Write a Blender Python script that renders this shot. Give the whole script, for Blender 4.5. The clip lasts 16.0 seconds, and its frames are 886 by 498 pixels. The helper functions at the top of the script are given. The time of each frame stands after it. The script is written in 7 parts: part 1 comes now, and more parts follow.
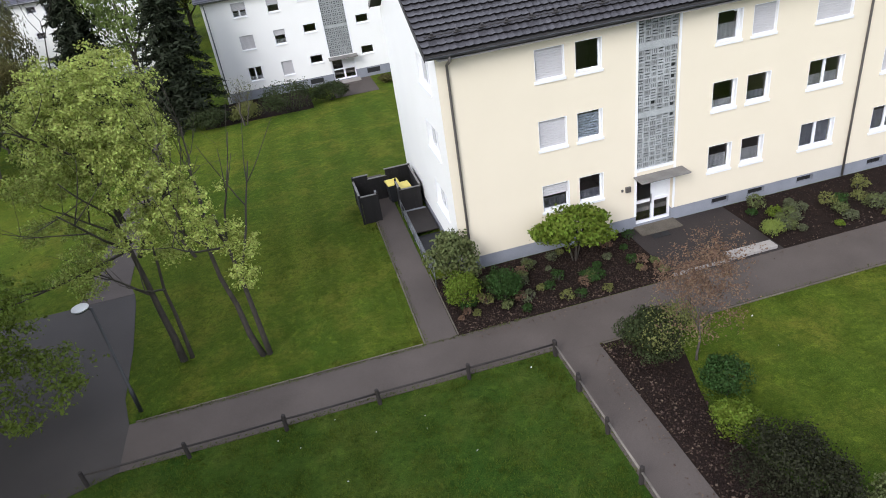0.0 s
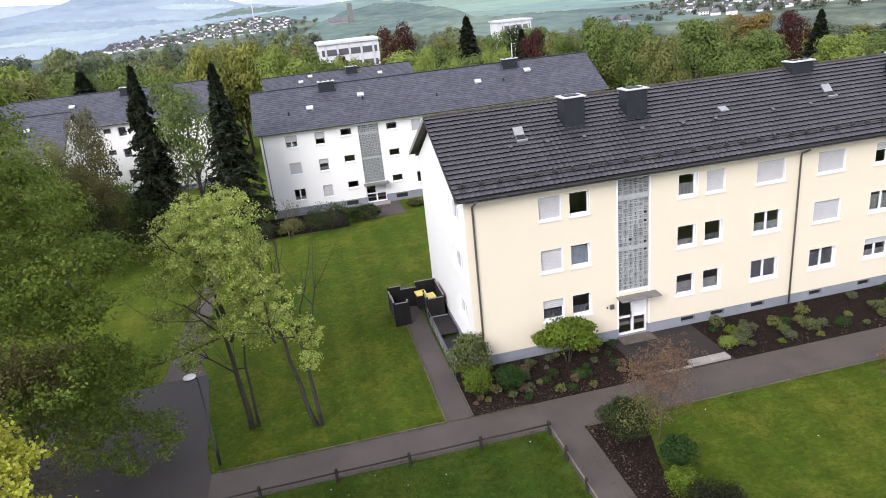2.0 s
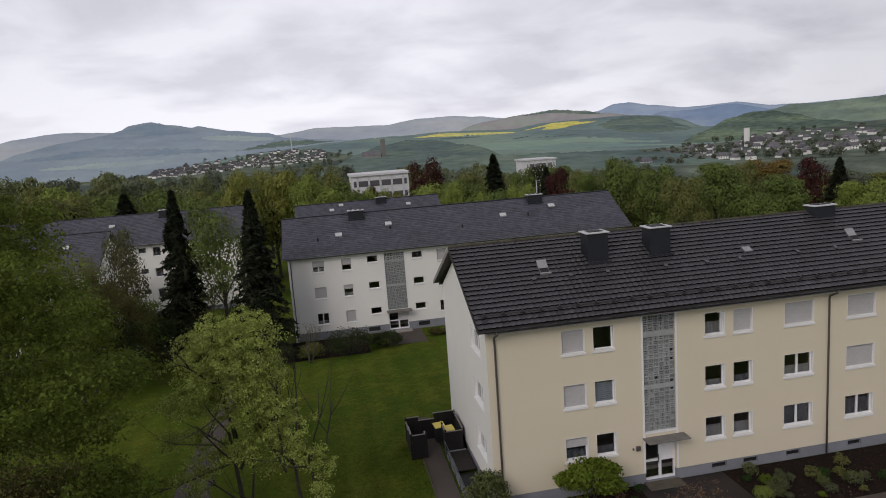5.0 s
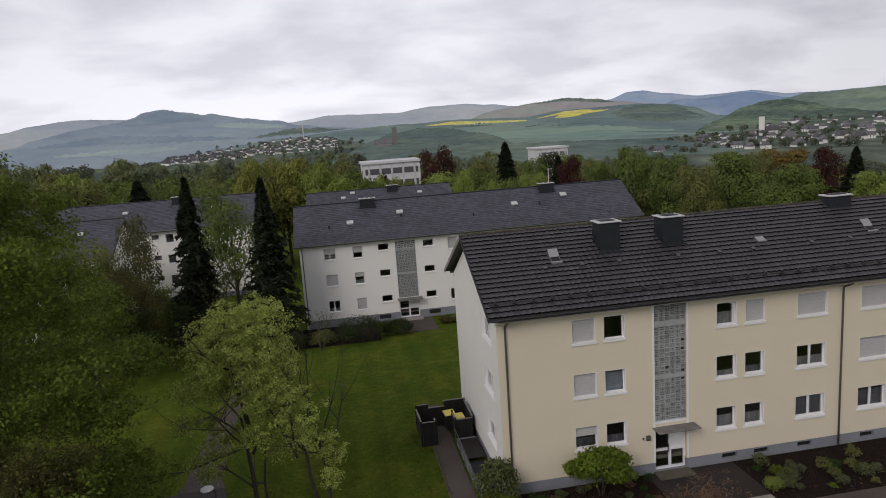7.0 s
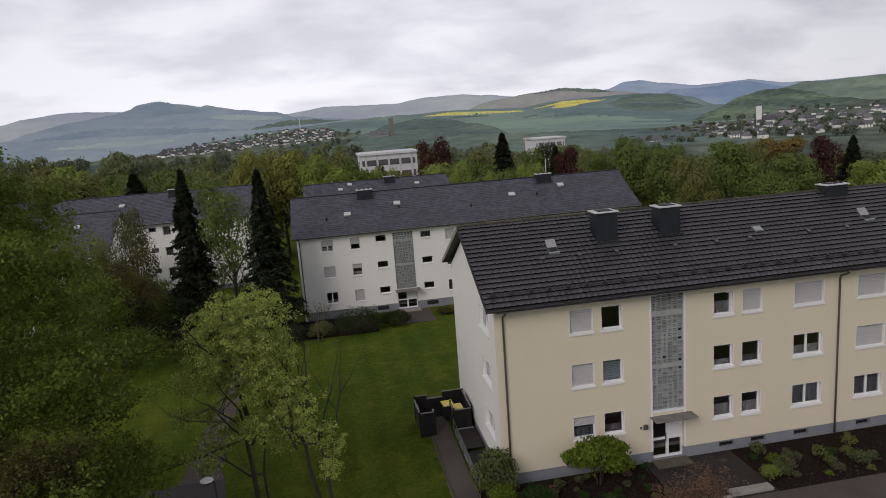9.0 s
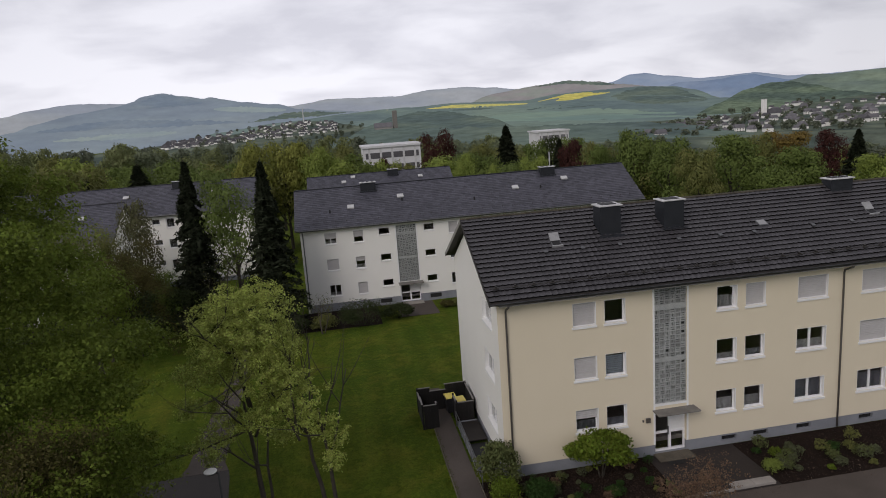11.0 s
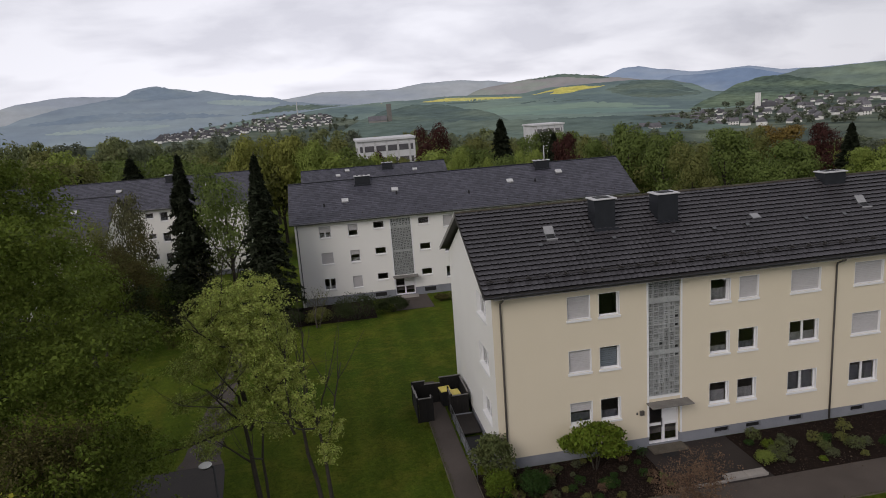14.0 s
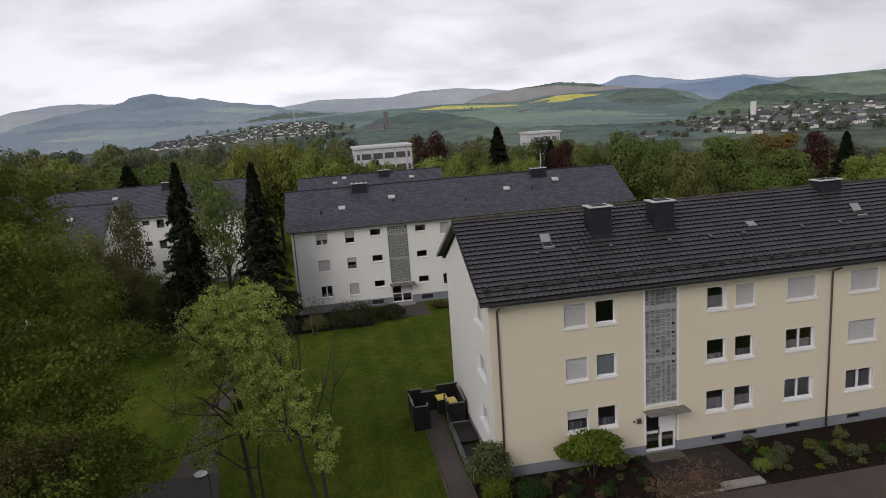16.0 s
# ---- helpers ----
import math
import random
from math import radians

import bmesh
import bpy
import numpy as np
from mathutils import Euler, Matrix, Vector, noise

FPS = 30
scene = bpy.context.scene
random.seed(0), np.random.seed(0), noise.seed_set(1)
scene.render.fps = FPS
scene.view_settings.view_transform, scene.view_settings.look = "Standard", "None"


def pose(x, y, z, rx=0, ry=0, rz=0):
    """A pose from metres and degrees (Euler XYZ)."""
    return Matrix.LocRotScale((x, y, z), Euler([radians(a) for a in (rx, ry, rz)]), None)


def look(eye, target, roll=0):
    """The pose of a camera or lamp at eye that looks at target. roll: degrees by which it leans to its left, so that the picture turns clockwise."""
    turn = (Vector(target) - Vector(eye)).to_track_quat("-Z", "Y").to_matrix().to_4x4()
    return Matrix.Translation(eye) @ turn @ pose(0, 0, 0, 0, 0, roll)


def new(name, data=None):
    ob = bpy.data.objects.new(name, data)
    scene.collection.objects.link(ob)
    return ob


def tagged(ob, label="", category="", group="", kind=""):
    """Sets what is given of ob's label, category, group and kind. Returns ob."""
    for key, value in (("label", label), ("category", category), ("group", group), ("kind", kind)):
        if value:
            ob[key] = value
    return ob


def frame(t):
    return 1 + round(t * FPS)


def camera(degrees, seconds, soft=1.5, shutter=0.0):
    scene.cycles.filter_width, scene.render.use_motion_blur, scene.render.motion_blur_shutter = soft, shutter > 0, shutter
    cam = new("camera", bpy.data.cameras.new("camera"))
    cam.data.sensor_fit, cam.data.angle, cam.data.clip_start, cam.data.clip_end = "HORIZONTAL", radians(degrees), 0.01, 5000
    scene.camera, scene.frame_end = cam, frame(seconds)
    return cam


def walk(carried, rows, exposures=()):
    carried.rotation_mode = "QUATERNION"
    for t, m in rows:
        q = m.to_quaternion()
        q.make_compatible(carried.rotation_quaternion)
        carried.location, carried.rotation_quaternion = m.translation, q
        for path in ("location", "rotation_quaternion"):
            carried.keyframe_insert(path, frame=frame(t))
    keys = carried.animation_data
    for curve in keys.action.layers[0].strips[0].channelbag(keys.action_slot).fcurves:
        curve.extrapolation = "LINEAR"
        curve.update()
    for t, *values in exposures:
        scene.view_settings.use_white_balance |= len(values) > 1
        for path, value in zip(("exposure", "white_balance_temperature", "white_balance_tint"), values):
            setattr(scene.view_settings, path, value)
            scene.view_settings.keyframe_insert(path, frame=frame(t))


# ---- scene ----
# knee-high to sixth-floor view: x along the long facade, y away from it, ground at the house z = 0
cam = camera(67.0, 16.0, soft=0.95)
PATH = [
    (0, -5.335, -23.219, 15.013, 59.67, 7.57, -14.71),
    (0.5, -6.900, -28.246, 17.372, 60.82, 7.16, -14.98),
    (1, -7.222, -29.527, 17.974, 61.26, 7.20, -15.18),
    (1.5, -7.222, -29.527, 17.974, 64.67, 6.07, -14.44),
    (2, -7.222, -29.527, 17.974, 69.57, 5.67, -12.93),
    (2.5, -7.222, -29.527, 17.974, 75.17, 6.51, -7.95),
    (3, -7.222, -29.527, 17.974, 81.27, 5.27, -9.77),
    (3.2, -7.222, -29.527, 17.974, 81.05, 4.98, -10.81),
    (5.3, -7.222, -29.527, 17.974, 80.65, 3.94, -10.60),
    (5.5, -7.222, -29.527, 17.974, 80.11, 3.77, -10.67),
    (6, -7.222, -29.527, 17.974, 80.11, 3.62, -8.94),
    (6.5, -7.222, -29.527, 17.974, 80.54, 3.77, -9.12),
    (7, -7.222, -29.527, 17.974, 79.87, 3.98, -9.53),
    (7.5, -7.222, -29.527, 17.974, 79.82, 4.23, -8.86),
    (8, -7.222, -29.527, 17.974, 79.63, 4.21, -8.89),
    (8.5, -7.222, -29.527, 17.974, 79.15, 3.96, -9.61),
    (9, -7.222, -29.527, 17.974, 79.09, 4.23, -9.79),
    (11.5, -7.222, -29.527, 17.974, 78.37, 4.07, -9.46),
    (12, -7.222, -29.527, 17.974, 78.32, 4.07, -9.58),
    (12.5, -7.222, -29.527, 17.974, 78.33, 4.09, -9.53),
    (13, -7.222, -29.527, 17.974, 78.17, 3.97, -9.42),
    (13.5, -7.222, -29.527, 17.974, 77.89, 3.94, -9.73),
    (14, -7.222, -29.527, 17.974, 77.92, 4.07, -9.95),
    (14.5, -7.222, -29.527, 17.974, 78.12, 4.10, -10.09),
    (15, -7.222, -29.527, 17.974, 78.22, 4.13, -10.32),
    (15.5, -7.222, -29.527, 17.974, 78.38, 4.02, -10.08),
    (16, -7.222, -29.527, 17.974, 78.55, 3.98, -10.21),
]
EXPOSURES = [(0, 1.10, 6050, 14), (1.0, 1.10, 6050, 14), (1.95, 1.26, 6200, 17), (2.2, 0.72, 6350, 17), (2.48, -0.04, 6500, 16), (2.9, -0.52, 6600, 16), (3.2, -0.54, 6600, 16), (5.3, -0.38, 6680, 16), (9.0, -0.38, 6680, 16), (11.5, -0.38, 6680, 16), (16.0, -0.34, 6680, 16)]
walk(cam, [(t, pose(x, y, z, rx, ry, rz)) for t, x, y, z, rx, ry, rz in PATH], EXPOSURES)

# ---- world and light: bright overcast spring sky ----
world = bpy.data.worlds.new("overcast_sky")
scene.world = world
world.use_nodes = True
wn, wl = world.node_tree.nodes, world.node_tree.links
wn.clear()


def wnode(kind, **values):
    n = wn.new(kind)
    for k, v in values.items():
        n.inputs[k].default_value = v
    return n


SUN_AZ, SUN_EL = -136.0, 34.0
sky = wn.new("ShaderNodeTexSky")
sky.sky_type, sky.sun_disc = "NISHITA", False
sky.sun_elevation, sky.sun_rotation = radians(SUN_EL), radians(SUN_AZ)
coord = wn.new("ShaderNodeTexCoord")
sep = wn.new("ShaderNodeSeparateXYZ")
wl.new(coord.outputs["Generated"], sep.inputs[0])
# cloud deck: directions projected on a flat layer so that clouds flatten towards the horizon
den = wn.new("ShaderNodeMath"); den.operation = "ADD"; den.inputs[1].default_value = 0.30
wl.new(sep.outputs["Z"], den.inputs[0])
dmax = wn.new("ShaderNodeMath"); dmax.operation = "MAXIMUM"; dmax.inputs[1].default_value = 0.1
wl.new(den.outputs[0], dmax.inputs[0])
flat = wn.new("ShaderNodeVectorMath"); flat.operation = "DIVIDE"
wl.new(coord.outputs["Generated"], flat.inputs[0])
wl.new(dmax.outputs[0], flat.inputs[1])
wide = wn.new("ShaderNodeVectorMath"); wide.operation = "MULTIPLY"; wide.inputs[1].default_value = (0.9, 1.0, 1.7)
wl.new(flat.outputs[0], wide.inputs[0])
big = wnode("ShaderNodeTexNoise", Scale=2.3, Detail=7.0, Roughness=0.5, Distortion=0.25)
wl.new(wide.outputs[0], big.inputs["Vector"])
ramp = wn.new("ShaderNodeValToRGB")
ramp.color_ramp.elements[0].position, ramp.color_ramp.elements[0].color = 0.36, (0.70, 0.735, 0.815, 1)
ramp.color_ramp.elements[1].position, ramp.color_ramp.elements[1].color = 0.58, (0.92, 0.965, 1.04, 1)
wl.new(big.outputs["Fac"], ramp.inputs[0])
# thin bright cloud low over the valley, thicker and greyer overhead
gain = wn.new("ShaderNodeMapRange"); gain.inputs["From Min"].default_value = 0.02; gain.inputs["From Max"].default_value = 0.6
gain.inputs["To Min"].default_value = 1.22; gain.inputs["To Max"].default_value = 0.72
wl.new(sep.outputs["Z"], gain.inputs["Value"])
cloud = wn.new("ShaderNodeBackground")
# the cover is thinnest straight across the valley
across = wn.new("ShaderNodeVectorMath"); across.operation = "DOT_PRODUCT"; across.inputs[1].default_value = (-0.06, 0.99, 0.12)
wl.new(coord.outputs["Generated"], across.inputs[0])
thin = wn.new("ShaderNodeMapRange"); thin.inputs["From Min"].default_value = 0.72; thin.inputs["From Max"].default_value = 1.0
thin.inputs["To Min"].default_value = 0.84; thin.inputs["To Max"].default_value = 1.14
wl.new(across.outputs["Value"], thin.inputs["Value"])
both = wn.new("ShaderNodeMath"); both.operation = "MULTIPLY"
wl.new(gain.outputs[0], both.inputs[0]); wl.new(thin.outputs[0], both.inputs[1])
wl.new(both.outputs[0], cloud.inputs["Strength"])
wl.new(ramp.outputs[0], cloud.inputs["Color"])
blue = wn.new("ShaderNodeBackground"); blue.inputs["Strength"].default_value = 0.08
wl.new(sky.outputs[0], blue.inputs["Color"])
mixw = wn.new("ShaderNodeMixShader"); mixw.inputs[0].default_value = 0.93
wl.new(blue.outputs[0], mixw.inputs[1]); wl.new(cloud.outputs[0], mixw.inputs[2])
wout = wn.new("ShaderNodeOutputWorld"); wl.new(mixw.outputs[0], wout.inputs[0])

sun = new("sun", bpy.data.lights.new("sun", "SUN"))
sun.data.energy, sun.data.angle, sun.data.color = 1.5, radians(30), (1.0, 0.97, 0.92)
sun.matrix_world = look((math.sin(radians(SUN_AZ)) * math.cos(radians(SUN_EL)) * 300, math.cos(radians(SUN_AZ)) * math.cos(radians(SUN_EL)) * 300, math.sin(radians(SUN_EL)) * 300), (0, 0, 0))

# ---- materials ----


def material(name, colour, rough=0.8, colour2=None, scale=4.0, fine=40.0, bump=0.15, metal=0.0, spread=0.5, random_amount=0.0,
             island=False, translucent=0.0, spec=0.5, depth=0.02, object_space=True):
    """Two scales of variation between two colours, a fine relief, and a shade that differs piece by piece."""
    m = bpy.data.materials.new(name)
    m.use_nodes = True
    n, l = m.node_tree.nodes, m.node_tree.links
    b = n["Principled BSDF"]
    b.inputs["Roughness"].default_value, b.inputs["Metallic"].default_value = rough, metal
    b.inputs["Specular IOR Level"].default_value = spec
    colour2 = colour2 or tuple(c * 0.72 for c in colour)
    tc = n.new("ShaderNodeNewGeometry") if not object_space else n.new("ShaderNodeTexCoord")
    vec = tc.outputs["Position"] if not object_space else tc.outputs["Object"]
    n1 = n.new("ShaderNodeTexNoise"); n1.inputs["Scale"].default_value = scale; n1.inputs["Detail"].default_value = 5
    n2 = n.new("ShaderNodeTexNoise"); n2.inputs["Scale"].default_value = fine; n2.inputs["Detail"].default_value = 4
    l.new(vec, n1.inputs["Vector"]); l.new(vec, n2.inputs["Vector"])
    add = n.new("ShaderNodeMath"); add.operation = "MULTIPLY_ADD"; add.inputs[1].default_value = 0.5
    half = n.new("ShaderNodeMath"); half.operation = "MULTIPLY"; half.inputs[1].default_value = 0.5
    l.new(n2.outputs["Fac"], half.inputs[0]); l.new(n1.outputs["Fac"], add.inputs[0]); l.new(half.outputs[0], add.inputs[2])
    mr = n.new("ShaderNodeMapRange")
    mr.inputs["From Min"].default_value, mr.inputs["From Max"].default_value = 0.5 - 0.5 * spread * 0.6, 0.5 + 0.5 * spread * 0.6
    l.new(add.outputs[0], mr.inputs["Value"])
    mix = n.new("ShaderNodeMix"); mix.data_type = "RGBA"
    mix.inputs["A"].default_value, mix.inputs["B"].default_value = (*colour2, 1), (*colour, 1)
    l.new(mr.outputs[0], mix.inputs["Factor"])
    out = mix.outputs["Result"]
    if random_amount:
        hsv = n.new("ShaderNodeHueSaturation")
        if island:
            rnd = n.new("ShaderNodeNewGeometry").outputs["Random Per Island"]
        else:
            rnd = n.new("ShaderNodeObjectInfo").outputs["Random"]
        v = n.new("ShaderNodeMapRange"); v.inputs["To Min"].default_value = 1 - random_amount; v.inputs["To Max"].default_value = 1 + random_amount
        l.new(rnd, v.inputs["Value"]); l.new(v.outputs[0], hsv.inputs["Value"])
        h = n.new("ShaderNodeMapRange"); h.inputs["To Min"].default_value = 0.5 - 0.04 * random_amount; h.inputs["To Max"].default_value = 0.5 + 0.04 * random_amount
        l.new(rnd, h.inputs["Value"]); l.new(h.outputs[0], hsv.inputs["Hue"])
        l.new(out, hsv.inputs["Color"]); out = hsv.outputs[0]
    l.new(out, b.inputs["Base Color"])
    if bump:
        bp = n.new("ShaderNodeBump"); bp.inputs["Strength"].default_value = bump; bp.inputs["Distance"].default_value = depth
        l.new(n2.outputs["Fac"], bp.inputs["Height"]); l.new(bp.outputs[0], b.inputs["Normal"])
    if translucent:
        tr = n.new("ShaderNodeBsdfTranslucent"); l.new(out, tr.inputs["Color"])
        ms = n.new("ShaderNodeMixShader"); ms.inputs[0].default_value = translucent
        l.new(b.outputs[0], ms.inputs[1]); l.new(tr.outputs[0], ms.inputs[2])
        l.new(ms.outputs[0], n["Material Output"].inputs["Surface"])
    return m


M = {}
M["cream"] = material("cream_render", (0.735, 0.655, 0.505), 0.9, (0.69, 0.613, 0.468), 0.5, 30, 0.25, spread=0.9, depth=0.01)
M["white"] = material("white_render", (0.85, 0.838, 0.795), 0.9, (0.79, 0.778, 0.74), 0.45, 30, 0.25, spread=0.9, depth=0.01)
M["plinth"] = material("grey_plinth_render", (0.25, 0.26, 0.29), 0.85, (0.19, 0.20, 0.225), 1.2, 30, 0.3)
M["trim"] = material("white_trim_paint", (0.82, 0.82, 0.82), 0.6, (0.76, 0.76, 0.75), 2, 30, 0.05)
M["pvc"] = material("white_window_plastic", (0.82, 0.82, 0.83), 0.35, (0.78, 0.78, 0.79), 2, 20, 0.0)
M["shutter"] = material("grey_white_shutter", (0.50, 0.485, 0.485), 0.6, (0.45, 0.437, 0.437), 2, 30, 0.05)
# plaster colour kept dark so the rooms behind the panes look unlit
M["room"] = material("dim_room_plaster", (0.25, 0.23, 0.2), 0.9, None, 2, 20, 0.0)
M["curtain"] = material("white_net_curtain", (0.6, 0.6, 0.6), 0.9, (0.42, 0.42, 0.44), 6, 30, 0.0, translucent=0.4)
M["curtain_dark"] = material("dark_grey_curtain", (0.16, 0.17, 0.19), 0.9, (0.10, 0.10, 0.12), 6, 30, 0.0)
M["blind"] = material("pale_blue_blind", (0.42, 0.47, 0.55), 0.7, None, 4, 30, 0.0)
M["tile"] = material("anthracite_roof_tile", (0.075, 0.071, 0.077), 0.40, (0.045, 0.042, 0.046), 0.6, 12, 0.3, random_amount=0.14, spec=0.6)
M["tile_stuff"] = material("anthracite_roof_tile_field", (0.075, 0.071, 0.077), 0.40, (0.045, 0.042, 0.046), 0.6, 12, 0.3, random_amount=0.14, spec=0.6, island=True)
# near-black colour that paints the shadow line under each tile course
M["tile_shadow_edge"] = material("tile_lap_shadow", (0.010, 0.009, 0.009), 0.9, None, 3, 20, 0.2, spec=0.1)
M["moss_tile"] = material("mossy_ridge_tile", (0.075, 0.064, 0.040), 0.9, (0.035, 0.031, 0.029), 3.5, 30, 0.3, random_amount=0.3)
M["slate"] = material("grey_slate_shingle", (0.078, 0.077, 0.098), 0.42, (0.054, 0.054, 0.068), 0.5, 9, 0.3, spec=0.5, random_amount=0.3, island=True)
# grey lifted towards haze in the base colour, for distant buildings
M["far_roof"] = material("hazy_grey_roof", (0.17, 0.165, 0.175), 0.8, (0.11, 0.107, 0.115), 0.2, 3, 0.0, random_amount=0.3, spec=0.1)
M["slate_clad"] = material("dark_slate_cladding", (0.022, 0.0245, 0.030), 0.55, (0.014, 0.016, 0.020), 2.0, 20, 0.3, spec=0.3, random_amount=0.25, island=True)
M["zinc"] = material("weathered_zinc", (0.18, 0.185, 0.19), 0.4, (0.12, 0.12, 0.125), 3, 30, 0.05, metal=0.6)
M["brown_pipe"] = material("brown_grey_downpipe", (0.11, 0.10, 0.09), 0.45, (0.075, 0.066, 0.058), 3, 30, 0.05)
M["light_metal"] = material("pale_concrete_cap", (0.62, 0.62, 0.62), 0.6, (0.45, 0.45, 0.45), 3, 30, 0.1)
M["fascia"] = material("dark_fascia_board", (0.045, 0.04, 0.038), 0.7, None, 3, 30, 0.1)
M["soffit"] = material("grey_soffit_board", (0.3, 0.29, 0.27), 0.8, None, 3, 30, 0.1)
M["block"] = material("grey_concrete_lattice", (0.37, 0.385, 0.375), 0.9, (0.26, 0.272, 0.266), 2.0, 25, 0.3, random_amount=0.18)
M["block_back"] = material("dark_stairwell_glazing", (0.03, 0.036, 0.033), 0.6, (0.016, 0.02, 0.019), 2.0, 25, 0.1)
M["canopy"] = material("canopy_concrete", (0.22, 0.21, 0.19), 0.85, (0.13, 0.12, 0.11), 2.0, 25, 0.2)
M["black"] = material("black_rubber", (0.015, 0.015, 0.016), 0.7, None, 5, 40, 0.2)
M["asphalt"] = material("wet_dark_asphalt", (0.122, 0.101, 0.089), 0.8, (0.052, 0.042, 0.036), 0.35, 45, 0.5, spread=0.75, spec=0.25, object_space=False)
M["asphalt_wet"] = material("wet_dark_forecourt_asphalt", (0.075, 0.066, 0.060), 0.78, (0.030, 0.026, 0.024), 0.25, 45, 0.5, spread=0.8, spec=0.3, object_space=False)
M["paving_dark"] = material("dark_damp_paving", (0.045, 0.036, 0.033), 0.7, (0.022, 0.018, 0.017), 0.6, 40, 0.5, spread=0.8, spec=0.25, object_space=False)
M["kerb"] = material("concrete_kerb", (0.15, 0.125, 0.095), 0.9, (0.07, 0.062, 0.045), 1.5, 30, 0.3, random_amount=0.2)
M["slab"] = material("pale_concrete_slab", (0.36, 0.33, 0.30), 0.9, (0.26, 0.24, 0.22), 1.5, 30, 0.3)
M["soil"] = material("bark_mulch_soil", (0.028, 0.018, 0.014), 0.95, (0.012, 0.009, 0.008), 2.0, 28, 0.9, spread=0.7, spec=0.08, depth=0.05, object_space=False)
M["wood"] = material("wet_dark_fence_wood", (0.030, 0.023, 0.019), 0.8, (0.014, 0.011, 0.009), 2.0, 30, 0.3, random_amount=0.2)
M["wood_pale"] = material("weathered_grey_rail", (0.22, 0.19, 0.16), 0.8, (0.11, 0.095, 0.08), 2.0, 30, 0.3, random_amount=0.2)
M["bin_wall"] = material("black_stained_boards", (0.012, 0.010, 0.009), 0.85, (0.006, 0.005, 0.005), 2.0, 30, 0.3, random_amount=0.3)
M["bin_edge"] = material("grey_capping_strip", (0.20, 0.19, 0.18), 0.6, None, 2.0, 30, 0.1)
M["yellow"] = material("yellow_bin_lid", (0.80, 0.66, 0.16), 0.45, (0.74, 0.60, 0.14), 2, 20, 0.02)
M["bin_body"] = material("dark_grey_bin_plastic", (0.03, 0.03, 0.033), 0.5, None, 2, 20, 0.05)
M["lamp_metal"] = material("black_lamp_paint", (0.02, 0.021, 0.022), 0.4, None, 3, 30, 0.05)
M["lamp_glass"] = material("opal_lamp_cover", (0.75, 0.75, 0.74), 0.3, (0.68, 0.68, 0.67), 3, 30, 0.0)
M["bark"] = material("dark_wet_bark", (0.060, 0.050, 0.036), 0.9, (0.028, 0.023, 0.017), 3.0, 25, 0.6, depth=0.03)
M["bark_pale"] = material("grey_green_bark", (0.12, 0.11, 0.075), 0.9, (0.05, 0.047, 0.034), 3.0, 25, 0.6, depth=0.03)
M["twig"] = material("grey_brown_twig", (0.10, 0.085, 0.068), 0.9, (0.06, 0.05, 0.04), 3.0, 25, 0.3)


def leaf(name, colour, amount=0.35, trans=0.35):
    M[name] = material(name, colour, 0.62, tuple(c * 0.62 for c in colour), 0.9, 6, 0.0, random_amount=amount, island=True, translucent=trans, spec=0.12)


leaf("leaf_spring", (0.44, 0.50, 0.13), 0.4)
leaf("leaf_bronze", (0.13, 0.118, 0.042))
leaf("leaf_green", (0.168, 0.222, 0.038), 0.2, 0.32)
leaf("leaf_maple", (0.52, 0.52, 0.075))
leaf("leaf_brown", (0.15, 0.15, 0.075))
leaf("leaf_mid", (0.172, 0.228, 0.062), 0.12)
leaf("leaf_olive", (0.22, 0.232, 0.076), 0.12)
leaf("leaf_fresh", (0.29, 0.36, 0.085), 0.12)
leaf("leaf_yellow", (0.29, 0.305, 0.075), 0.12)
leaf("leaf_dark", (0.06, 0.078, 0.03))
leaf("needle", (0.032, 0.040, 0.022), 0.4, 0.1)
leaf("needle_light", (0.05, 0.055, 0.022), 0.4, 0.1)
leaf("leaf_red", (0.085, 0.034, 0.028), 0.2)
leaf("leaf_orange", (0.26, 0.185, 0.055), 0.2)
leaf("leaf_copper", (0.235, 0.15, 0.10))
leaf("leaf_box", (0.17, 0.235, 0.03))
leaf("leaf_boxdark", (0.05, 0.10, 0.025))
leaf("leaf_rhodo", (0.16, 0.185, 0.07))
leaf("leaf_grey", (0.15, 0.165, 0.09))
# distant foliage: haze painted in as lighter, greyer leaf colours
leaf("leaf_far_haze", (0.235, 0.265, 0.12), 0.2)
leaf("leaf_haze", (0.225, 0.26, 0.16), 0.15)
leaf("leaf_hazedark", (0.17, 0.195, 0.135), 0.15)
leaf("leaf_bronzedark", (0.040, 0.042, 0.022))
leaf("petal", (0.165, 0.112, 0.078))
leaf("grass_blade", (0.095, 0.125, 0.014), 0.3)


def glass_material():
    m = bpy.data.materials.new("window_glass")
    m.use_nodes = True
    b = m.node_tree.nodes["Principled BSDF"]
    b.inputs["Base Color"].default_value = (0.96, 0.965, 0.97, 1)
    b.inputs["Roughness"].default_value = 0.02
    b.inputs["Transmission Weight"].default_value = 1.0
    b.inputs["IOR"].default_value = 1.45
    return m


M["glass"] = glass_material()

# ---- mesh helpers ----


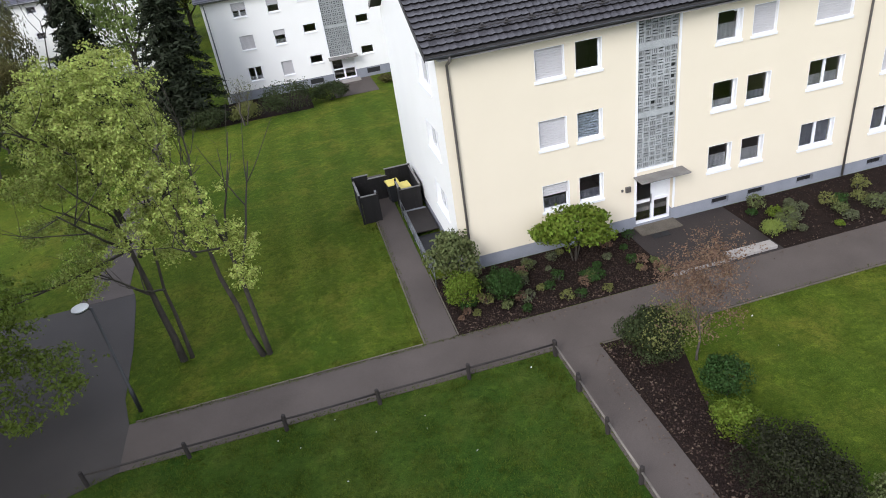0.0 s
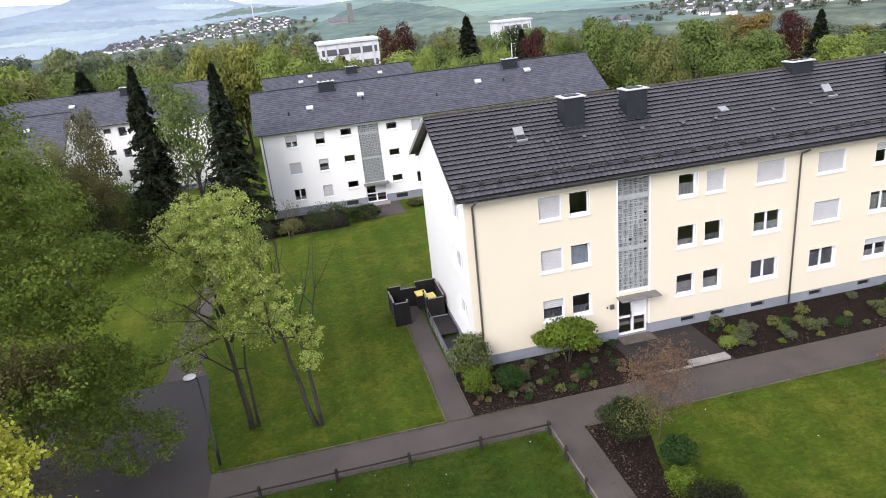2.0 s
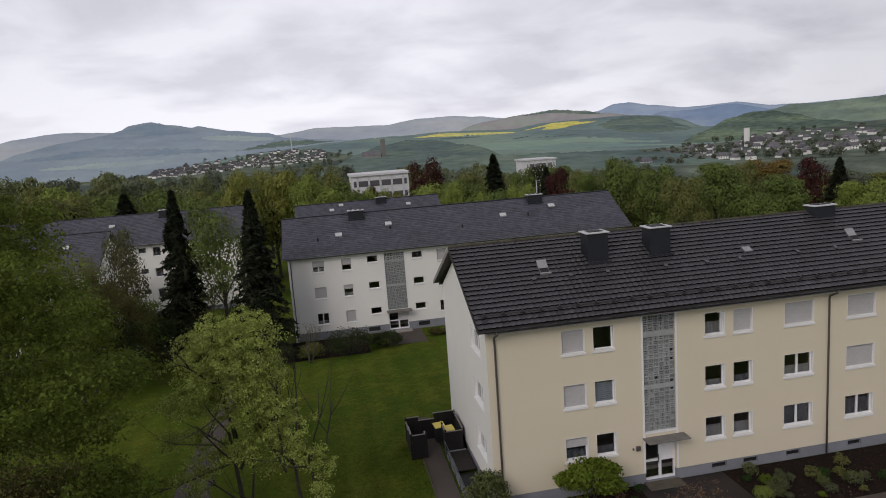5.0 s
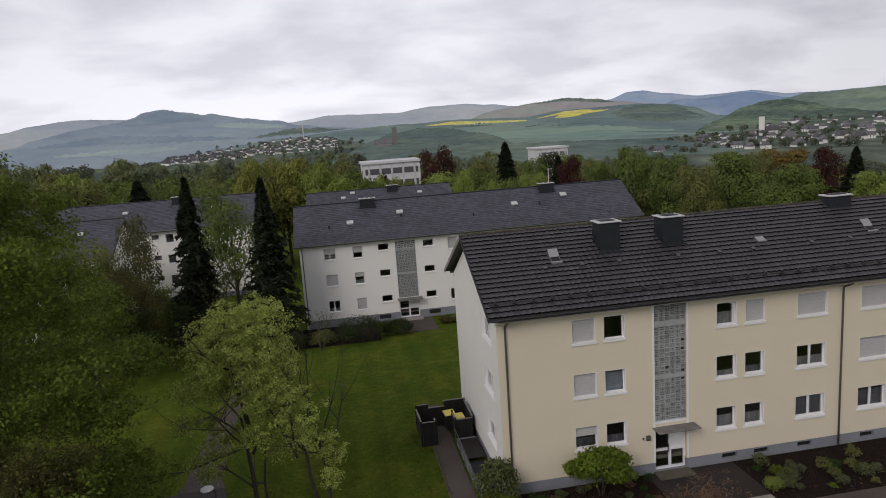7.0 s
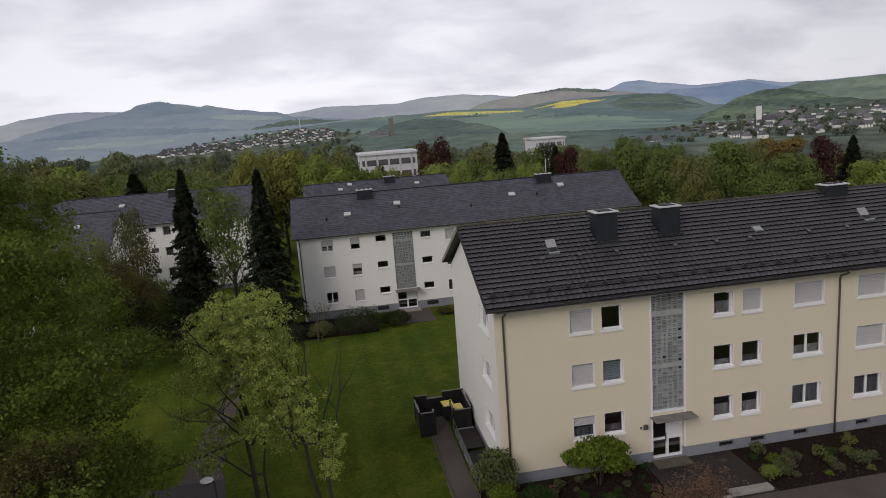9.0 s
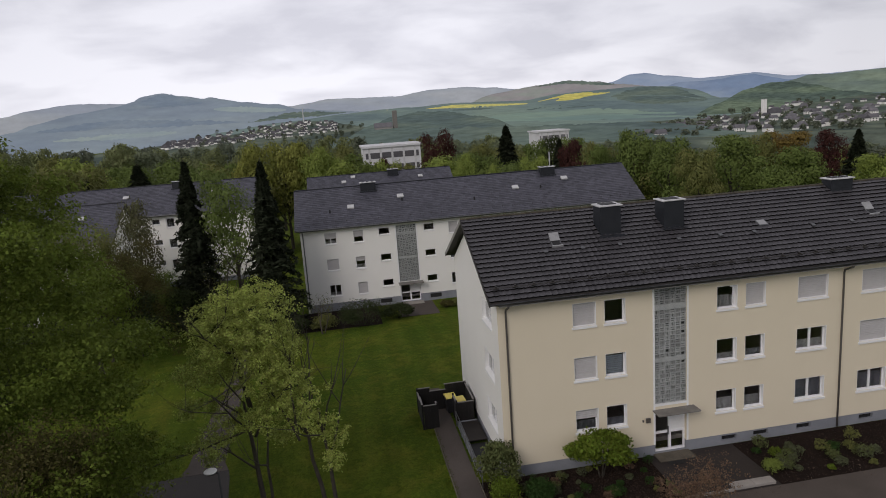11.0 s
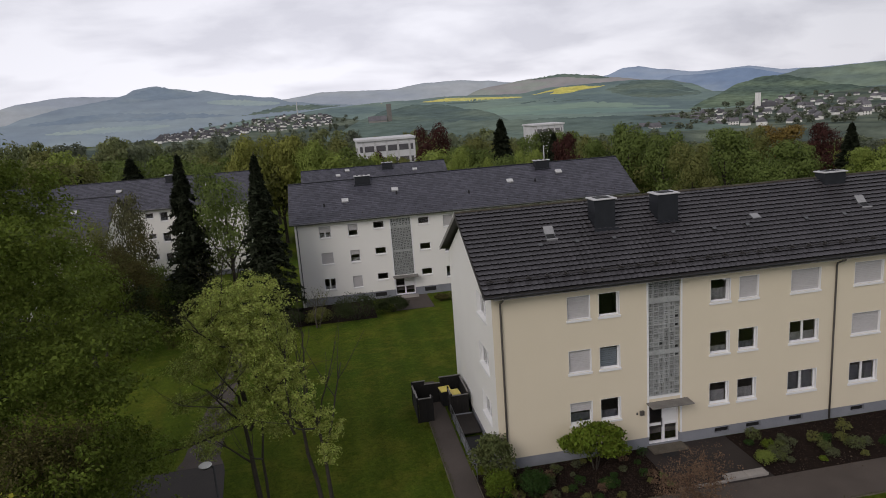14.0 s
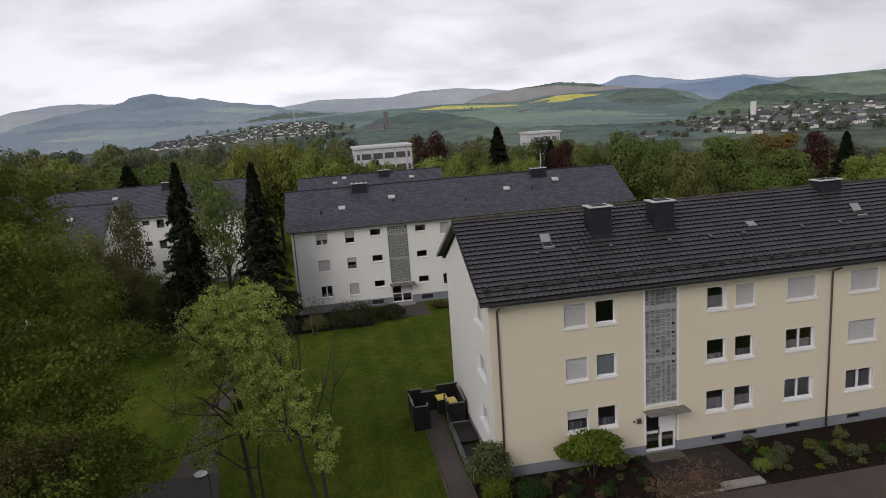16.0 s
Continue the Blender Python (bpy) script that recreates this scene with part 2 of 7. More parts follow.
def mesh_object(name, verts, faces, mat, smooth=False):
    me = bpy.data.meshes.new(name)
    if isinstance(faces, np.ndarray):
        k = faces.shape[1]
        me.vertices.add(len(verts)); me.vertices.foreach_set("co", np.asarray(verts, np.float32).ravel())
        me.loops.add(faces.size); me.loops.foreach_set("vertex_index", faces.astype(np.int32).ravel())
        me.polygons.add(len(faces)); me.polygons.foreach_set("loop_start", np.arange(0, faces.size, k, dtype=np.int32))
        me.update(calc_edges=True)
    else:
        me.from_pydata([tuple(v) for v in verts], [], [tuple(f) for f in faces])
        me.update()
    if smooth:
        me.polygons.foreach_set("use_smooth", [True] * len(me.polygons))
    me.materials.append(M[mat])
    return new(name, me)


def part(name, bm, mat, parent=None, label=""):
    """Links a bmesh as one mesh object under a thing."""
    me = bpy.data.meshes.new(name)
    bm.to_mesh(me)
    bm.free()
    me.materials.append(M[mat])
    ob = new(name, me)
    ob.parent = parent
    if label:
        ob["label"] = label
    return ob


def under(ob, parent, label=""):
    ob.parent = parent
    if label:
        ob["label"] = label
    return ob


def thing(name, label, category, at=(0, 0, 0), group="", kind=""):
    e = new(name)
    e.empty_display_size = 0.2
    e.location = at
    return tagged(e, label, category, group, kind)


def box(bm, x0, x1, y0, y1, z0, z1, bevel=0.0):
    r = bmesh.ops.create_cube(bm, size=1.0, matrix=Matrix.Translation(((x0 + x1) / 2, (y0 + y1) / 2, (z0 + z1) / 2)) @ Matrix.Diagonal((x1 - x0, y1 - y0, z1 - z0, 1)))
    if bevel:
        edges = {e for v in r["verts"] for e in v.link_edges}
        bmesh.ops.bevel(bm, geom=list(edges), offset=bevel, segments=1, affect="EDGES")
    return bm


def box_part(name, dims, mat, parent, bevel=0.0, label=""):
    return part(name, box(bmesh.new(), *dims, bevel=bevel), mat, parent, label)


def tube(points, radii, sides=6):
    """Verts and faces of a tapered tube along points."""
    verts, faces = [], []
    pts = [Vector(p) for p in points]
    for i, p in enumerate(pts):
        d = (pts[min(i + 1, len(pts) - 1)] - pts[max(i - 1, 0)]).normalized()
        a = d.orthogonal().normalized() if abs(d.z) < 0.99 else Vector((1, 0, 0))
        a = (Vector((1, 0, 0)) - d * d.x).normalized() if abs(d.x) < 0.9 else (Vector((0, 1, 0)) - d * d.y).normalized()
        b = d.cross(a)
        for k in range(sides):
            w = 2 * math.pi * k / sides
            verts.append(p + (a * math.cos(w) + b * math.sin(w)) * radii[i])
    for i in range(len(pts) - 1):
        for k in range(sides):
            faces.append((i * sides + k, i * sides + (k + 1) % sides, (i + 1) * sides + (k + 1) % sides, (i + 1) * sides + k))
    n = len(verts)
    faces.append(tuple(range(sides))[::-1])
    faces.append(tuple(range(n - sides, n)))
    return verts, faces


def merge(parts_):
    verts, faces = [], []
    for v, f in parts_:
        o = len(verts)
        verts += list(v)
        faces += [tuple(i + o for i in q) for q in f]
    return verts, faces


# ---- ground ----


def ground_z(x, y):
    """Level at the houses, falling gently behind them to the valley floor."""
    z = 0.0
    if y > 9:
        z -= 1.5 * min(1.0, (y - 9) / 27.0) ** 1.3
    if y > 55:
        z -= 0.085 * (min(y, 330) - 55)
    return z


def sheet(name, polygon_rows, mat, lift):
    """A strip of quads between two edges (rows of pairs), laid on the ground."""
    verts, faces = [], []
    for (ax, ay), (bx, by) in polygon_rows:
        verts += [(ax, ay, ground_z(ax, ay) + lift), (bx, by, ground_z(bx, by) + lift)]
    for i in range(len(polygon_rows) - 1):
        faces.append((2 * i, 2 * i + 1, 2 * i + 3, 2 * i + 2))
    ob = mesh_object(name, verts, faces, mat)
    bm = bmesh.new()
    bm.from_mesh(ob.data)
    ext = bmesh.ops.extrude_face_region(bm, geom=list(bm.faces))
    bmesh.ops.translate(bm, vec=(0, 0, -lift - 0.05), verts=[v for v in ext["geom"] if isinstance(v, bmesh.types.BMVert)])
    bmesh.ops.recalc_face_normals(bm, faces=list(bm.faces))
    bm.to_mesh(ob.data)
    bm.free()
    return ob


def grass_material():
    m = bpy.data.materials.new("damp_mown_lawn")
    m.use_nodes = True
    n, l = m.node_tree.nodes, m.node_tree.links
    b = n["Principled BSDF"]
    b.inputs["Roughness"].default_value = 0.9
    b.inputs["Specular IOR Level"].default_value = 0.04
    pos = n.new("ShaderNodeNewGeometry").outputs["Position"]

    def noise_node(scale, detail, rough=0.55):
        t = n.new("ShaderNodeTexNoise")
        t.inputs["Scale"].default_value, t.inputs["Detail"].default_value, t.inputs["Roughness"].default_value = scale, detail, rough
        l.new(pos, t.inputs["Vector"])
        return t.outputs["Fac"]

    def mixc(fac, a, b_, lo=0.35, hi=0.65):
        r = n.new("ShaderNodeMapRange"); r.inputs["From Min"].default_value, r.inputs["From Max"].default_value = lo, hi
        l.new(fac, r.inputs["Value"])
        x = n.new("ShaderNodeMix"); x.data_type = "RGBA"
        for key, c in (("A", a), ("B", b_)):
            if isinstance(c, tuple):
                x.inputs[key].default_value = (*c, 1)
            else:
                l.new(c, x.inputs[key])
        l.new(r.outputs[0], x.inputs["Factor"])
        return x.outputs["Result"]

    base = mixc(noise_node(0.10, 5), (0.031, 0.072, 0.010), (0.070, 0.108, 0.016), 0.38, 0.62)
    base = mixc(noise_node(0.42, 6, 0.7), base, (0.110, 0.125, 0.024), 0.47, 0.72)
    base = mixc(noise_node(1.1, 6, 0.72), base, (0.030, 0.062, 0.006), 0.46, 0.74)
    base = mixc(noise_node(2.3, 7, 0.75), base, (0.095, 0.150, 0.018), 0.52, 0.72)
    base = mixc(noise_node(4.5, 6, 0.75), base, (0.016, 0.040, 0.006), 0.46, 0.74)
    base = mixc(noise_node(19, 6, 0.75), base, (0.016, 0.034, 0.005), 0.45, 0.72)
    base = mixc(noise_node(33, 4, 0.7), base, (0.125, 0.165, 0.028), 0.53, 0.78)
    # mowing lanes
    wave = n.new("ShaderNodeTexWave"); wave.inputs["Scale"].default_value = 0.16; wave.inputs["Distortion"].default_value = 1.2
    wave.inputs["Detail Scale"].default_value = 0.4
    l.new(pos, wave.inputs["Vector"])
    hs = n.new("ShaderNodeHueSaturation")
    mr = n.new("ShaderNodeMapRange"); mr.inputs["To Min"].default_value, mr.inputs["To Max"].default_value = 0.93, 1.07
    l.new(wave.outputs["Fac"], mr.inputs["Value"]); l.new(mr.outputs[0], hs.inputs["Value"])
    # the open lawn behind the path and to the east is yellower and brighter than the plot in front
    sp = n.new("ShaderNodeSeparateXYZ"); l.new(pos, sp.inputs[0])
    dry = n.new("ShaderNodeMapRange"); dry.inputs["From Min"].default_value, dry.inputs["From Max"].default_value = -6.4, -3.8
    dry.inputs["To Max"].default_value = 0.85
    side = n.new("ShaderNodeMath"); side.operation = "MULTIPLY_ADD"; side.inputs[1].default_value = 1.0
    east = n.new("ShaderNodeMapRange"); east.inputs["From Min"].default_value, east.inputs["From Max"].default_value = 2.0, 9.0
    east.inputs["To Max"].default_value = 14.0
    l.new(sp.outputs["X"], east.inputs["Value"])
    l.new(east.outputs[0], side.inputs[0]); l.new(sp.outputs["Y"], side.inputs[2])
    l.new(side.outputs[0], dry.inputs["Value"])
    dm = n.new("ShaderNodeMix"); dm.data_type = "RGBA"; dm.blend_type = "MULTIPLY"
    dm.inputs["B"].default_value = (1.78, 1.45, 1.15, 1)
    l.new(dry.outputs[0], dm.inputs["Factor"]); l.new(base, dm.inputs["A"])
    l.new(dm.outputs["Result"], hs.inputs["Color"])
    l.new(hs.outputs[0], b.inputs["Base Color"])
    bp = n.new("ShaderNodeBump"); bp.inputs["Strength"].default_value = 1.0; bp.inputs["Distance"].default_value = 0.09
    l.new(noise_node(16, 6, 0.7), bp.inputs["Height"]); l.new(bp.outputs[0], b.inputs["Normal"])
    return m


M["grass"] = grass_material()


def far_material(name, colours, scale, noise_scale=0.004, mottle=(0.66, 1.3)):
    """Far woods and meadows in three haze-tinted tones, patchy at field size, mottled at tree size."""
    m = bpy.data.materials.new(name)
    m.use_nodes = True
    n, l = m.node_tree.nodes, m.node_tree.links
    b = n["Principled BSDF"]
    b.inputs["Roughness"].default_value = 1.0
    b.inputs["Specular IOR Level"].default_value = 0.0
    pos = n.new("ShaderNodeNewGeometry").outputs["Position"]
    stretch = n.new("ShaderNodeVectorMath"); stretch.operation = "MULTIPLY"; stretch.inputs[1].default_value = (1, 0.6, 5)
    l.new(pos, stretch.inputs[0])
    a = n.new("ShaderNodeTexNoise"); a.inputs["Scale"].default_value = noise_scale; a.inputs["Detail"].default_value = 3
    c = n.new("ShaderNodeTexNoise"); c.inputs["Scale"].default_value = scale; c.inputs["Detail"].default_value = 5; c.inputs["Roughness"].default_value = 0.7
    l.new(stretch.outputs[0], a.inputs["Vector"]); l.new(pos, c.inputs["Vector"])
    ramp_ = n.new("ShaderNodeValToRGB")
    e = ramp_.color_ramp.elements
    e[0].position, e[0].color = 0.40, (*colours[0], 1)
    e[1].position, e[1].color = 0.62, (*colours[2], 1)
    k = e.new(0.50); k.color = (*colours[1], 1)
    l.new(a.outputs["Fac"], ramp_.inputs[0])
    hs = n.new("ShaderNodeHueSaturation")
    mr = n.new("ShaderNodeMapRange"); mr.inputs["From Min"].default_value, mr.inputs["From Max"].default_value = 0.3, 0.7
    mr.inputs["To Min"].default_value, mr.inputs["To Max"].default_value = mottle
    l.new(c.outputs["Fac"], mr.inputs["Value"]); l.new(mr.outputs[0], hs.inputs["Value"]); l.new(ramp_.outputs[0], hs.inputs["Color"])
    l.new(hs.outputs[0], b.inputs["Base Color"])
    return m


# haze is mixed into these base colours: bluer and paler with distance
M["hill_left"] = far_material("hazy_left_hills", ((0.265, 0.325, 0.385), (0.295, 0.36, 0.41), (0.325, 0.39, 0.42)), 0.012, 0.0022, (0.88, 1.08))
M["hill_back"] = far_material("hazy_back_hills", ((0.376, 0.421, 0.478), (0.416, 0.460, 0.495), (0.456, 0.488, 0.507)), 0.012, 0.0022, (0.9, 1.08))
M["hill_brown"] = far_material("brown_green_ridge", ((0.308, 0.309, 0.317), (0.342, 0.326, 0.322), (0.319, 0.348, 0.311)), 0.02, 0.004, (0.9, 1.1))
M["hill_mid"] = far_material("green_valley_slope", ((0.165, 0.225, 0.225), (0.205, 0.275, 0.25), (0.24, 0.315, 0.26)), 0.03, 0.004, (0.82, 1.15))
M["hill_blue"] = far_material("haze_blue_far_hills", ((0.296, 0.376, 0.495), (0.331, 0.404, 0.507), (0.365, 0.432, 0.518)), 0.012, 0.003, (0.92, 1.06))
M["hill_blue_near"] = far_material("haze_blue_near_hills", ((0.217, 0.298, 0.426), (0.245, 0.320, 0.438), (0.274, 0.348, 0.443)), 0.014, 0.003, (0.88, 1.1))
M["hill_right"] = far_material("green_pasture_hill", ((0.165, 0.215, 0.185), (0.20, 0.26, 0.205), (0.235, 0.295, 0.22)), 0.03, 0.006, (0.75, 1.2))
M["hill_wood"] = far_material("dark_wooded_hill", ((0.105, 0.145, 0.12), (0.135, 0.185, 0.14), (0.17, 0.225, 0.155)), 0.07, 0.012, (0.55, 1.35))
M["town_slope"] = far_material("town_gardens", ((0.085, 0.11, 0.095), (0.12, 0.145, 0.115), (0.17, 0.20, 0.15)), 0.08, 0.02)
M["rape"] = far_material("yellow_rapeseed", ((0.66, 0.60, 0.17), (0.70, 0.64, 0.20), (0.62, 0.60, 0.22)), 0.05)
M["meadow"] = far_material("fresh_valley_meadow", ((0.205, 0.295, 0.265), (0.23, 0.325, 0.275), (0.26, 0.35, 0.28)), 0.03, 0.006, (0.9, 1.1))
M["meadow_pale"] = far_material("hazy_hill_meadow", ((0.33, 0.405, 0.42), (0.35, 0.43, 0.43), (0.375, 0.45, 0.43)), 0.03, 0.006, (0.92, 1.08))
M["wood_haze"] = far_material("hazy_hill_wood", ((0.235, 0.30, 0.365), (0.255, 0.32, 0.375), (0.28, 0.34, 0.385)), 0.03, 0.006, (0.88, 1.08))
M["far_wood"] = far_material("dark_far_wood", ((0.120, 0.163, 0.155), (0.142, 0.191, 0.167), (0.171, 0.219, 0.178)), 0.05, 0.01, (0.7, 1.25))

# one ground sheet to the horizon
gx = sorted({*range(-60, 61, 3), *(s * v for v in (80, 110, 160, 240, 400, 700, 1200, 2000, 3200, 4500) for s in (-1, 1))})
gy = sorted({*range(-60, 100, 3), -900, -400, -200, -110, 120, 150, 200, 260, 330, 450, 700, 1200, 2000, 3200, 4700})
gv = [(x, y, ground_z(x, y)) for y in gy for x in gx]
W_ = len(gx)
gf = [(j * W_ + i, j * W_ + i + 1, (j + 1) * W_ + i + 1, (j + 1) * W_ + i) for j in range(len(gy) - 1) for i in range(W_ - 1)]
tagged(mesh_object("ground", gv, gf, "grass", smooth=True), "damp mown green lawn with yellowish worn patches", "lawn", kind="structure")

# ---- paths and beds ----
tagged(sheet("road", [((x, -6.2), (x, -4.05)) for x in (-13.4, -8, -4, 0, 1.0)], "asphalt", 0.03), "dark damp asphalt footpath beside the lawn", "path", kind="structure")
tagged(sheet("pavement", [((x, -6.45), (x, -4.1)) for x in (1.004, 2.62, 10, 20, 30, 45)], "asphalt", 0.03), "dark asphalt footpath along the flower bed", "path", kind="structure")
tagged(sheet("pavement", [((1.08, y), (2.6, y)) for y in (-6.454, -10, -16, -29)], "asphalt", 0.03), "narrow asphalt path between fence and shrub bed", "path", kind="structure")
tagged(sheet("pavement", [((-2.98, y), (-1.8, y)) for y in (-4.046, 0, 4, 8, 12.4)], "asphalt", 0.03), "narrow asphalt path to the bin enclosure", "path", kind="structure")
yard = [((-45, -16), (-13.404, -6.2)), ((-45, -9), (-13.404, -4.05)), ((-45, -4), (-13.75, -2.6)), ((-45, 0), (-13.9, 0.5)), ((-45, 4.2), (-14.3, 4.2)), ((-19.0, 4.95), (-14.45, 5.0))]
tagged(sheet("road", yard, "asphalt_wet", 0.026), "wide dark wet asphalt forecourt", "road", kind="structure")
way = [((-17.0, 4.99), (-14.46, 5.01))] + [((-16.75 + 0.02 * (y - 6) - 0.0016 * max(0, y - 12) ** 2, y), (-14.8 - 0.03 * (y - 6) - 0.0016 * max(0, y - 12) ** 2, y)) for y in range(6, 40, 2)]
tagged(sheet("pavement", way, "asphalt", 0.03), "grey footpath leading past the trees", "path", kind="structure")
tagged(sheet("ground", [((x, -4.046), (x, -0.02)) for x in (-1.79, 2, 6.95)], "soil", 0.02), "dark bark-mulched flower bed along the house", "flower bed", kind="structure")
tagged(sheet("ground", [((x, -4.096), (x, -0.02)) for x in (11.7, 20, 30, 37)], "soil", 0.02), "dark bark-mulched shrub bed along the house", "flower bed", kind="structure")
tagged(sheet("ground", [((2.604, y), (4.6 + 0.5 * math.sin(y * 0.7), y)) for y in np.arange(-22, -6.4, 0.775)], "soil", 0.02), "bark-mulched shrub bed beside the path", "flower bed", kind="structure")
tagged(sheet("pavement", [((6.954, y), (11.696, y)) for y in (-4.09, -2, -0.02)], "paving_dark", 0.024), "dark paved forecourt before the entrance", "forecourt", kind="structure")

# ---- far hills round the valley ----
CX, CY, CZ = -7.0, -29.0, 18.0


def slope_point(az, e, span):
    e0, e1, r0, r1 = span
    r = r0 + (r1 - r0) * (e - e0) / (e1 - e0)
    a = radians(az)
    return (CX + r * math.sin(a), CY + r * math.cos(a), CZ + r * math.tan(radians(e)))


def hill(name, label, mat, az0, az1, span, crest, rough=0.06, seed=0.0, cat="hill"):
    """A long slope that climbs from its foot to a crest that swells and sinks along the valley."""
    n_az, n_e = int((az1 - az0) * 8) + 1, 14
    verts, faces = [], []
    for i in range(n_az):
        az = az0 + (az1 - az0) * i / (n_az - 1)
        top = crest(az) + rough * (noise.noise((az * 0.9, seed, 0)) + 0.5 * noise.noise((az * 4.0, seed, 3)) + 0.35 * noise.noise((az * 13.0, seed, 7)))
        ease = min(1.0, (az - az0) / 5.0, (az1 - az) / 5.0)
        top = span[0] + 0.02 + (top - span[0]) * ease * ease * (3 - 2 * ease)
        x, y, z = slope_point(az, span[0], span)
        verts.append((CX + (x - CX) * 0.8, CY + (y - CY) * 0.8, -30))
        for j in range(n_e):
            s = j / (n_e - 1)
            e = span[0] + (top - span[0]) * s
            x, y, z = slope_point(az, e, span)
            verts.append((x, y, z))
        x, y, z = verts[-1]
        verts.append((CX + (x - CX) * 1.25, CY + (y - CY) * 1.25, -40))
    k = n_e + 2
    for i in range(n_az - 1):
        for j in range(k - 1):
            faces.append((i * k + j, (i + 1) * k + j, (i + 1) * k + j + 1, i * k + j + 1))
    return tagged(mesh_object(name, verts, faces, mat, smooth=True), label, cat, kind="structure")


def bumps(base, *items):
    return lambda az: base + sum(h * math.exp(-((az - c) / w) ** 2) for c, w, h in items)


def ridge(*knots):
    """A crest line that passes smoothly through a few summits and saddles (bearing, height in degrees)."""
    def height(az):
        if az <= knots[0][0]:
            return knots[0][1]
        for (a, p), (b, q) in zip(knots, knots[1:]):
            if az <= b:
                f = (az - a) / (b - a)
                return p + (q - p) * (f * f * (3 - 2 * f) * 0.5 + f * 0.5)
        return knots[-1][1]
    return height


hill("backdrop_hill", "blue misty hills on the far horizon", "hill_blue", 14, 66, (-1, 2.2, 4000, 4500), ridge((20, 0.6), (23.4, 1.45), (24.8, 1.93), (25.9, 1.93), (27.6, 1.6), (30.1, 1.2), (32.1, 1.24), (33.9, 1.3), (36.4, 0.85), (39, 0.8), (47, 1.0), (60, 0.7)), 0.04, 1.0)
hill("backdrop_hill", "wooded ridge tinted deep blue by haze below the far hills", "hill_blue_near", 20, 52, (-1, 2.0, 3500, 3900), ridge((26, 0.3), (28.5, 1.0), (30.5, 0.95), (33.6, 1.18), (36.2, 0.6), (44, 0.7)), 0.05, 1.5)
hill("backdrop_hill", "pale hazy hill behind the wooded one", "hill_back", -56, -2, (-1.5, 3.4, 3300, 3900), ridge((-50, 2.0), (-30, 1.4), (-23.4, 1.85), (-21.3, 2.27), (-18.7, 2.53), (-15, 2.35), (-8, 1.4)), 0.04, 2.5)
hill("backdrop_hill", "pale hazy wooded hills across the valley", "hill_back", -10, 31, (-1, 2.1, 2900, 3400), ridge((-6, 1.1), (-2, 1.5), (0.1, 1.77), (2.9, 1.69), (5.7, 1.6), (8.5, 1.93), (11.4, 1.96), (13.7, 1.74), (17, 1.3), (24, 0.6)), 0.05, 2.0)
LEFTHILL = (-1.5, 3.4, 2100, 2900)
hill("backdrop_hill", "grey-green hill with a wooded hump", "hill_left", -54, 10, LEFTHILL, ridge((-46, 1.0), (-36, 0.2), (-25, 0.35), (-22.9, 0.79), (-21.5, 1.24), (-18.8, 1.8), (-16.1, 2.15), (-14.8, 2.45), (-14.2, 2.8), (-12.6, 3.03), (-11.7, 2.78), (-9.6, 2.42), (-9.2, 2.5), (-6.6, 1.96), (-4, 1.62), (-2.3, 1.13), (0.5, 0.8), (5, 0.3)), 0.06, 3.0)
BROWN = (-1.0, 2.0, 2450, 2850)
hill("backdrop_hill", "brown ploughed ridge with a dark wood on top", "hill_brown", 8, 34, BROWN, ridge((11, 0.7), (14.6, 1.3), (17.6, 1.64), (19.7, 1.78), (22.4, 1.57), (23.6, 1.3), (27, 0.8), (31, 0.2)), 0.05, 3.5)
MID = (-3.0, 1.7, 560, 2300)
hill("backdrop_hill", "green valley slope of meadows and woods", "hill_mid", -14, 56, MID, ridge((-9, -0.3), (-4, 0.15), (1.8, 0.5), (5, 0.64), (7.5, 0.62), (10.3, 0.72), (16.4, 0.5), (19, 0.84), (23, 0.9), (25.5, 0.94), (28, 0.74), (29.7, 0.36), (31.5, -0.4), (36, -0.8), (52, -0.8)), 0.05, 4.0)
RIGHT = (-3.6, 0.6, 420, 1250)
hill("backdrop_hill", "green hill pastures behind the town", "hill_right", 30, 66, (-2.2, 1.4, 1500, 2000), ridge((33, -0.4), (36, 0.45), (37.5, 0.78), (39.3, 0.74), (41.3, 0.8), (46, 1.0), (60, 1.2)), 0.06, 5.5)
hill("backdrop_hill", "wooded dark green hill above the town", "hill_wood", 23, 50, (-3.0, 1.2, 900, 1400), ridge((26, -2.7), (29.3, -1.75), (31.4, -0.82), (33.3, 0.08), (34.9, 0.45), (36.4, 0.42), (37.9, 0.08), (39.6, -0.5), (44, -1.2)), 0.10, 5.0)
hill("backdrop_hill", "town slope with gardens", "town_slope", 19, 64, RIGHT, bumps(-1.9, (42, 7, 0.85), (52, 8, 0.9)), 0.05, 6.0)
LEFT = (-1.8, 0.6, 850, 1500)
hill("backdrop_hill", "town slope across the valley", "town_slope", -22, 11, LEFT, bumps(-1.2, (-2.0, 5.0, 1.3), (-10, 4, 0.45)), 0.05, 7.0)


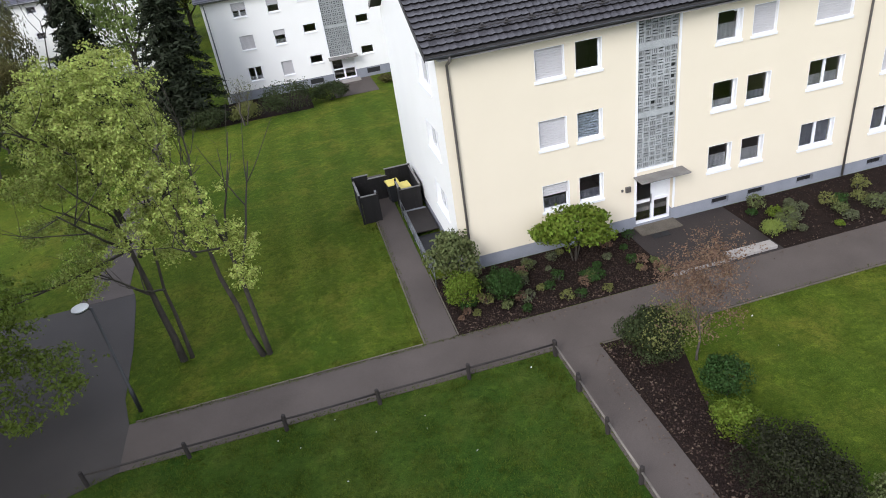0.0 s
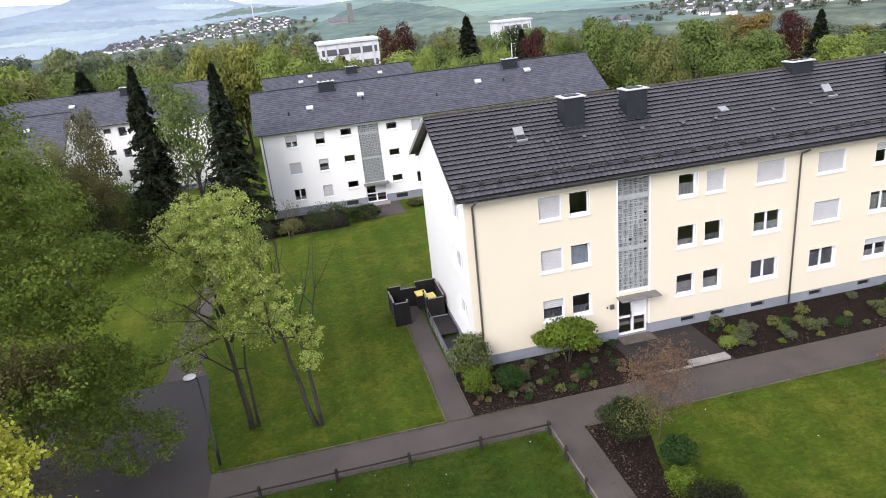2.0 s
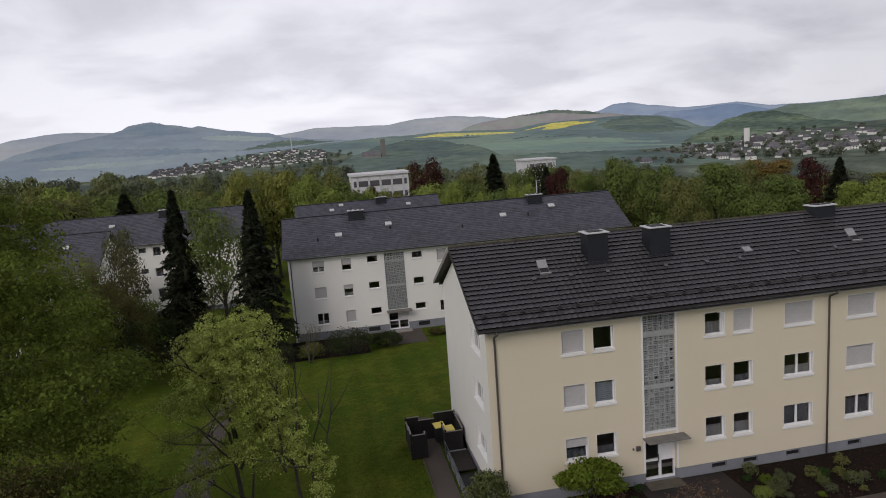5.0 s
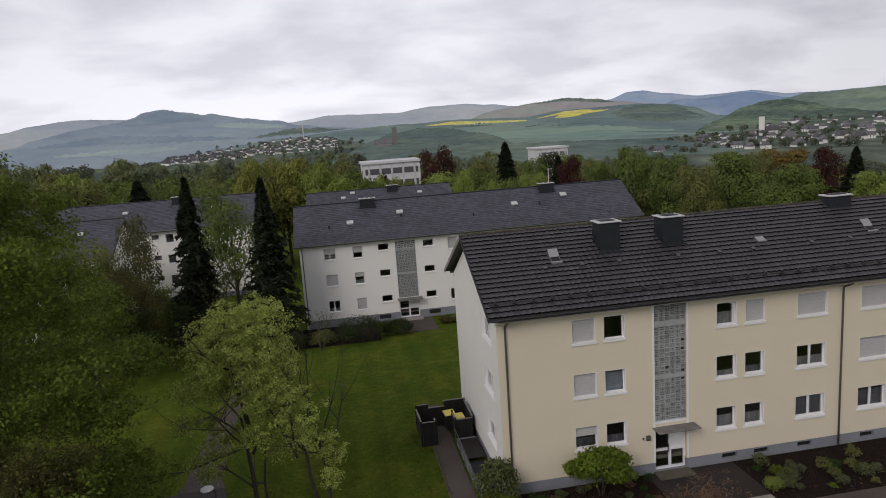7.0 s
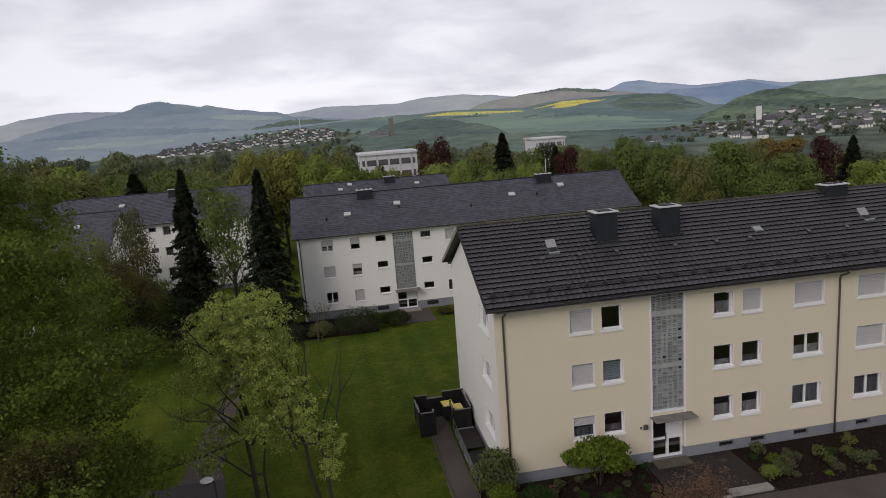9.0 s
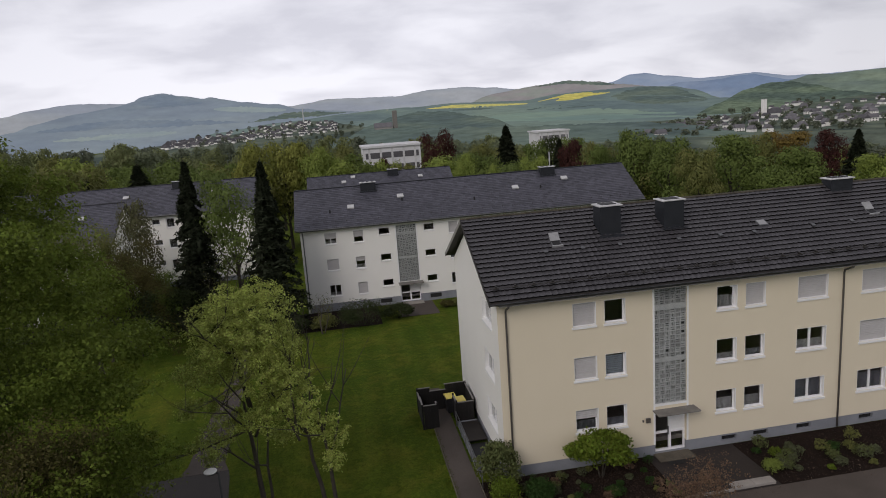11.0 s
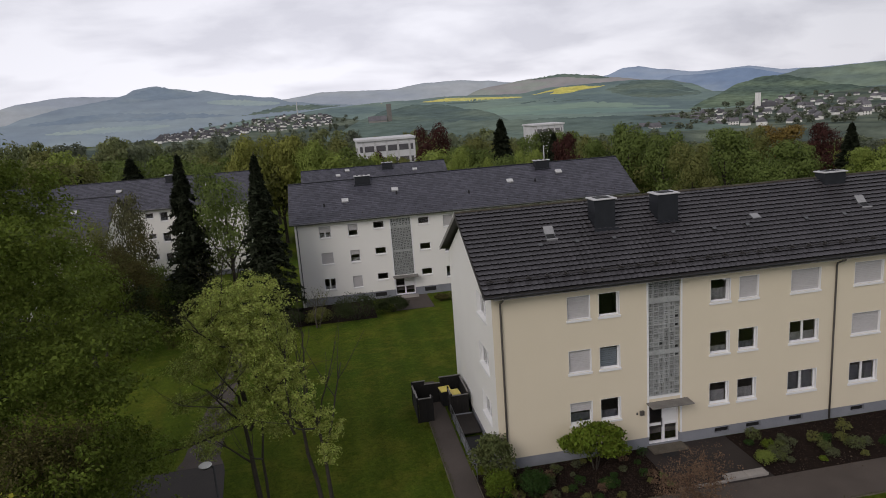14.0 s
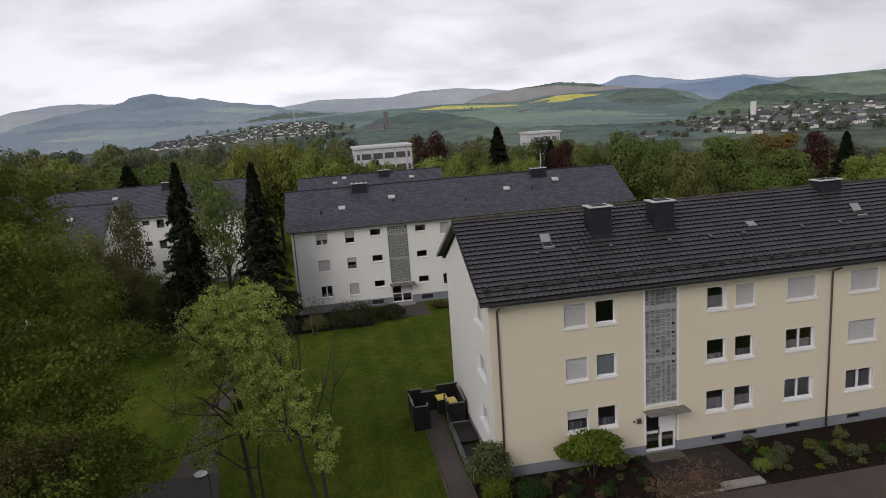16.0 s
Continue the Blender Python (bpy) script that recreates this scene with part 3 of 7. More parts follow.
def field(name, label, mat, lo, hi, span, cat, wave=0.0):
    """A patch of land laid on a slope between a lower and an upper edge, with rounded ends and an uneven rim."""
    az0, az1 = lo[0][0], lo[-1][0]
    verts, faces, n = [], [], 60
    low, high = ridge(*lo), ridge(*hi)
    for i in range(n + 1):
        az = az0 + (az1 - az0) * i / n
        w = math.sin(math.pi * (i + 0.4) / (n + 0.8)) ** 0.45
        mid, half = (low(az) + high(az)) / 2, (high(az) - low(az)) / 2 * w
        rim = wave * (noise.noise((az * 5.0, az0, 0)) + 0.8 * noise.noise((az * 17.0, az0, 4)))
        for e in (mid - half - rim * w * 0.8, mid, mid + half + rim):
            x, y, z = slope_point(az, e, span)
            d = Vector((x - CX, y - CY, z - CZ)) * 0.9995
            verts.append((CX + d.x, CY + d.y, CZ + d.z))
    for i in range(n):
        for j in range(2):
            faces.append((3 * i + j, 3 * i + 3 + j, 3 * i + 4 + j, 3 * i + 1 + j))
    return tagged(mesh_object(name, verts, faces, mat), label, cat, kind="structure")


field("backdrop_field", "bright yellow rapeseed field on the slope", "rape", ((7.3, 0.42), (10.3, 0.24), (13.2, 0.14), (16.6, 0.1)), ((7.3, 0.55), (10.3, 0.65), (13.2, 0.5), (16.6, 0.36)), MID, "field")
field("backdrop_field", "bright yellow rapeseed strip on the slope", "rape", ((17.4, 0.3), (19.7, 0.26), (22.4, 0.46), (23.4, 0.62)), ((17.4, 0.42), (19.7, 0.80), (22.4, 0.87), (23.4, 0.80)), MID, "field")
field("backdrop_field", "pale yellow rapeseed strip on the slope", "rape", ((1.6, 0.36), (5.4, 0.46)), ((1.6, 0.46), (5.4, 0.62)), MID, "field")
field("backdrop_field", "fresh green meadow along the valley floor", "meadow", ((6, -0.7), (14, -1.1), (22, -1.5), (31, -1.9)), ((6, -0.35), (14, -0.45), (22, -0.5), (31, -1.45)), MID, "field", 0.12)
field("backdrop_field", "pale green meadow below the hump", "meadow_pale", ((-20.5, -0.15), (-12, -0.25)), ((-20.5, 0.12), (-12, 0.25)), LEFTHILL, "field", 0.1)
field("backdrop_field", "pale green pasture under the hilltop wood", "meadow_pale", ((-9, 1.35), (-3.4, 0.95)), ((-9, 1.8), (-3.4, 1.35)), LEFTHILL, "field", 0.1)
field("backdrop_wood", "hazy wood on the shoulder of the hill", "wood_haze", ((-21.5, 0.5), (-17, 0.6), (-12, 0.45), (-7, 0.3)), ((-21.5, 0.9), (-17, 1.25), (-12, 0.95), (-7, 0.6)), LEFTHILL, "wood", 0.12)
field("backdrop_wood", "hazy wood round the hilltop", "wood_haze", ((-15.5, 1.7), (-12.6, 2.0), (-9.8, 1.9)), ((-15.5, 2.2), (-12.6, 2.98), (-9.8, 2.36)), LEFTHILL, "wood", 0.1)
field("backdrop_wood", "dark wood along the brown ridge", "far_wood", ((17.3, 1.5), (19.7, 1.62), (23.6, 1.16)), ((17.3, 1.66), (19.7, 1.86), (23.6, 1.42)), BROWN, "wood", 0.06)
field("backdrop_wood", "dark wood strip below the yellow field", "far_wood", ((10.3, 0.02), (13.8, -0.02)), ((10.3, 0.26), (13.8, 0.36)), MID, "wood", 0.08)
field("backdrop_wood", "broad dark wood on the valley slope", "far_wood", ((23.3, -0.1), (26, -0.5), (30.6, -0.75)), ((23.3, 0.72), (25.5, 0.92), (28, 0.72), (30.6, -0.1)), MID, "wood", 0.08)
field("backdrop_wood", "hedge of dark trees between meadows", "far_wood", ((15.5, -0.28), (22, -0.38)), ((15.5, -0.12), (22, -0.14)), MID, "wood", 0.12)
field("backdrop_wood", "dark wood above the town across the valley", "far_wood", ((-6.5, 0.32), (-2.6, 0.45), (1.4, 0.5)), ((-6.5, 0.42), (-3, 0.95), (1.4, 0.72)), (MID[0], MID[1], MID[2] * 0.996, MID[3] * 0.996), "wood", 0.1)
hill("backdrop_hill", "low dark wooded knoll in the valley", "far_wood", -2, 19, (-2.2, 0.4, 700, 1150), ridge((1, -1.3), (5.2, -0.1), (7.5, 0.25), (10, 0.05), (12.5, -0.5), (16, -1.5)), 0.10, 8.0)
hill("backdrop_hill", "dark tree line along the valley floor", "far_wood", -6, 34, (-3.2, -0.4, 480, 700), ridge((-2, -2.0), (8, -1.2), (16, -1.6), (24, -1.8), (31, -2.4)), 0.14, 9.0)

# ---- apartment houses ----


def wall_mesh(place, u0, u1, z0, z1, holes, thick):
    """A wall of that thickness with openings through it. place turns (u, depth, z) into the world."""
    us = sorted({u0, u1, *(h[0] for h in holes), *(h[1] for h in holes)})
    zs = sorted({z0, z1, *(h[2] for h in holes), *(h[3] for h in holes)})
    verts, faces, index = [], [], {}

    def v(u, d, z):
        k = (u, d, z)
        if k not in index:
            index[k] = len(verts)
            verts.append(place(u, d, z))
        return index[k]

    solid = {(i, j): not any(h[0] <= us[i] and us[i + 1] <= h[1] and h[2] <= zs[j] and zs[j + 1] <= h[3] for h in holes)
             for i in range(len(us) - 1) for j in range(len(zs) - 1)}
    for (i, j), s in solid.items():
        if not s:
            continue
        a, b, c, d = us[i], us[i + 1], zs[j], zs[j + 1]
        faces.append((v(a, 0, c), v(b, 0, c), v(b, 0, d), v(a, 0, d)))
        faces.append((v(a, -thick, c), v(a, -thick, d), v(b, -thick, d), v(b, -thick, c)))
        for (k, q), (p, r) in (((i - 1, j), ((a, c), (a, d))), ((i + 1, j), ((b, c), (b, d))), ((i, j - 1), ((a, c), (b, c))), ((i, j + 1), ((a, d), (b, d)))):
            if not solid.get((k, q), False):
                faces.append((v(p[0], 0, p[1]), v(r[0], 0, r[1]), v(r[0], -thick, r[1]), v(p[0], -thick, p[1])))
    return verts, faces


def fixed(name, place, boxes, mat, parent, label=""):
    """Boxes given in wall coordinates (u0, u1, depth0, depth1, z0, z1), joined into one part."""
    bm = bmesh.new()
    for u0, u1, d0, d1, z0, z1 in boxes:
        p, q = place(u0, d0, z0), place(u1, d1, z1)
        box(bm, min(p[0], q[0]), max(p[0], q[0]), min(p[1], q[1]), max(p[1], q[1]), min(p[2], q[2]), max(p[2], q[2]))
    return part(name, bm, mat, parent, label)


def window(house, place, u0, u1, z0, z1, lights=1, shut=0.0, curtain=0.0, inside="curtain", tilt=False, blind=False):
    """Deep white reveal, sloping sill, plastic frame, panes, and what hangs before or behind them."""
    f, deep = 0.065, 0.15
    bars = [(u0, u0 + f, -deep - 0.06, -deep, z0, z1), (u1 - f, u1, -deep - 0.06, -deep, z0, z1), (u0 + f, u1 - f, -deep - 0.06, -deep, z0, z0 + f), (u0 + f, u1 - f, -deep - 0.06, -deep, z1 - f, z1)]
    if lights == 2:
        c = (u0 + u1) / 2
        bars.append((c - 0.06, c + 0.06, -deep - 0.062, -deep + 0.01, z0 + f, z1 - f))
    label = "white plastic window"
    if shut >= 0.95:
        label += " with its roller shutter closed"
    elif shut > 0:
        label += " with its roller shutter half down"
    elif tilt:
        label += " with one casement tilted open"
    elif blind:
        label += " with a pale blue blind drawn"
    elif curtain:
        label += " with curtains behind dark panes"
    else:
        label += " with dark panes"
    w = fixed("window", place, bars, "pvc", house, label)
    spans = [(u0 + f, u1 - f)] if lights == 1 else [(u0 + f, (u0 + u1) / 2 - 0.06), ((u0 + u1) / 2 + 0.06, u1 - f)]
    for a, b in spans:
        fixed("pane", place, [(a, b, -deep - 0.04, -deep - 0.03, z0 + f, z1 - f)], "glass", w)
    t = 0.012
    for q in [(u0 - 0.002, u0 + t, -deep, 0.004, z0, z1 + 0.002), (u1 - t, u1 + 0.03, -deep, 0.006, z0, z1 + 0.002), (u0 + t, u1 - t, -deep, 0.004, z1 - t, z1 + 0.002)]:
        fixed("reveal", place, [q], "trim", w)
    # sill: sloping slab, thin lip in front
    bm = bmesh.new()
    pts = [(-deep, z0 + 0.03), (0.06, z0 - 0.02), (0.06, z0 - 0.115), (-deep, z0 - 0.115)]
    rows = [[bm.verts.new(place(u, d, z)) for d, z in pts] for u in (u0 - 0.06, u1 + 0.06)]
    for k in range(4):
        bm.faces.new((rows[0][k], rows[0][(k + 1) % 4], rows[1][(k + 1) % 4], rows[1][k]))
    bm.faces.new(rows[0]); bm.faces.new(rows[1][::-1])
    bmesh.ops.recalc_face_normals(bm, faces=list(bm.faces))
    part("sill", bm, "trim", w)
    if shut:
        zb = z1 - (z1 - z0) * shut + (0.03 if shut >= 0.95 else 0)
        n = max(3, int((z1 - zb) / 0.09))
        bm = bmesh.new()
        prof = [(-deep + 0.004, zb)]
        for k in range(n):
            za, zc = zb + (z1 - zb) * k / n, zb + (z1 - zb) * (k + 1) / n
            prof += [(-deep + 0.03, za + 0.006), (-deep + 0.03, zc - 0.012), (-deep + 0.012, zc)]
        cols_ = [[bm.verts.new(place(u, d, z)) for d, z in prof] for u in (u0 + t, u1 - t)]
        for k in range(len(prof) - 1):
            bm.faces.new((cols_[0][k], cols_[1][k], cols_[1][k + 1], cols_[0][k + 1]))
        part("roller_shutter", bm, "shutter", w)
    if curtain:
        n = 14
        bm = bmesh.new()
        top = z0 + f + (z1 - z0 - 2 * f) * curtain
        ring = []
        for k in range(n + 1):
            u = u0 + f + (u1 - u0 - 2 * f) * k / n
            d = -deep - 0.13 - 0.012 * math.sin(k * 2.1)
            ring.append((bm.verts.new(place(u, d, z0 + 0.03)), bm.verts.new(place(u, d, top))))
        for a, b in zip(ring, ring[1:]):
            bm.faces.new((a[0], b[0], b[1], a[1]))
        part("curtain", bm, inside, w)
    if blind:
        fixed("blind", place, [(u0 + f, u1 - f, -deep - 0.1, -deep - 0.085, z0 + f + k * 0.105, z0 + f + 0.085 + k * 0.105) for k in range(int((z1 - z0 - 2 * f) / 0.105))], "blind", w)
    if tilt:
        fixed("casement", place, [(u1 - 0.17, u1 - 0.12, -deep + 0.0, -deep + 0.07, z0 + f, z1 - f), (u1 - 0.3, u1 - 0.17, -deep + 0.0, -deep + 0.02, z1 - f - 0.05, z1 - f)], "pvc", w)
    return w


ZT = 8.58          # head of the top windows of the front house
PITCH = 2.75       # storey height
DEPTH = 10.9


def roof_solid(house, x0, x1, ya, za, yr, zr, yb, thick, mat, name="roof"):
    """The boarded body of a gable roof, under its covering."""
    prof = [(ya, za), (yr, zr), (yb, za), (yb, za - thick), (yr, zr - thick), (ya, za - thick)]
    bm = bmesh.new()
    rows = [[bm.verts.new((x, y, z)) for y, z in prof] for x in (x0, x1)]
    for k in range(6):
        bm.faces.new((rows[0][k], rows[0][(k + 1) % 6], rows[1][(k + 1) % 6], rows[1][k]))
    for r in rows:
        bm.faces.new((r[0], r[1], r[4], r[5])); bm.faces.new((r[1], r[2], r[3], r[4]))
    bmesh.ops.recalc_face_normals(bm, faces=list(bm.faces))
    return part(name, bm, mat, house)


def slate_box(bm, x0, x1, y0, y1, z0, z1, course=0.16, step=0.02):
    """A chimney clad in courses of slate that lap over one another."""
    n = max(2, int((z1 - z0) / course))
    w = step * 0.5
    rings = []
    for k in range(n):
        a, c = z0 + (z1 - z0) * k / n, z0 + (z1 - z0) * (k + 1) / n
        for g, z in ((w, a), (0.0, c)):
            rings.append([bm.verts.new(p) for p in ((x0 - g, y0 - g, z), (x1 + g, y0 - g, z), (x1 + g, y1 + g, z), (x0 - g, y1 + g, z))])
    for p, q in zip(rings, rings[1:]):
        for k in range(4):
            bm.faces.new((p[k], p[(k + 1) % 4], q[(k + 1) % 4], q[k]))
    bm.faces.new(rings[0][::-1]); bm.faces.new(rings[-1])
    return bm


def chimney(house, x0, x1, y0, y1, z0, z1, cap="light_metal"):
    c = part("chimney", slate_box(bmesh.new(), x0, x1, y0, y1, z0, z1), "slate_clad", house, "dark slate-clad chimney with a pale cap")
    bm = bmesh.new()
    box(bm, x0 - 0.09, x1 + 0.09, y0 - 0.09, y1 + 0.09, z1, z1 + 0.07, 0.015)
    part("cap", bm, cap, c)
    for k in range(3):
        a = x0 + 0.3 + (x1 - x0 - 0.6) * k / 2
        # black slab on the cap in place of a dark, hollow flue opening
        box_part("flue", (a - 0.13, a + 0.13, y0 + 0.15, y1 - 0.15, z1 + 0.072, z1 + 0.1), "black", c)
    bm = bmesh.new()
    box(bm, x0 - 0.12, x1 + 0.12, y0 - 0.22, y0 - 0.01, z0 + 0.02, z0 + 0.16)
    part("flashing", bm, "slate_clad", c)


def tile_shape(w, l):
    us = [0.0, 0.2, 0.45, 0.75, 1.0]
    hs = [0.034, 0.012, 0.0, 0.012, 0.034]
    verts = [(u * w, 0.0, h + 0.085) for u, h in zip(us, hs)] + [(u * w, l * 1.12, h + 0.004) for u, h in zip(us, hs)] + [(u * w, 0.0, h + 0.015) for u, h in zip(us, hs)]
    faces = [(k, k + 1, k + 6, k + 5) for k in range(4)] + [(k + 10, k + 11, k + 1, k) for k in range(4)]
    return verts, faces


def tiles(roof, x0, x1, ya, za, yr, zr):
    """Pantiles on the front slope, ridge caps and snow hooks."""
    slope = math.atan2(zr - za, yr - ya)
    length = math.hypot(zr - za, yr - ya)
    rows, cols = 19, int((x1 - x0) / 0.3)
    w, l = (x1 - x0) / cols, length / rows
    tv, tf = tile_shape(w * 0.992, l)
    me = bpy.data.meshes.new("tile"); me.from_pydata(tv, [], tf); me.materials.append(M["tile"]); me.materials.append(M["tile_shadow_edge"])
    # front faces take the painted shadow colour
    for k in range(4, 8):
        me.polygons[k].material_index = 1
    turn = Matrix.Rotation(slope, 4, "X")
    rnd = random.Random(11)
    allv, allf = [], []
    for i in range(cols):
        for j in range(rows):
            m = Matrix.Translation((x0 + i * w, ya + j * l * math.cos(slope), za + j * l * math.sin(slope) + rnd.uniform(-0.002, 0.003))) @ turn @ Matrix.Rotation(rnd.uniform(-0.006, 0.006), 4, "Z")
            if i < 15:
                ob = new("tile", me)
                ob.parent = roof
                ob.matrix_basis = m
            else:
                o = len(allv)
                allv += [m @ Vector(p) for p in tv]
                allf += [tuple(k + o for k in f) for f in tf]
    field_ = mesh_object("tile_field", allv, allf, "tile_stuff")
    # the joined tiles get the same painted shadow on their front faces
    field_.data.materials.append(M["tile_shadow_edge"])
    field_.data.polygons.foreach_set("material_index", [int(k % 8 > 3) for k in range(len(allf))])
    under(tagged(field_, kind="stuff"), roof)
    cap = bpy.data.meshes.new("ridge_tile")
    n = 6
    cv = [(x, 0.10 * r * math.cos(math.pi * k / n), 0.085 * r * math.sin(math.pi * k / n)) for x, r in ((0, 1.12), (0.42, 0.95)) for k in range(n + 1)]
    cap.from_pydata(cv, [], [(k, k + 1, k + n + 2, k + n + 1) for k in range(n)] + [tuple(range(n + 1))])
    cap.materials.append(M["moss_tile"])
    for i in range(int((x1 - x0) / 0.4)):
        ob = new("ridge_tile", cap)
        ob.parent = roof
        ob.location = (x0 + i * 0.4, yr, zr + 0.02)
    hv, hf = merge([tube([(0, 0, 0), (0, -0.02, 0.2), (0, -0.13, 0.22)], [0.05, 0.05, 0.04], 5), tube([(-0.14, -0.11, 0.13), (0.14, -0.11, 0.13)], [0.035, 0.035], 5)])
    hook = bpy.data.meshes.new("snow_hook"); hook.from_pydata([tuple(v) for v in hv], [], hf); hook.materials.append(M["fascia"])
    for i in range(40):
        ob = new("snow_hook", hook)
        ob.parent = roof
        ob.matrix_basis = Matrix.Translation((x0 + 0.5 + i * 0.92, ya + 0.75, za + 0.75 * math.tan(slope) + 0.05)) @ turn
    bar_v, bar_f = tube([(x0 + 0.2, ya + 0.72, za + 0.72 * math.tan(slope) + 0.12), (x1 - 0.2, ya + 0.72, za + 0.72 * math.tan(slope) + 0.12)], [0.02, 0.02], 5)
    under(mesh_object("snow_rail", bar_v, bar_f, "fascia"), roof)


def front_house():
    house = thing("apartment_building", "three-storey cream and white rendered apartment house with a dark tiled roof", "apartment building", (-0.4, 0, 0))
    inv = Matrix.Translation((0.4, 0, 0))
    xa, xb, zp, ze = -0.4, 36.2, 0.6, 9.0

    def front(u, d, z):
        return (u, -d, z)

    def gable(u, d, z):
        return (xa - 0.005 - d, u, z)

    cols = [(3.31, 4.46, 1), (4.92, 5.97, 1), (10.82, 11.9, 1), (12.39, 13.45, 1), (15.28, 16.95, 2), (18.92, 20.6, 2), (22.48, 24.1, 2), (25.9, 27.0, 1), (27.5, 28.6, 1), (32.0, 33.0, 1), (33.6, 34.7, 1)]
    rows = [ZT, ZT - PITCH, ZT - 2 * PITCH]
    holes = [(a, b, z - 1.17, z) for a, b, k in cols for z in rows]
    strip = (7.5, 9.2, 2.78, 8.88)
    door = (7.5, 9.2, 0.1, 2.42)
    vents = [(c - 0.42, c + 0.42, 0.22, 0.5) for c in (11.6, 13.4, 15.9, 19.6, 22.8, 26.5)]
    v, f = wall_mesh(front, xa, xb, zp, ze, holes + [strip, (door[0], door[1], zp, door[3])], 0.32)
    under(mesh_object("wall", v, f, "cream"), house, "cream rendered long wall")
    v, f = wall_mesh(lambda u, d, z: (u, 0.03 - d, z), xa + 0.03, xb - 0.03, -0.3, zp, [(a, b, c, min(d, zp)) for a, b, c, d in vents] + [(door[0], door[1], door[2], zp)], 0.3)
    under(mesh_object("plinth", v, f, "plinth"), house, "slate grey rendered plinth")
    for a, b, c, d in vents:
        fixed("cellar_window", lambda u, e, z: (u, 0.03 - e, z), [(a, b, -0.2, -0.16, c, d)] + [(a + (b - a) * k / 4 - 0.015, a + (b - a) * k / 4 + 0.015, -0.16, -0.13, c, d) for k in range(1, 4)], "black", house)
    gw = [(1.25, 3.25, z - 1.2, z) for z in rows]
    v, f = wall_mesh(gable, 0.003, DEPTH, zp + 0.002, ze, gw, 0.325)
    under(mesh_object("wall", v, f, "white"), house, "white rendered gable wall")
    v, f = wall_mesh(lambda u, d, z: (xa + 0.027 - d, u, z), 0.033, DEPTH - 0.03, -1.0, zp - 0.002, [], 0.3)
    under(mesh_object("plinth", v, f, "plinth"), house)
    box_part("wall", (xa + 0.32, xb, DEPTH - 0.32, DEPTH, -1.5, ze), "white", house)
    box_part("wall", (xb - 0.32, xb - 0.001, 0.32, DEPTH - 0.32, -1.0, ze), "white", house)
    yr, zr = 5.45, 12.26
    for x in (xa - 0.005, xb - 0.32):
        bm = bmesh.new()
        rows_ = [[bm.verts.new(p) for p in ((q, 0.003, ze), (q, DEPTH, ze), (q, DEPTH, ze + 0.1), (q, yr, zr - 0.22), (q, 0.003, ze + 0.1))] for q in (x, x + 0.32)]
        for k in range(5):
            bm.faces.new((rows_[0][k], rows_[0][(k + 1) % 5], rows_[1][(k + 1) % 5], rows_[1][k]))
        bm.faces.new(rows_[0]); bm.faces.new(rows_[1][::-1])
        bmesh.ops.recalc_face_normals(bm, faces=list(bm.faces))
        part("gable", bm, "white", house)
    # inner walls and slabs added to close off the rooms; dark plaster keeps them dim
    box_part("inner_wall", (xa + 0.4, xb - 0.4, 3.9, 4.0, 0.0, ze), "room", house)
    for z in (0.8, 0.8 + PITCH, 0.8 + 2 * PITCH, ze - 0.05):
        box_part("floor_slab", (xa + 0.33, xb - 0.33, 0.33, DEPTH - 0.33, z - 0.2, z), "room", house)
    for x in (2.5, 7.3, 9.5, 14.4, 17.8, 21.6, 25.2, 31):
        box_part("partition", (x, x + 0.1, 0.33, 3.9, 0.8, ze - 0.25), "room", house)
    # windows by column and row
    looks = {
        (0, 0): dict(shut=1.0), (0, 1): dict(shut=1.0), (0, 2): dict(shut=0.45, curtain=0.4, inside="curtain_dark"),
        (1, 0): dict(), (1, 1): dict(blind=True), (1, 2): dict(curtain=0.35, inside="curtain_dark"),
        (2, 0): dict(tilt=True, curtain=0.55), (2, 1): dict(curtain=0.25), (2, 2): dict(curtain=0.55),
        (3, 0): dict(shut=1.0), (3, 1): dict(curtain=0.3, inside="curtain_dark"), (3, 2): dict(curtain=0.5),
        (4, 0): dict(shut=1.0), (4, 1): dict(curtain=0.4), (4, 2): dict(curtain=0.9, inside="curtain_dark"),
        (5, 0): dict(shut=1.0), (5, 1): dict(shut=1.0), (5, 2): dict(curtain=0.8, inside="curtain_dark"),
        (6, 0): dict(shut=0.4), (6, 1): dict(curtain=0.8), (6, 2): dict(shut=0.35, curtain=0.3)}
    for i, (a, b, k) in enumerate(cols):
        for j, z in enumerate(rows):
            window(house, front, a, b, z - 1.17, z, lights=k, **looks.get((i, j), dict(curtain=0.5)))
    for z in rows:
        window(house, gable, 1.25, 3.25, z - 1.2, z, lights=2, curtain=0.9)
    # roof body, boards, gutter
    roof = roof_solid(house, -0.85, xb + 0.45, -0.6, 9.28, yr, zr, 2 * yr + 0.6, 0.16, "fascia")
    tiles(roof, -0.87, xb + 0.45, -0.64, 9.285, yr, zr + 0.005)
    box_part("soffit", (xa, xb, -0.58, -0.003, 9.0, 9.05), "soffit", house)
    for y0, z0, y1, z1 in ((-0.62, 9.26, yr, zr + 0.02), (2 * yr + 0.62, 9.26, yr, zr + 0.02)):
        bm = bmesh.new()
        q = [bm.verts.new(p) for x in (-0.88, -0.853) for p in ((x, y0, z0 - 0.2), (x, y0, z0 + 0.03), (x, y1, z1 + 0.03), (x, y1, z1 - 0.2))]
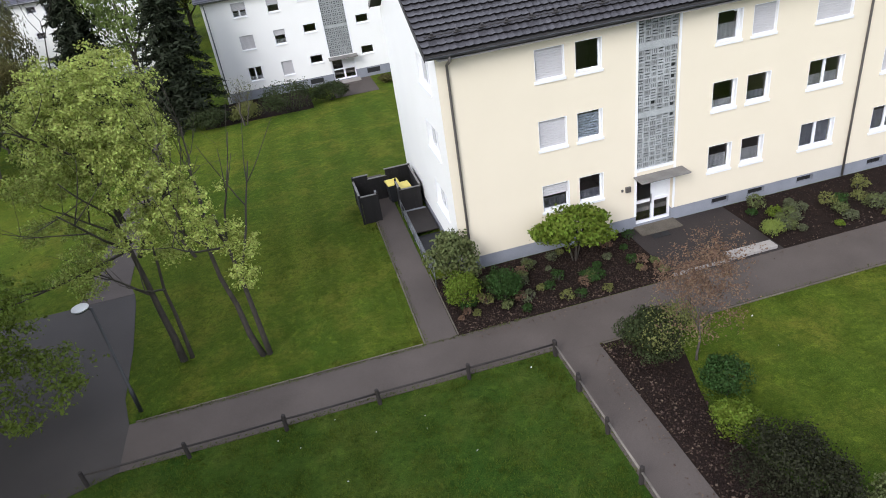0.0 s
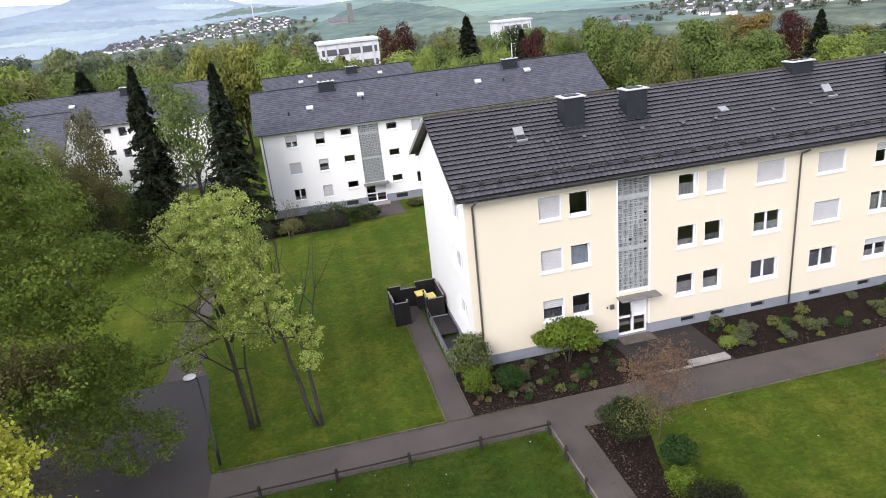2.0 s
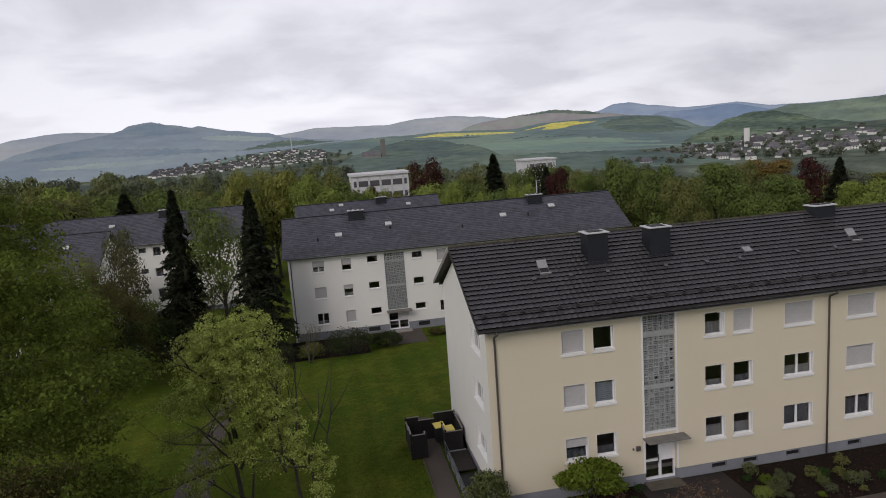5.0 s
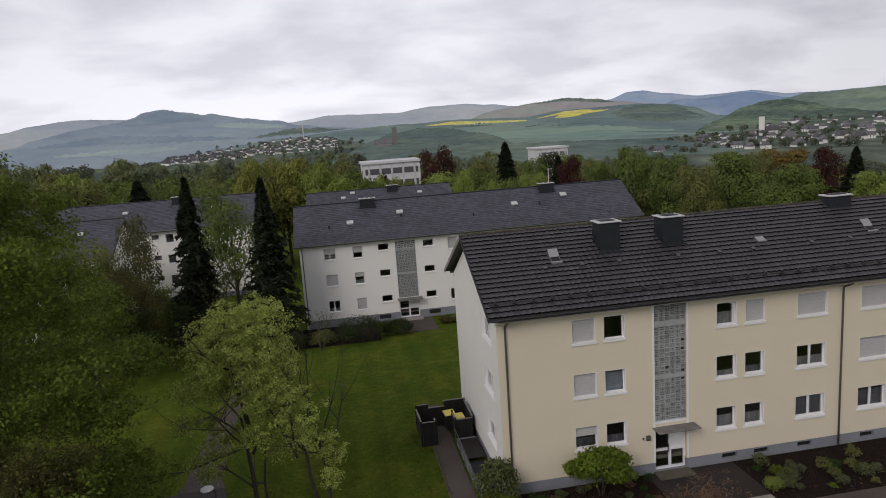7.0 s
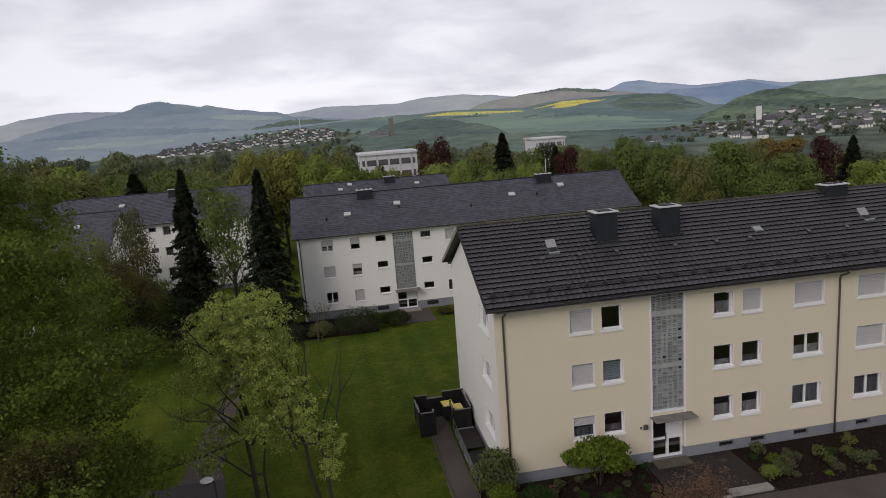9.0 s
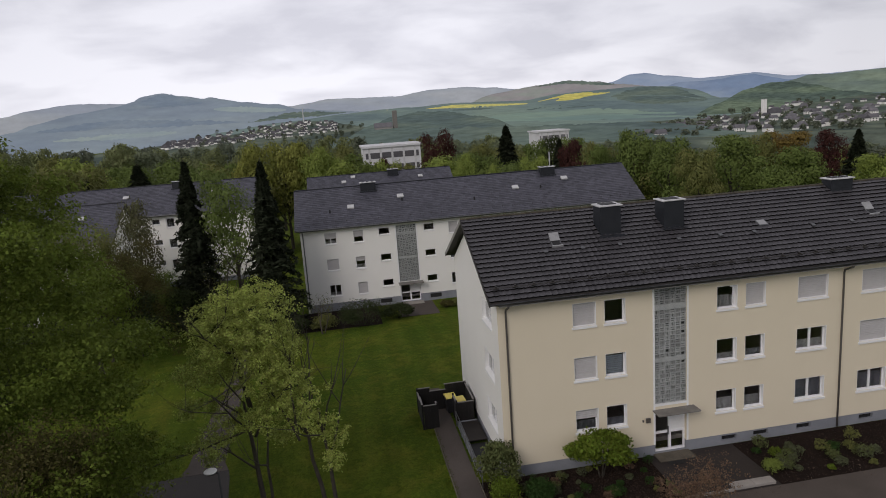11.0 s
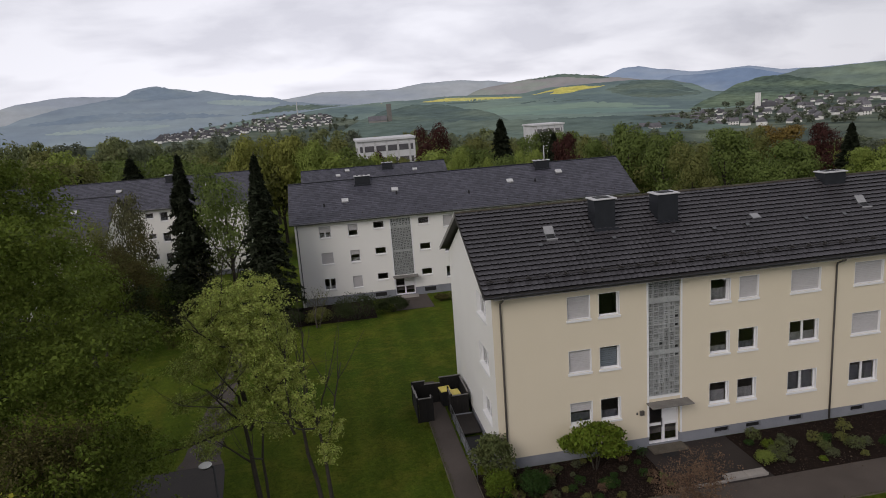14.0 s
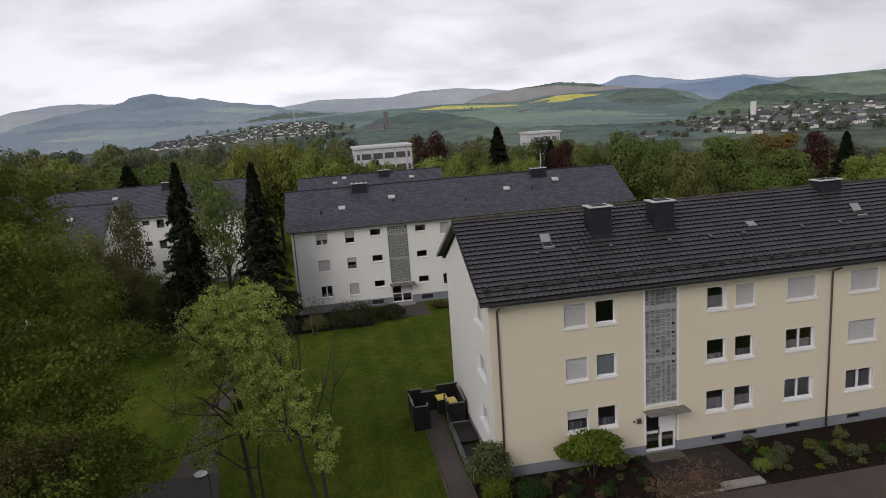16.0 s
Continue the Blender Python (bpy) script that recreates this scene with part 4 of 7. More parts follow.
        for s in ((0, 1, 2, 3), (4, 5, 6, 7), (0, 1, 5, 4), (1, 2, 6, 5), (2, 3, 7, 6), (3, 0, 4, 7)):
            bm.faces.new([q[i] for i in s])
        bmesh.ops.recalc_face_normals(bm, faces=list(bm.faces))
        part("verge_board", bm, "soffit" if y0 > 3 else "fascia", house)
    bm = bmesh.new()
    prof = [(0.075 * math.cos(math.pi * (1 + k / 6)), 0.075 * math.sin(math.pi * (1 + k / 6))) for k in range(7)]
    rr = [[bm.verts.new((x, -0.69 + py, 9.2 + pz)) for py, pz in prof] for x in (-0.85, xb + 0.45)]
    for k in range(6):
        bm.faces.new((rr[0][k], rr[0][k + 1], rr[1][k + 1], rr[1][k]))
    bmesh.ops.solidify(bm, geom=list(bm.faces), thickness=0.006)
    part("gutter", bm, "zinc", house)
    for x in (0.0, 17.8, 36.0):
        vv, ff = tube([(x, -0.69, 9.13), (x, -0.66, 8.98), (x, -0.12, 8.72), (x, -0.075, 8.55), (x, -0.075, 4.5), (x, -0.075, 0.1)], [0.05] * 6, 8)
        under(mesh_object("downpipe", vv, ff, "brown_pipe", True), house)
    # door, side light, canopy, bell and lamp
    a, b, z0, z1 = door
    v, f = wall_mesh(lambda u, e, z: front(u, e - 0.2, z), a, b, z0, z1, [(a + 0.09, 8.31, z0 + 0.12, z0 + 0.98), (8.45, b - 0.09, z0 + 0.12, z0 + 0.98), (a + 0.09, 8.31, z0 + 1.1, z1 - 0.1), (8.45, b - 0.09, z0 + 1.1, z1 - 0.1)], 0.1)
    d = under(mesh_object("door", v, f, "pvc"), house, "white framed glazed entrance door with a side light")
    for u0, u1, q0, q1 in ((a + 0.09, 8.31, z0 + 0.12, z0 + 0.98), (8.45, b - 0.09, z0 + 0.12, z0 + 0.98), (a + 0.09, 8.31, z0 + 1.1, z1 - 0.1)):
        fixed("pane", front, [(u0, u1, -0.26, -0.25, q0, q1)], "glass", d)
    fixed("panel", front, [(8.45, b - 0.09, -0.28, -0.24, z0 + 1.1, z1 - 0.1)], "trim", d, "white letterbox panel")
    fixed("door_handle", front, [(8.25, 8.29, -0.19, -0.13, z0 + 0.9, z0 + 1.35)], "zinc", d)
    for q in [(a - 0.1, a - 0.001, -0.3, 0.02, 0.62, 8.96), (b + 0.001, b + 0.1, -0.3, 0.02, 0.62, 8.96), (a, b, -0.2, 0.02, 8.88, 8.96), (a, b, -0.2, 0.04, 2.70, 2.79)]:
        fixed("surround", front, [q], "trim", house, "white painted surround of stair strip and door")
    fixed("doorstep", front, [(a - 0.1, b + 0.1, -0.25, 0.75, -0.1, 0.09)], "kerb", house)
    bm = bmesh.new()
    box(bm, 7.35, 9.6, -0.72, 0.1, 2.45, 2.52, 0.012)
    part("canopy", bm, "canopy", house, "thin concrete door canopy with mossy top")
    fixed("wall_lamp", front, [(6.98, 7.2, 0.0, 0.1, 1.9, 2.14)], "brown_pipe", house)
    fixed("bell", front, [(6.8, 6.88, 0.0, 0.04, 1.95, 2.06)], "brown_pipe", house)
    for k in (0, 1):
        fixed("doormat", front, [(7.75 + 0.42 * k, 8.1 + 0.42 * k, 0.8, 1.15, 0.03, 0.05)], "black", house)
    # stair strip: concrete lattice before dim glazing
    fixed("stair_glazing", front, [(7.5, 9.2, -0.24, -0.2, 2.79, 8.88)], "block_back", house)
    lattice(house, 7.51, 9.19, 2.82, 8.87)
    # chimneys, hatches, vents on the front slope
    def rz(y):
        return 9.28 + (zr - 9.28) * (y + 0.6) / (yr + 0.6)
    chimney(house, 6.08, 7.2, 3.05, 4.0, rz(3.05) - 0.1, 12.62)
    chimney(house, 9.62, 10.76, 3.1, 4.05, rz(3.1) - 0.1, 12.58)
    chimney(house, 20.75, 22.1, 4.7, 5.5, 11.6, 12.62)
    chimney(house, 26.4, 27.9, 3.1, 4.05, rz(3.1) - 0.1, 12.55)
    slope = math.atan2(zr - 9.28, yr + 0.6)
    for x, y, w, l, opened in ((3.55, 2.6, 0.52, 0.68, True), (15.0, 2.5, 0.55, 0.5, False), (21.6, 2.5, 0.52, 0.68, True)):
        m = Matrix.Translation((x, y, rz(y))) @ Matrix.Rotation(slope, 4, "X")
        bm = bmesh.new(); box(bm, -w / 2, w / 2, 0, l, 0, 0.13, 0.01); bm.transform(m)
        r = part("roof_hatch", bm, "zinc", house, "zinc roof hatch standing open" if opened else "closed zinc roof hatch")
        bm = bmesh.new(); box(bm, -w / 2 + 0.05, w / 2 - 0.05, 0.05, l - 0.05, 0.131, 0.14); bm.transform(m)
        # on open hatches a black plate stands in for the dark opening
        part("pane", bm, "black" if opened else "zinc_pale", r)
        if opened:
            bm = bmesh.new(); box(bm, -w / 2, w / 2, 0, 0.5, 0, 0.03)
            bm.transform(m @ Matrix.Translation((0, l - 0.3, 0.13)) @ Matrix.Rotation(radians(20), 4, "X"))
            part("lid", bm, "zinc_pale", r)
            bm = bmesh.new(); box(bm, -w / 2 - 0.03, w / 2 + 0.03, -0.08, -0.005, 0.05, 0.16); bm.transform(m)
            part("apron", bm, "zinc_pale", r)
    for x, y in ((2.8, 2.25), (4.75, 2.24), (6.73, 2.2), (9.94, 2.14), (12.24, 2.1), (14.14, 2.08), (17.6, 2.1), (19.9, 2.1)):
        m = Matrix.Translation((x, y, rz(y) + 0.03)) @ Matrix.Rotation(slope, 4, "X")
        bm = bmesh.new(); bmesh.ops.create_cone(bm, cap_ends=True, segments=8, radius1=0.1, radius2=0.07, depth=0.2); bm.transform(m)
        v_ = part("roof_vent", bm, "slate_clad", house)
        bm = bmesh.new(); box(bm, -0.1, 0.1, -0.12, 0.08, 0.1, 0.14); bm.transform(m)
        part("cowl", bm, "zinc", v_)
    for ob in house.children_recursive:
        if ob.parent == house:
            ob.matrix_parent_inverse = inv
    return house


M["zinc_pale"] = material("pale_dull_zinc", (0.34, 0.34, 0.345), 0.6, (0.24, 0.24, 0.245), 3, 30, 0.05)


def lattice(house, x0, x1, z0, z1):
    """Open concrete blocks laid in a basket pattern, with a plain band at each landing."""
    bands = [(z0, 5.02), (5.22, 7.72), (7.98, z1)]
    for lo, hi in ((5.02, 5.22), (7.72, 7.98)):
        box_part("band", (x0, x1, 0.03, 0.16, lo, hi), "block", house, label="plain concrete landing band")
    w, t = 0.28, 0.036
    meshes = {}
    for kind in ("lying", "standing", "open"):
        h = w / 2
        q = h - t
        if kind == "lying":
            gaps = [(-q, q, -q, -t * 0.95), (-q, q, t * 0.95, q)]
        elif kind == "standing":
            gaps = [(-q, -0.048 - t / 2, -q, q), (-0.048 + t / 2, 0.048 - t / 2, -q, q), (0.048 + t / 2, q, -q, q)]
        else:
            gaps = [(-q, q, -q, q)]
        v, f = wall_mesh(lambda u, d, z: (u, -d, z), -h, h, -h, h, gaps, 0.11)
        me = bpy.data.meshes.new("block"); me.from_pydata(v, [], f); me.update(); me.materials.append(M["block"])
        meshes[kind] = me
    rnd = random.Random(4)
    n = 6
    for lo, hi in bands:
        r = int(round((hi - lo) / 0.225))
        for j in range(r):
            for i in range(n):
                kind = "open" if rnd.random() < 0.035 else "lying" if (i + j) % 2 else "standing"
                if rnd.random() < 0.1 and kind != "open":
                    kind = "lying" if kind == "standing" else "standing"
                ob = new("block", meshes[kind])
                ob.parent = house
                ob.scale = ((x1 - x0) / n / w, 1, (hi - lo) / r / w)
                ob.location = (x0 + (x1 - x0) * (i + 0.5) / n, 0.05 + rnd.uniform(0, 0.012), lo + (hi - lo) * (j + 0.5) / r)


HOUSE = front_house()
tagged(HOUSE, group="apartment houses")


# ---- the white houses behind ----


def slates(house, x0, x1, ya, za, yr, zr, name="slate_field"):
    """Lapped slates on the slope that faces the lawn, offset course by course."""
    slope = math.atan2(zr - za, yr - ya)
    length = math.hypot(zr - za, yr - ya)
    rows, w = int(length / 0.30), 0.42
    l = length / rows
    turn = Matrix.Rotation(slope, 4, "X")
    rnd = random.Random(5)
    verts, faces = [], []
    for j in range(rows):
        off = (j * 0.37 % 1.0) * w
        for i in range(int((x1 - x0) / w) + 1):
            a, b = max(x0, x0 + i * w - off), min(x1, x0 + (i + 1) * w - off - 0.008)
            if b - a < 0.05:
                continue
            h = 0.028 + rnd.uniform(0, 0.012)
            m = Matrix.Translation((0, ya + j * l * math.cos(slope), za + j * l * math.sin(slope))) @ turn
            o = len(verts)
            verts += [m @ Vector(p) for p in ((a, 0, h), (b, 0, h), (b, l * 1.1, 0.006), (a, l * 1.1, 0.006), (a, 0, 0.0), (b, 0, 0.0))]
            faces += [(o, o + 1, o + 2, o + 3), (o + 4, o + 5, o + 1, o)]
    ob = mesh_object(name, verts, faces, "slate")
    return under(tagged(ob, kind="stuff"), house)


def back_house(at, length, cols, looks, strip, label, depth=10.8, eave=8.55, detail=True, chimneys=(), hatches=(), zbase=-1.4, rise=3.4):
    """A white rendered three-storey house; coordinates along its own corner."""
    X, Y = at
    Z = zbase
    house = thing("apartment_building", label, "apartment building", (X, Y, Z), "apartment houses")

    def front(u, d, z):
        return (u, -d, z)

    rows = [eave - 0.35, eave - 0.35 - PITCH, eave - 0.35 - 2 * PITCH]
    holes = [(a, b, z - h, z) for a, b, k, h in cols for z in rows]
    extra = [(strip[0], strip[1], 2.25, eave - 0.25), (strip[0], strip[1], 0.75, 2.1)] if strip else []
    v, f = wall_mesh(front, 0, length, 0.75, eave, holes + extra, 0.32)
    under(mesh_object("wall", v, f, "white"), house, "white rendered long wall")
    ph = [(strip[0], strip[1], 0.05, 0.75)] if strip else []
    v, f = wall_mesh(lambda u, d, z: (u, 0.03 - d, z), 0.03, length - 0.03, -2.5, 0.75, ph, 0.3)
    under(mesh_object("plinth", v, f, "plinth"), house, "grey plinth")
    for x0, x1 in ((-0.005, 0.315), (length - 0.315, length + 0.005)):
        bm = bmesh.new()
        rr = [[bm.verts.new(p) for p in ((q, 0.003, -2.5), (q, depth, -2.5), (q, depth, eave), (q, depth / 2, eave + rise - 0.2), (q, 0.003, eave))] for q in (x0, x1)]
        for k in range(5):
            bm.faces.new((rr[0][k], rr[0][(k + 1) % 5], rr[1][(k + 1) % 5], rr[1][k]))
        bm.faces.new(rr[0]); bm.faces.new(rr[1][::-1])
        bmesh.ops.recalc_face_normals(bm, faces=list(bm.faces))
        part("gable", bm, "white", house)
    box_part("wall", (0.32, length - 0.32, depth - 0.3, depth - 0.002, -2.5, eave), "white", house)
    # added inner wall and slabs in the darkened plaster, as dim rooms
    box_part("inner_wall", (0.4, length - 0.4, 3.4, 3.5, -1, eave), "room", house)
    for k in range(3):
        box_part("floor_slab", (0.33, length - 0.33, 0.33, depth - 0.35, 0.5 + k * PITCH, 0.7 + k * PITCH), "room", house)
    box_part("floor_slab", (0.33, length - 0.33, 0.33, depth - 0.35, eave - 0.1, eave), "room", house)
    for i, (a, b, k, h) in enumerate(cols):
        for j, z in enumerate(rows):
            window(house, front, a, b, z - h, z, lights=k, **looks.get((i, j), dict(curtain=0.4, inside="curtain_dark")))
    if strip:
        a, b = strip
        fixed("stair_glazing", front, [(a, b, -0.3, -0.26, 2.25, eave - 0.25)], "block_back", house)
        for q in [(a - 0.12, a - 0.001, -0.3, 0.02, 0.75, eave - 0.2), (b + 0.001, b + 0.12, -0.3, 0.02, 0.75, eave - 0.2)]:
            fixed("surround", front, [q], "trim", house)
        n, t = 7, 0.095
        w = (b - a) / n
        for lo, hi in ((2.25, 4.75), (4.95, 7.3), (7.5, eave - 0.25)):
            r = int((hi - lo) / w)
            boxes = []
            for q in range(r + 1):
                zz = lo + (hi - lo) * q / r
                boxes.append((a, b, -0.2, -0.06, max(lo, zz - t / 2), min(hi, zz + t / 2)))
            for q in range(n + 1):
                uu = a + w * q
                boxes.append((max(a, uu - t / 2), min(b, uu + t / 2), -0.19, -0.07, lo, hi))
            for q in range(r):
                for p in range(n):
                    zz, uu = lo + (hi - lo) * (q + 0.5) / r, a + w * (p + 0.5)
                    boxes.append((uu - w / 2, uu + w / 2, -0.18, -0.08, zz - t / 2, zz + t / 2) if (p + q) % 2 else (uu - t / 2, uu + t / 2, -0.18, -0.08, zz - w / 2, zz + w / 2))
            fixed("lattice", front, boxes, "block", house, "grey concrete lattice panel")
        for lo, hi in ((4.75, 4.95), (7.3, 7.5)):
            fixed("band", front, [(a, b, -0.2, -0.05, lo, hi)], "block", house)
        c = (a + b) / 2
        v, f = wall_mesh(lambda u, e, z: front(u, e - 0.2, z), a, b, 0.05, 2.1, [(a + 0.1, c - 0.08, 0.18, 0.95), (c + 0.08, b - 0.1, 0.18, 0.95), (a + 0.1, c - 0.08, 1.07, 2.0), (c + 0.08, b - 0.1, 1.07, 2.0)], 0.08)
        d = under(mesh_object("door", v, f, "pvc"), house, "white framed entrance door")
        for u0, u1, q0, q1 in ((a + 0.1, c - 0.08, 0.18, 0.95), (c + 0.08, b - 0.1, 0.18, 0.95), (a + 0.1, c - 0.08, 1.07, 2.0)):
            fixed("pane", front, [(u0, u1, -0.25, -0.24, q0, q1)], "glass", d)
        fixed("panel", front, [(c + 0.08, b - 0.1, -0.26, -0.23, 1.07, 2.0)], "trim", d)
        fixed("canopy", front, [(a - 0.2, b + 0.3, -0.1, 1.0, 2.12, 2.22)], "canopy", house)
        fixed("doorstep", front, [(a - 0.2, b + 0.2, -0.2, 1.0, -0.6, 0.03)], "slab", house)
        for c in (strip[0] - 1.6, strip[1] + 1.6, strip[1] + 5.5):
            fixed("cellar_window", lambda u, e, z: (u, 0.03 - e, z), [(c - 0.6, c + 0.6, -0.01, 0.02, 0.2, 0.62)], "black", house)
    zr = eave + 0.25 + rise
    roof = roof_solid(house, -0.45, length + 0.45, -0.55, eave + 0.22, depth / 2, zr, depth + 0.55, 0.16, "fascia")
    slates(roof, -0.46, length + 0.46, -0.58, eave + 0.22, depth / 2, zr)
    vv, ff = tube([(-0.46, depth / 2, zr + 0.02), (length + 0.46, depth / 2, zr + 0.02)], [0.09, 0.09], 6)
    under(mesh_object("ridge", vv, ff, "slate_clad"), roof)
    vv, ff = tube([(-0.45, -0.64, eave + 0.15), (length + 0.45, -0.64, eave + 0.15)], [0.075, 0.075], 6)
    under(mesh_object("gutter", vv, ff, "zinc"), house)
    box_part("soffit", (0, length, -0.53, -0.003, eave, eave + 0.05), "soffit", house)
    for x in (0.25, length - 0.25):
        vv, ff = tube([(x, -0.62, eave + 0.1), (x, -0.1, eave - 0.25), (x, -0.07, eave - 0.5), (x, -0.07, 0)], [0.05] * 4, 6)
        under(mesh_object("downpipe", vv, ff, "zinc"), house)

    def rz(y):
        return eave + 0.22 + (zr - eave - 0.22) * (y + 0.55) / (depth / 2 + 0.55)
    for x0, x1 in chimneys:
        chimney(house, x0, x1, depth / 2 - 1.0, depth / 2 - 0.1, rz(depth / 2 - 1.0) - 0.1, zr + 0.35)
    slope = math.atan2(zr - eave - 0.22, depth / 2 + 0.55)
    for k in range(4 if detail else 0):
        x, y = 3.2 + 7.7 * k, 1.6 + 0.9 * (k % 2)
        bm = bmesh.new(); bmesh.ops.create_cone(bm, cap_ends=True, segments=8, radius1=0.11, radius2=0.08, depth=0.35, matrix=Matrix.Translation((x, y, rz(y) + 0.15)))
        part("roof_vent", bm, "black", house)
    if detail:
        vv, ff = tube([(28.3, depth / 2 - 0.2, zr), (28.3, depth / 2 - 0.2, zr + 2.0)], [0.06, 0.05], 6)
        under(mesh_object("aerial_pole", vv, ff, "light_metal"), house)
    for x, y in hatches:
        bm = bmesh.new(); box(bm, -0.35, 0.35, 0, 0.55, 0, 0.16, 0.01)
        bm.transform(Matrix.Translation((x, y, rz(y) + 0.03)) @ Matrix.Rotation(slope, 4, "X"))
        part("roof_hatch", bm, "light_metal", house, "pale zinc roof hatch")
    n_h = int(length / 1.1)
    hv, hf = merge([tube([(0, 0, 0), (0, -0.02, 0.14), (0, -0.1, 0.16)], [0.035, 0.035, 0.03], 5)])
    hook = bpy.data.meshes.new("snow_hook"); hook.from_pydata([tuple(v) for v in hv], [], hf); hook.materials.append(M["fascia"])
    for i in range(n_h if detail else 0):
        ob = new("snow_hook", hook)
        ob.parent = roof
        ob.matrix_basis = Matrix.Translation((0.4 + i * 1.1, 0.15, rz(0.15) + 0.04)) @ Matrix.Rotation(slope, 4, "X")
    return house


COLS_B = [(2.4, 3.6, 2, 1.2), (5.35, 6.35, 1, 1.25), (7.95, 9.1, 1, 0.72), (12.65, 13.8, 1, 0.72), (15.3, 16.3, 1, 1.2), (18.4, 19.9, 2, 1.2), (22.6, 24.0, 2, 1.2), (26.0, 27.0, 1, 1.2), (31.0, 32.0, 1, 0.85), (33.2, 34.4, 2, 1.2)]
LOOKS_B = {(0, 0): dict(shut=0.55, curtain=0.3), (0, 1): dict(shut=1.0), (0, 2): dict(curtain=0.3), (1, 0): dict(shut=0.55), (1, 1): dict(shut=0.4, curtain=0.3), (1, 2): dict(shut=1.0),
           (2, 0): dict(), (2, 1): dict(), (2, 2): dict(), (3, 0): dict(), (3, 1): dict(), (3, 2): dict(), (4, 0): dict(shut=1.0)}
back_house((-11.35, 39.0), 36.6, COLS_B, LOOKS_B, (9.75, 11.85), "white rendered apartment house with a dark slate roof beyond the lawn",
           chimneys=((6.7, 8.3), (27.0, 28.6)), hatches=((5.4, 1.9), (10.8, 2.9), (23.5, 2.6), (29.4, 3.4)))
COLS_C = [(2.4, 3.6, 2, 1.2), (5.35, 6.35, 1, 1.25), (8.0, 9.0, 1, 0.85), (13.0, 14.0, 1, 0.85), (15.6, 16.6, 1, 1.2), (18.6, 20.0, 2, 1.2), (23.0, 24.4, 2, 1.2)]
back_house((-11.2, 72.0), 21.8, COLS_C[:5], {}, None, "white apartment house with a grey slate roof behind another", detail=False, chimneys=((12.2, 13.8),), hatches=((5.2, 3.4), (6.7, 4.4), (17.2, 3.4)), zbase=-2.7)
back_house((-55.0, 62.0), 36.5, COLS_C[:-1] + [(23.6, 24.6, 1, 0.72), (25.4, 26.4, 1, 1.2), (30.2, 31.2, 1, 0.85), (33.0, 34.4, 2, 1.2)], {}, None, "white apartment house with a grey slate roof half hidden by trees", detail=False, chimneys=((25.8, 27.4),), hatches=((20, 3), (31, 3)), zbase=-2.2, eave=9.6)
back_house((-67.9, 45.0), 36.6, COLS_C + [(27.5, 28.7, 1, 1.2), (30.2, 31.2, 1, 0.85), (33.0, 34.4, 2, 1.2)], {}, None, "white apartment house with a dark grey roof behind the big tree", detail=False, chimneys=((24.0, 25.6),), hatches=((27, 3), (33, 3)), zbase=-2.8, eave=9.8)


# ---- distant town ----


M["block_pale"] = material("pale_grey_panels", (0.68, 0.68, 0.69), 0.8, (0.56, 0.56, 0.57), 0.3, 5, 0.0)


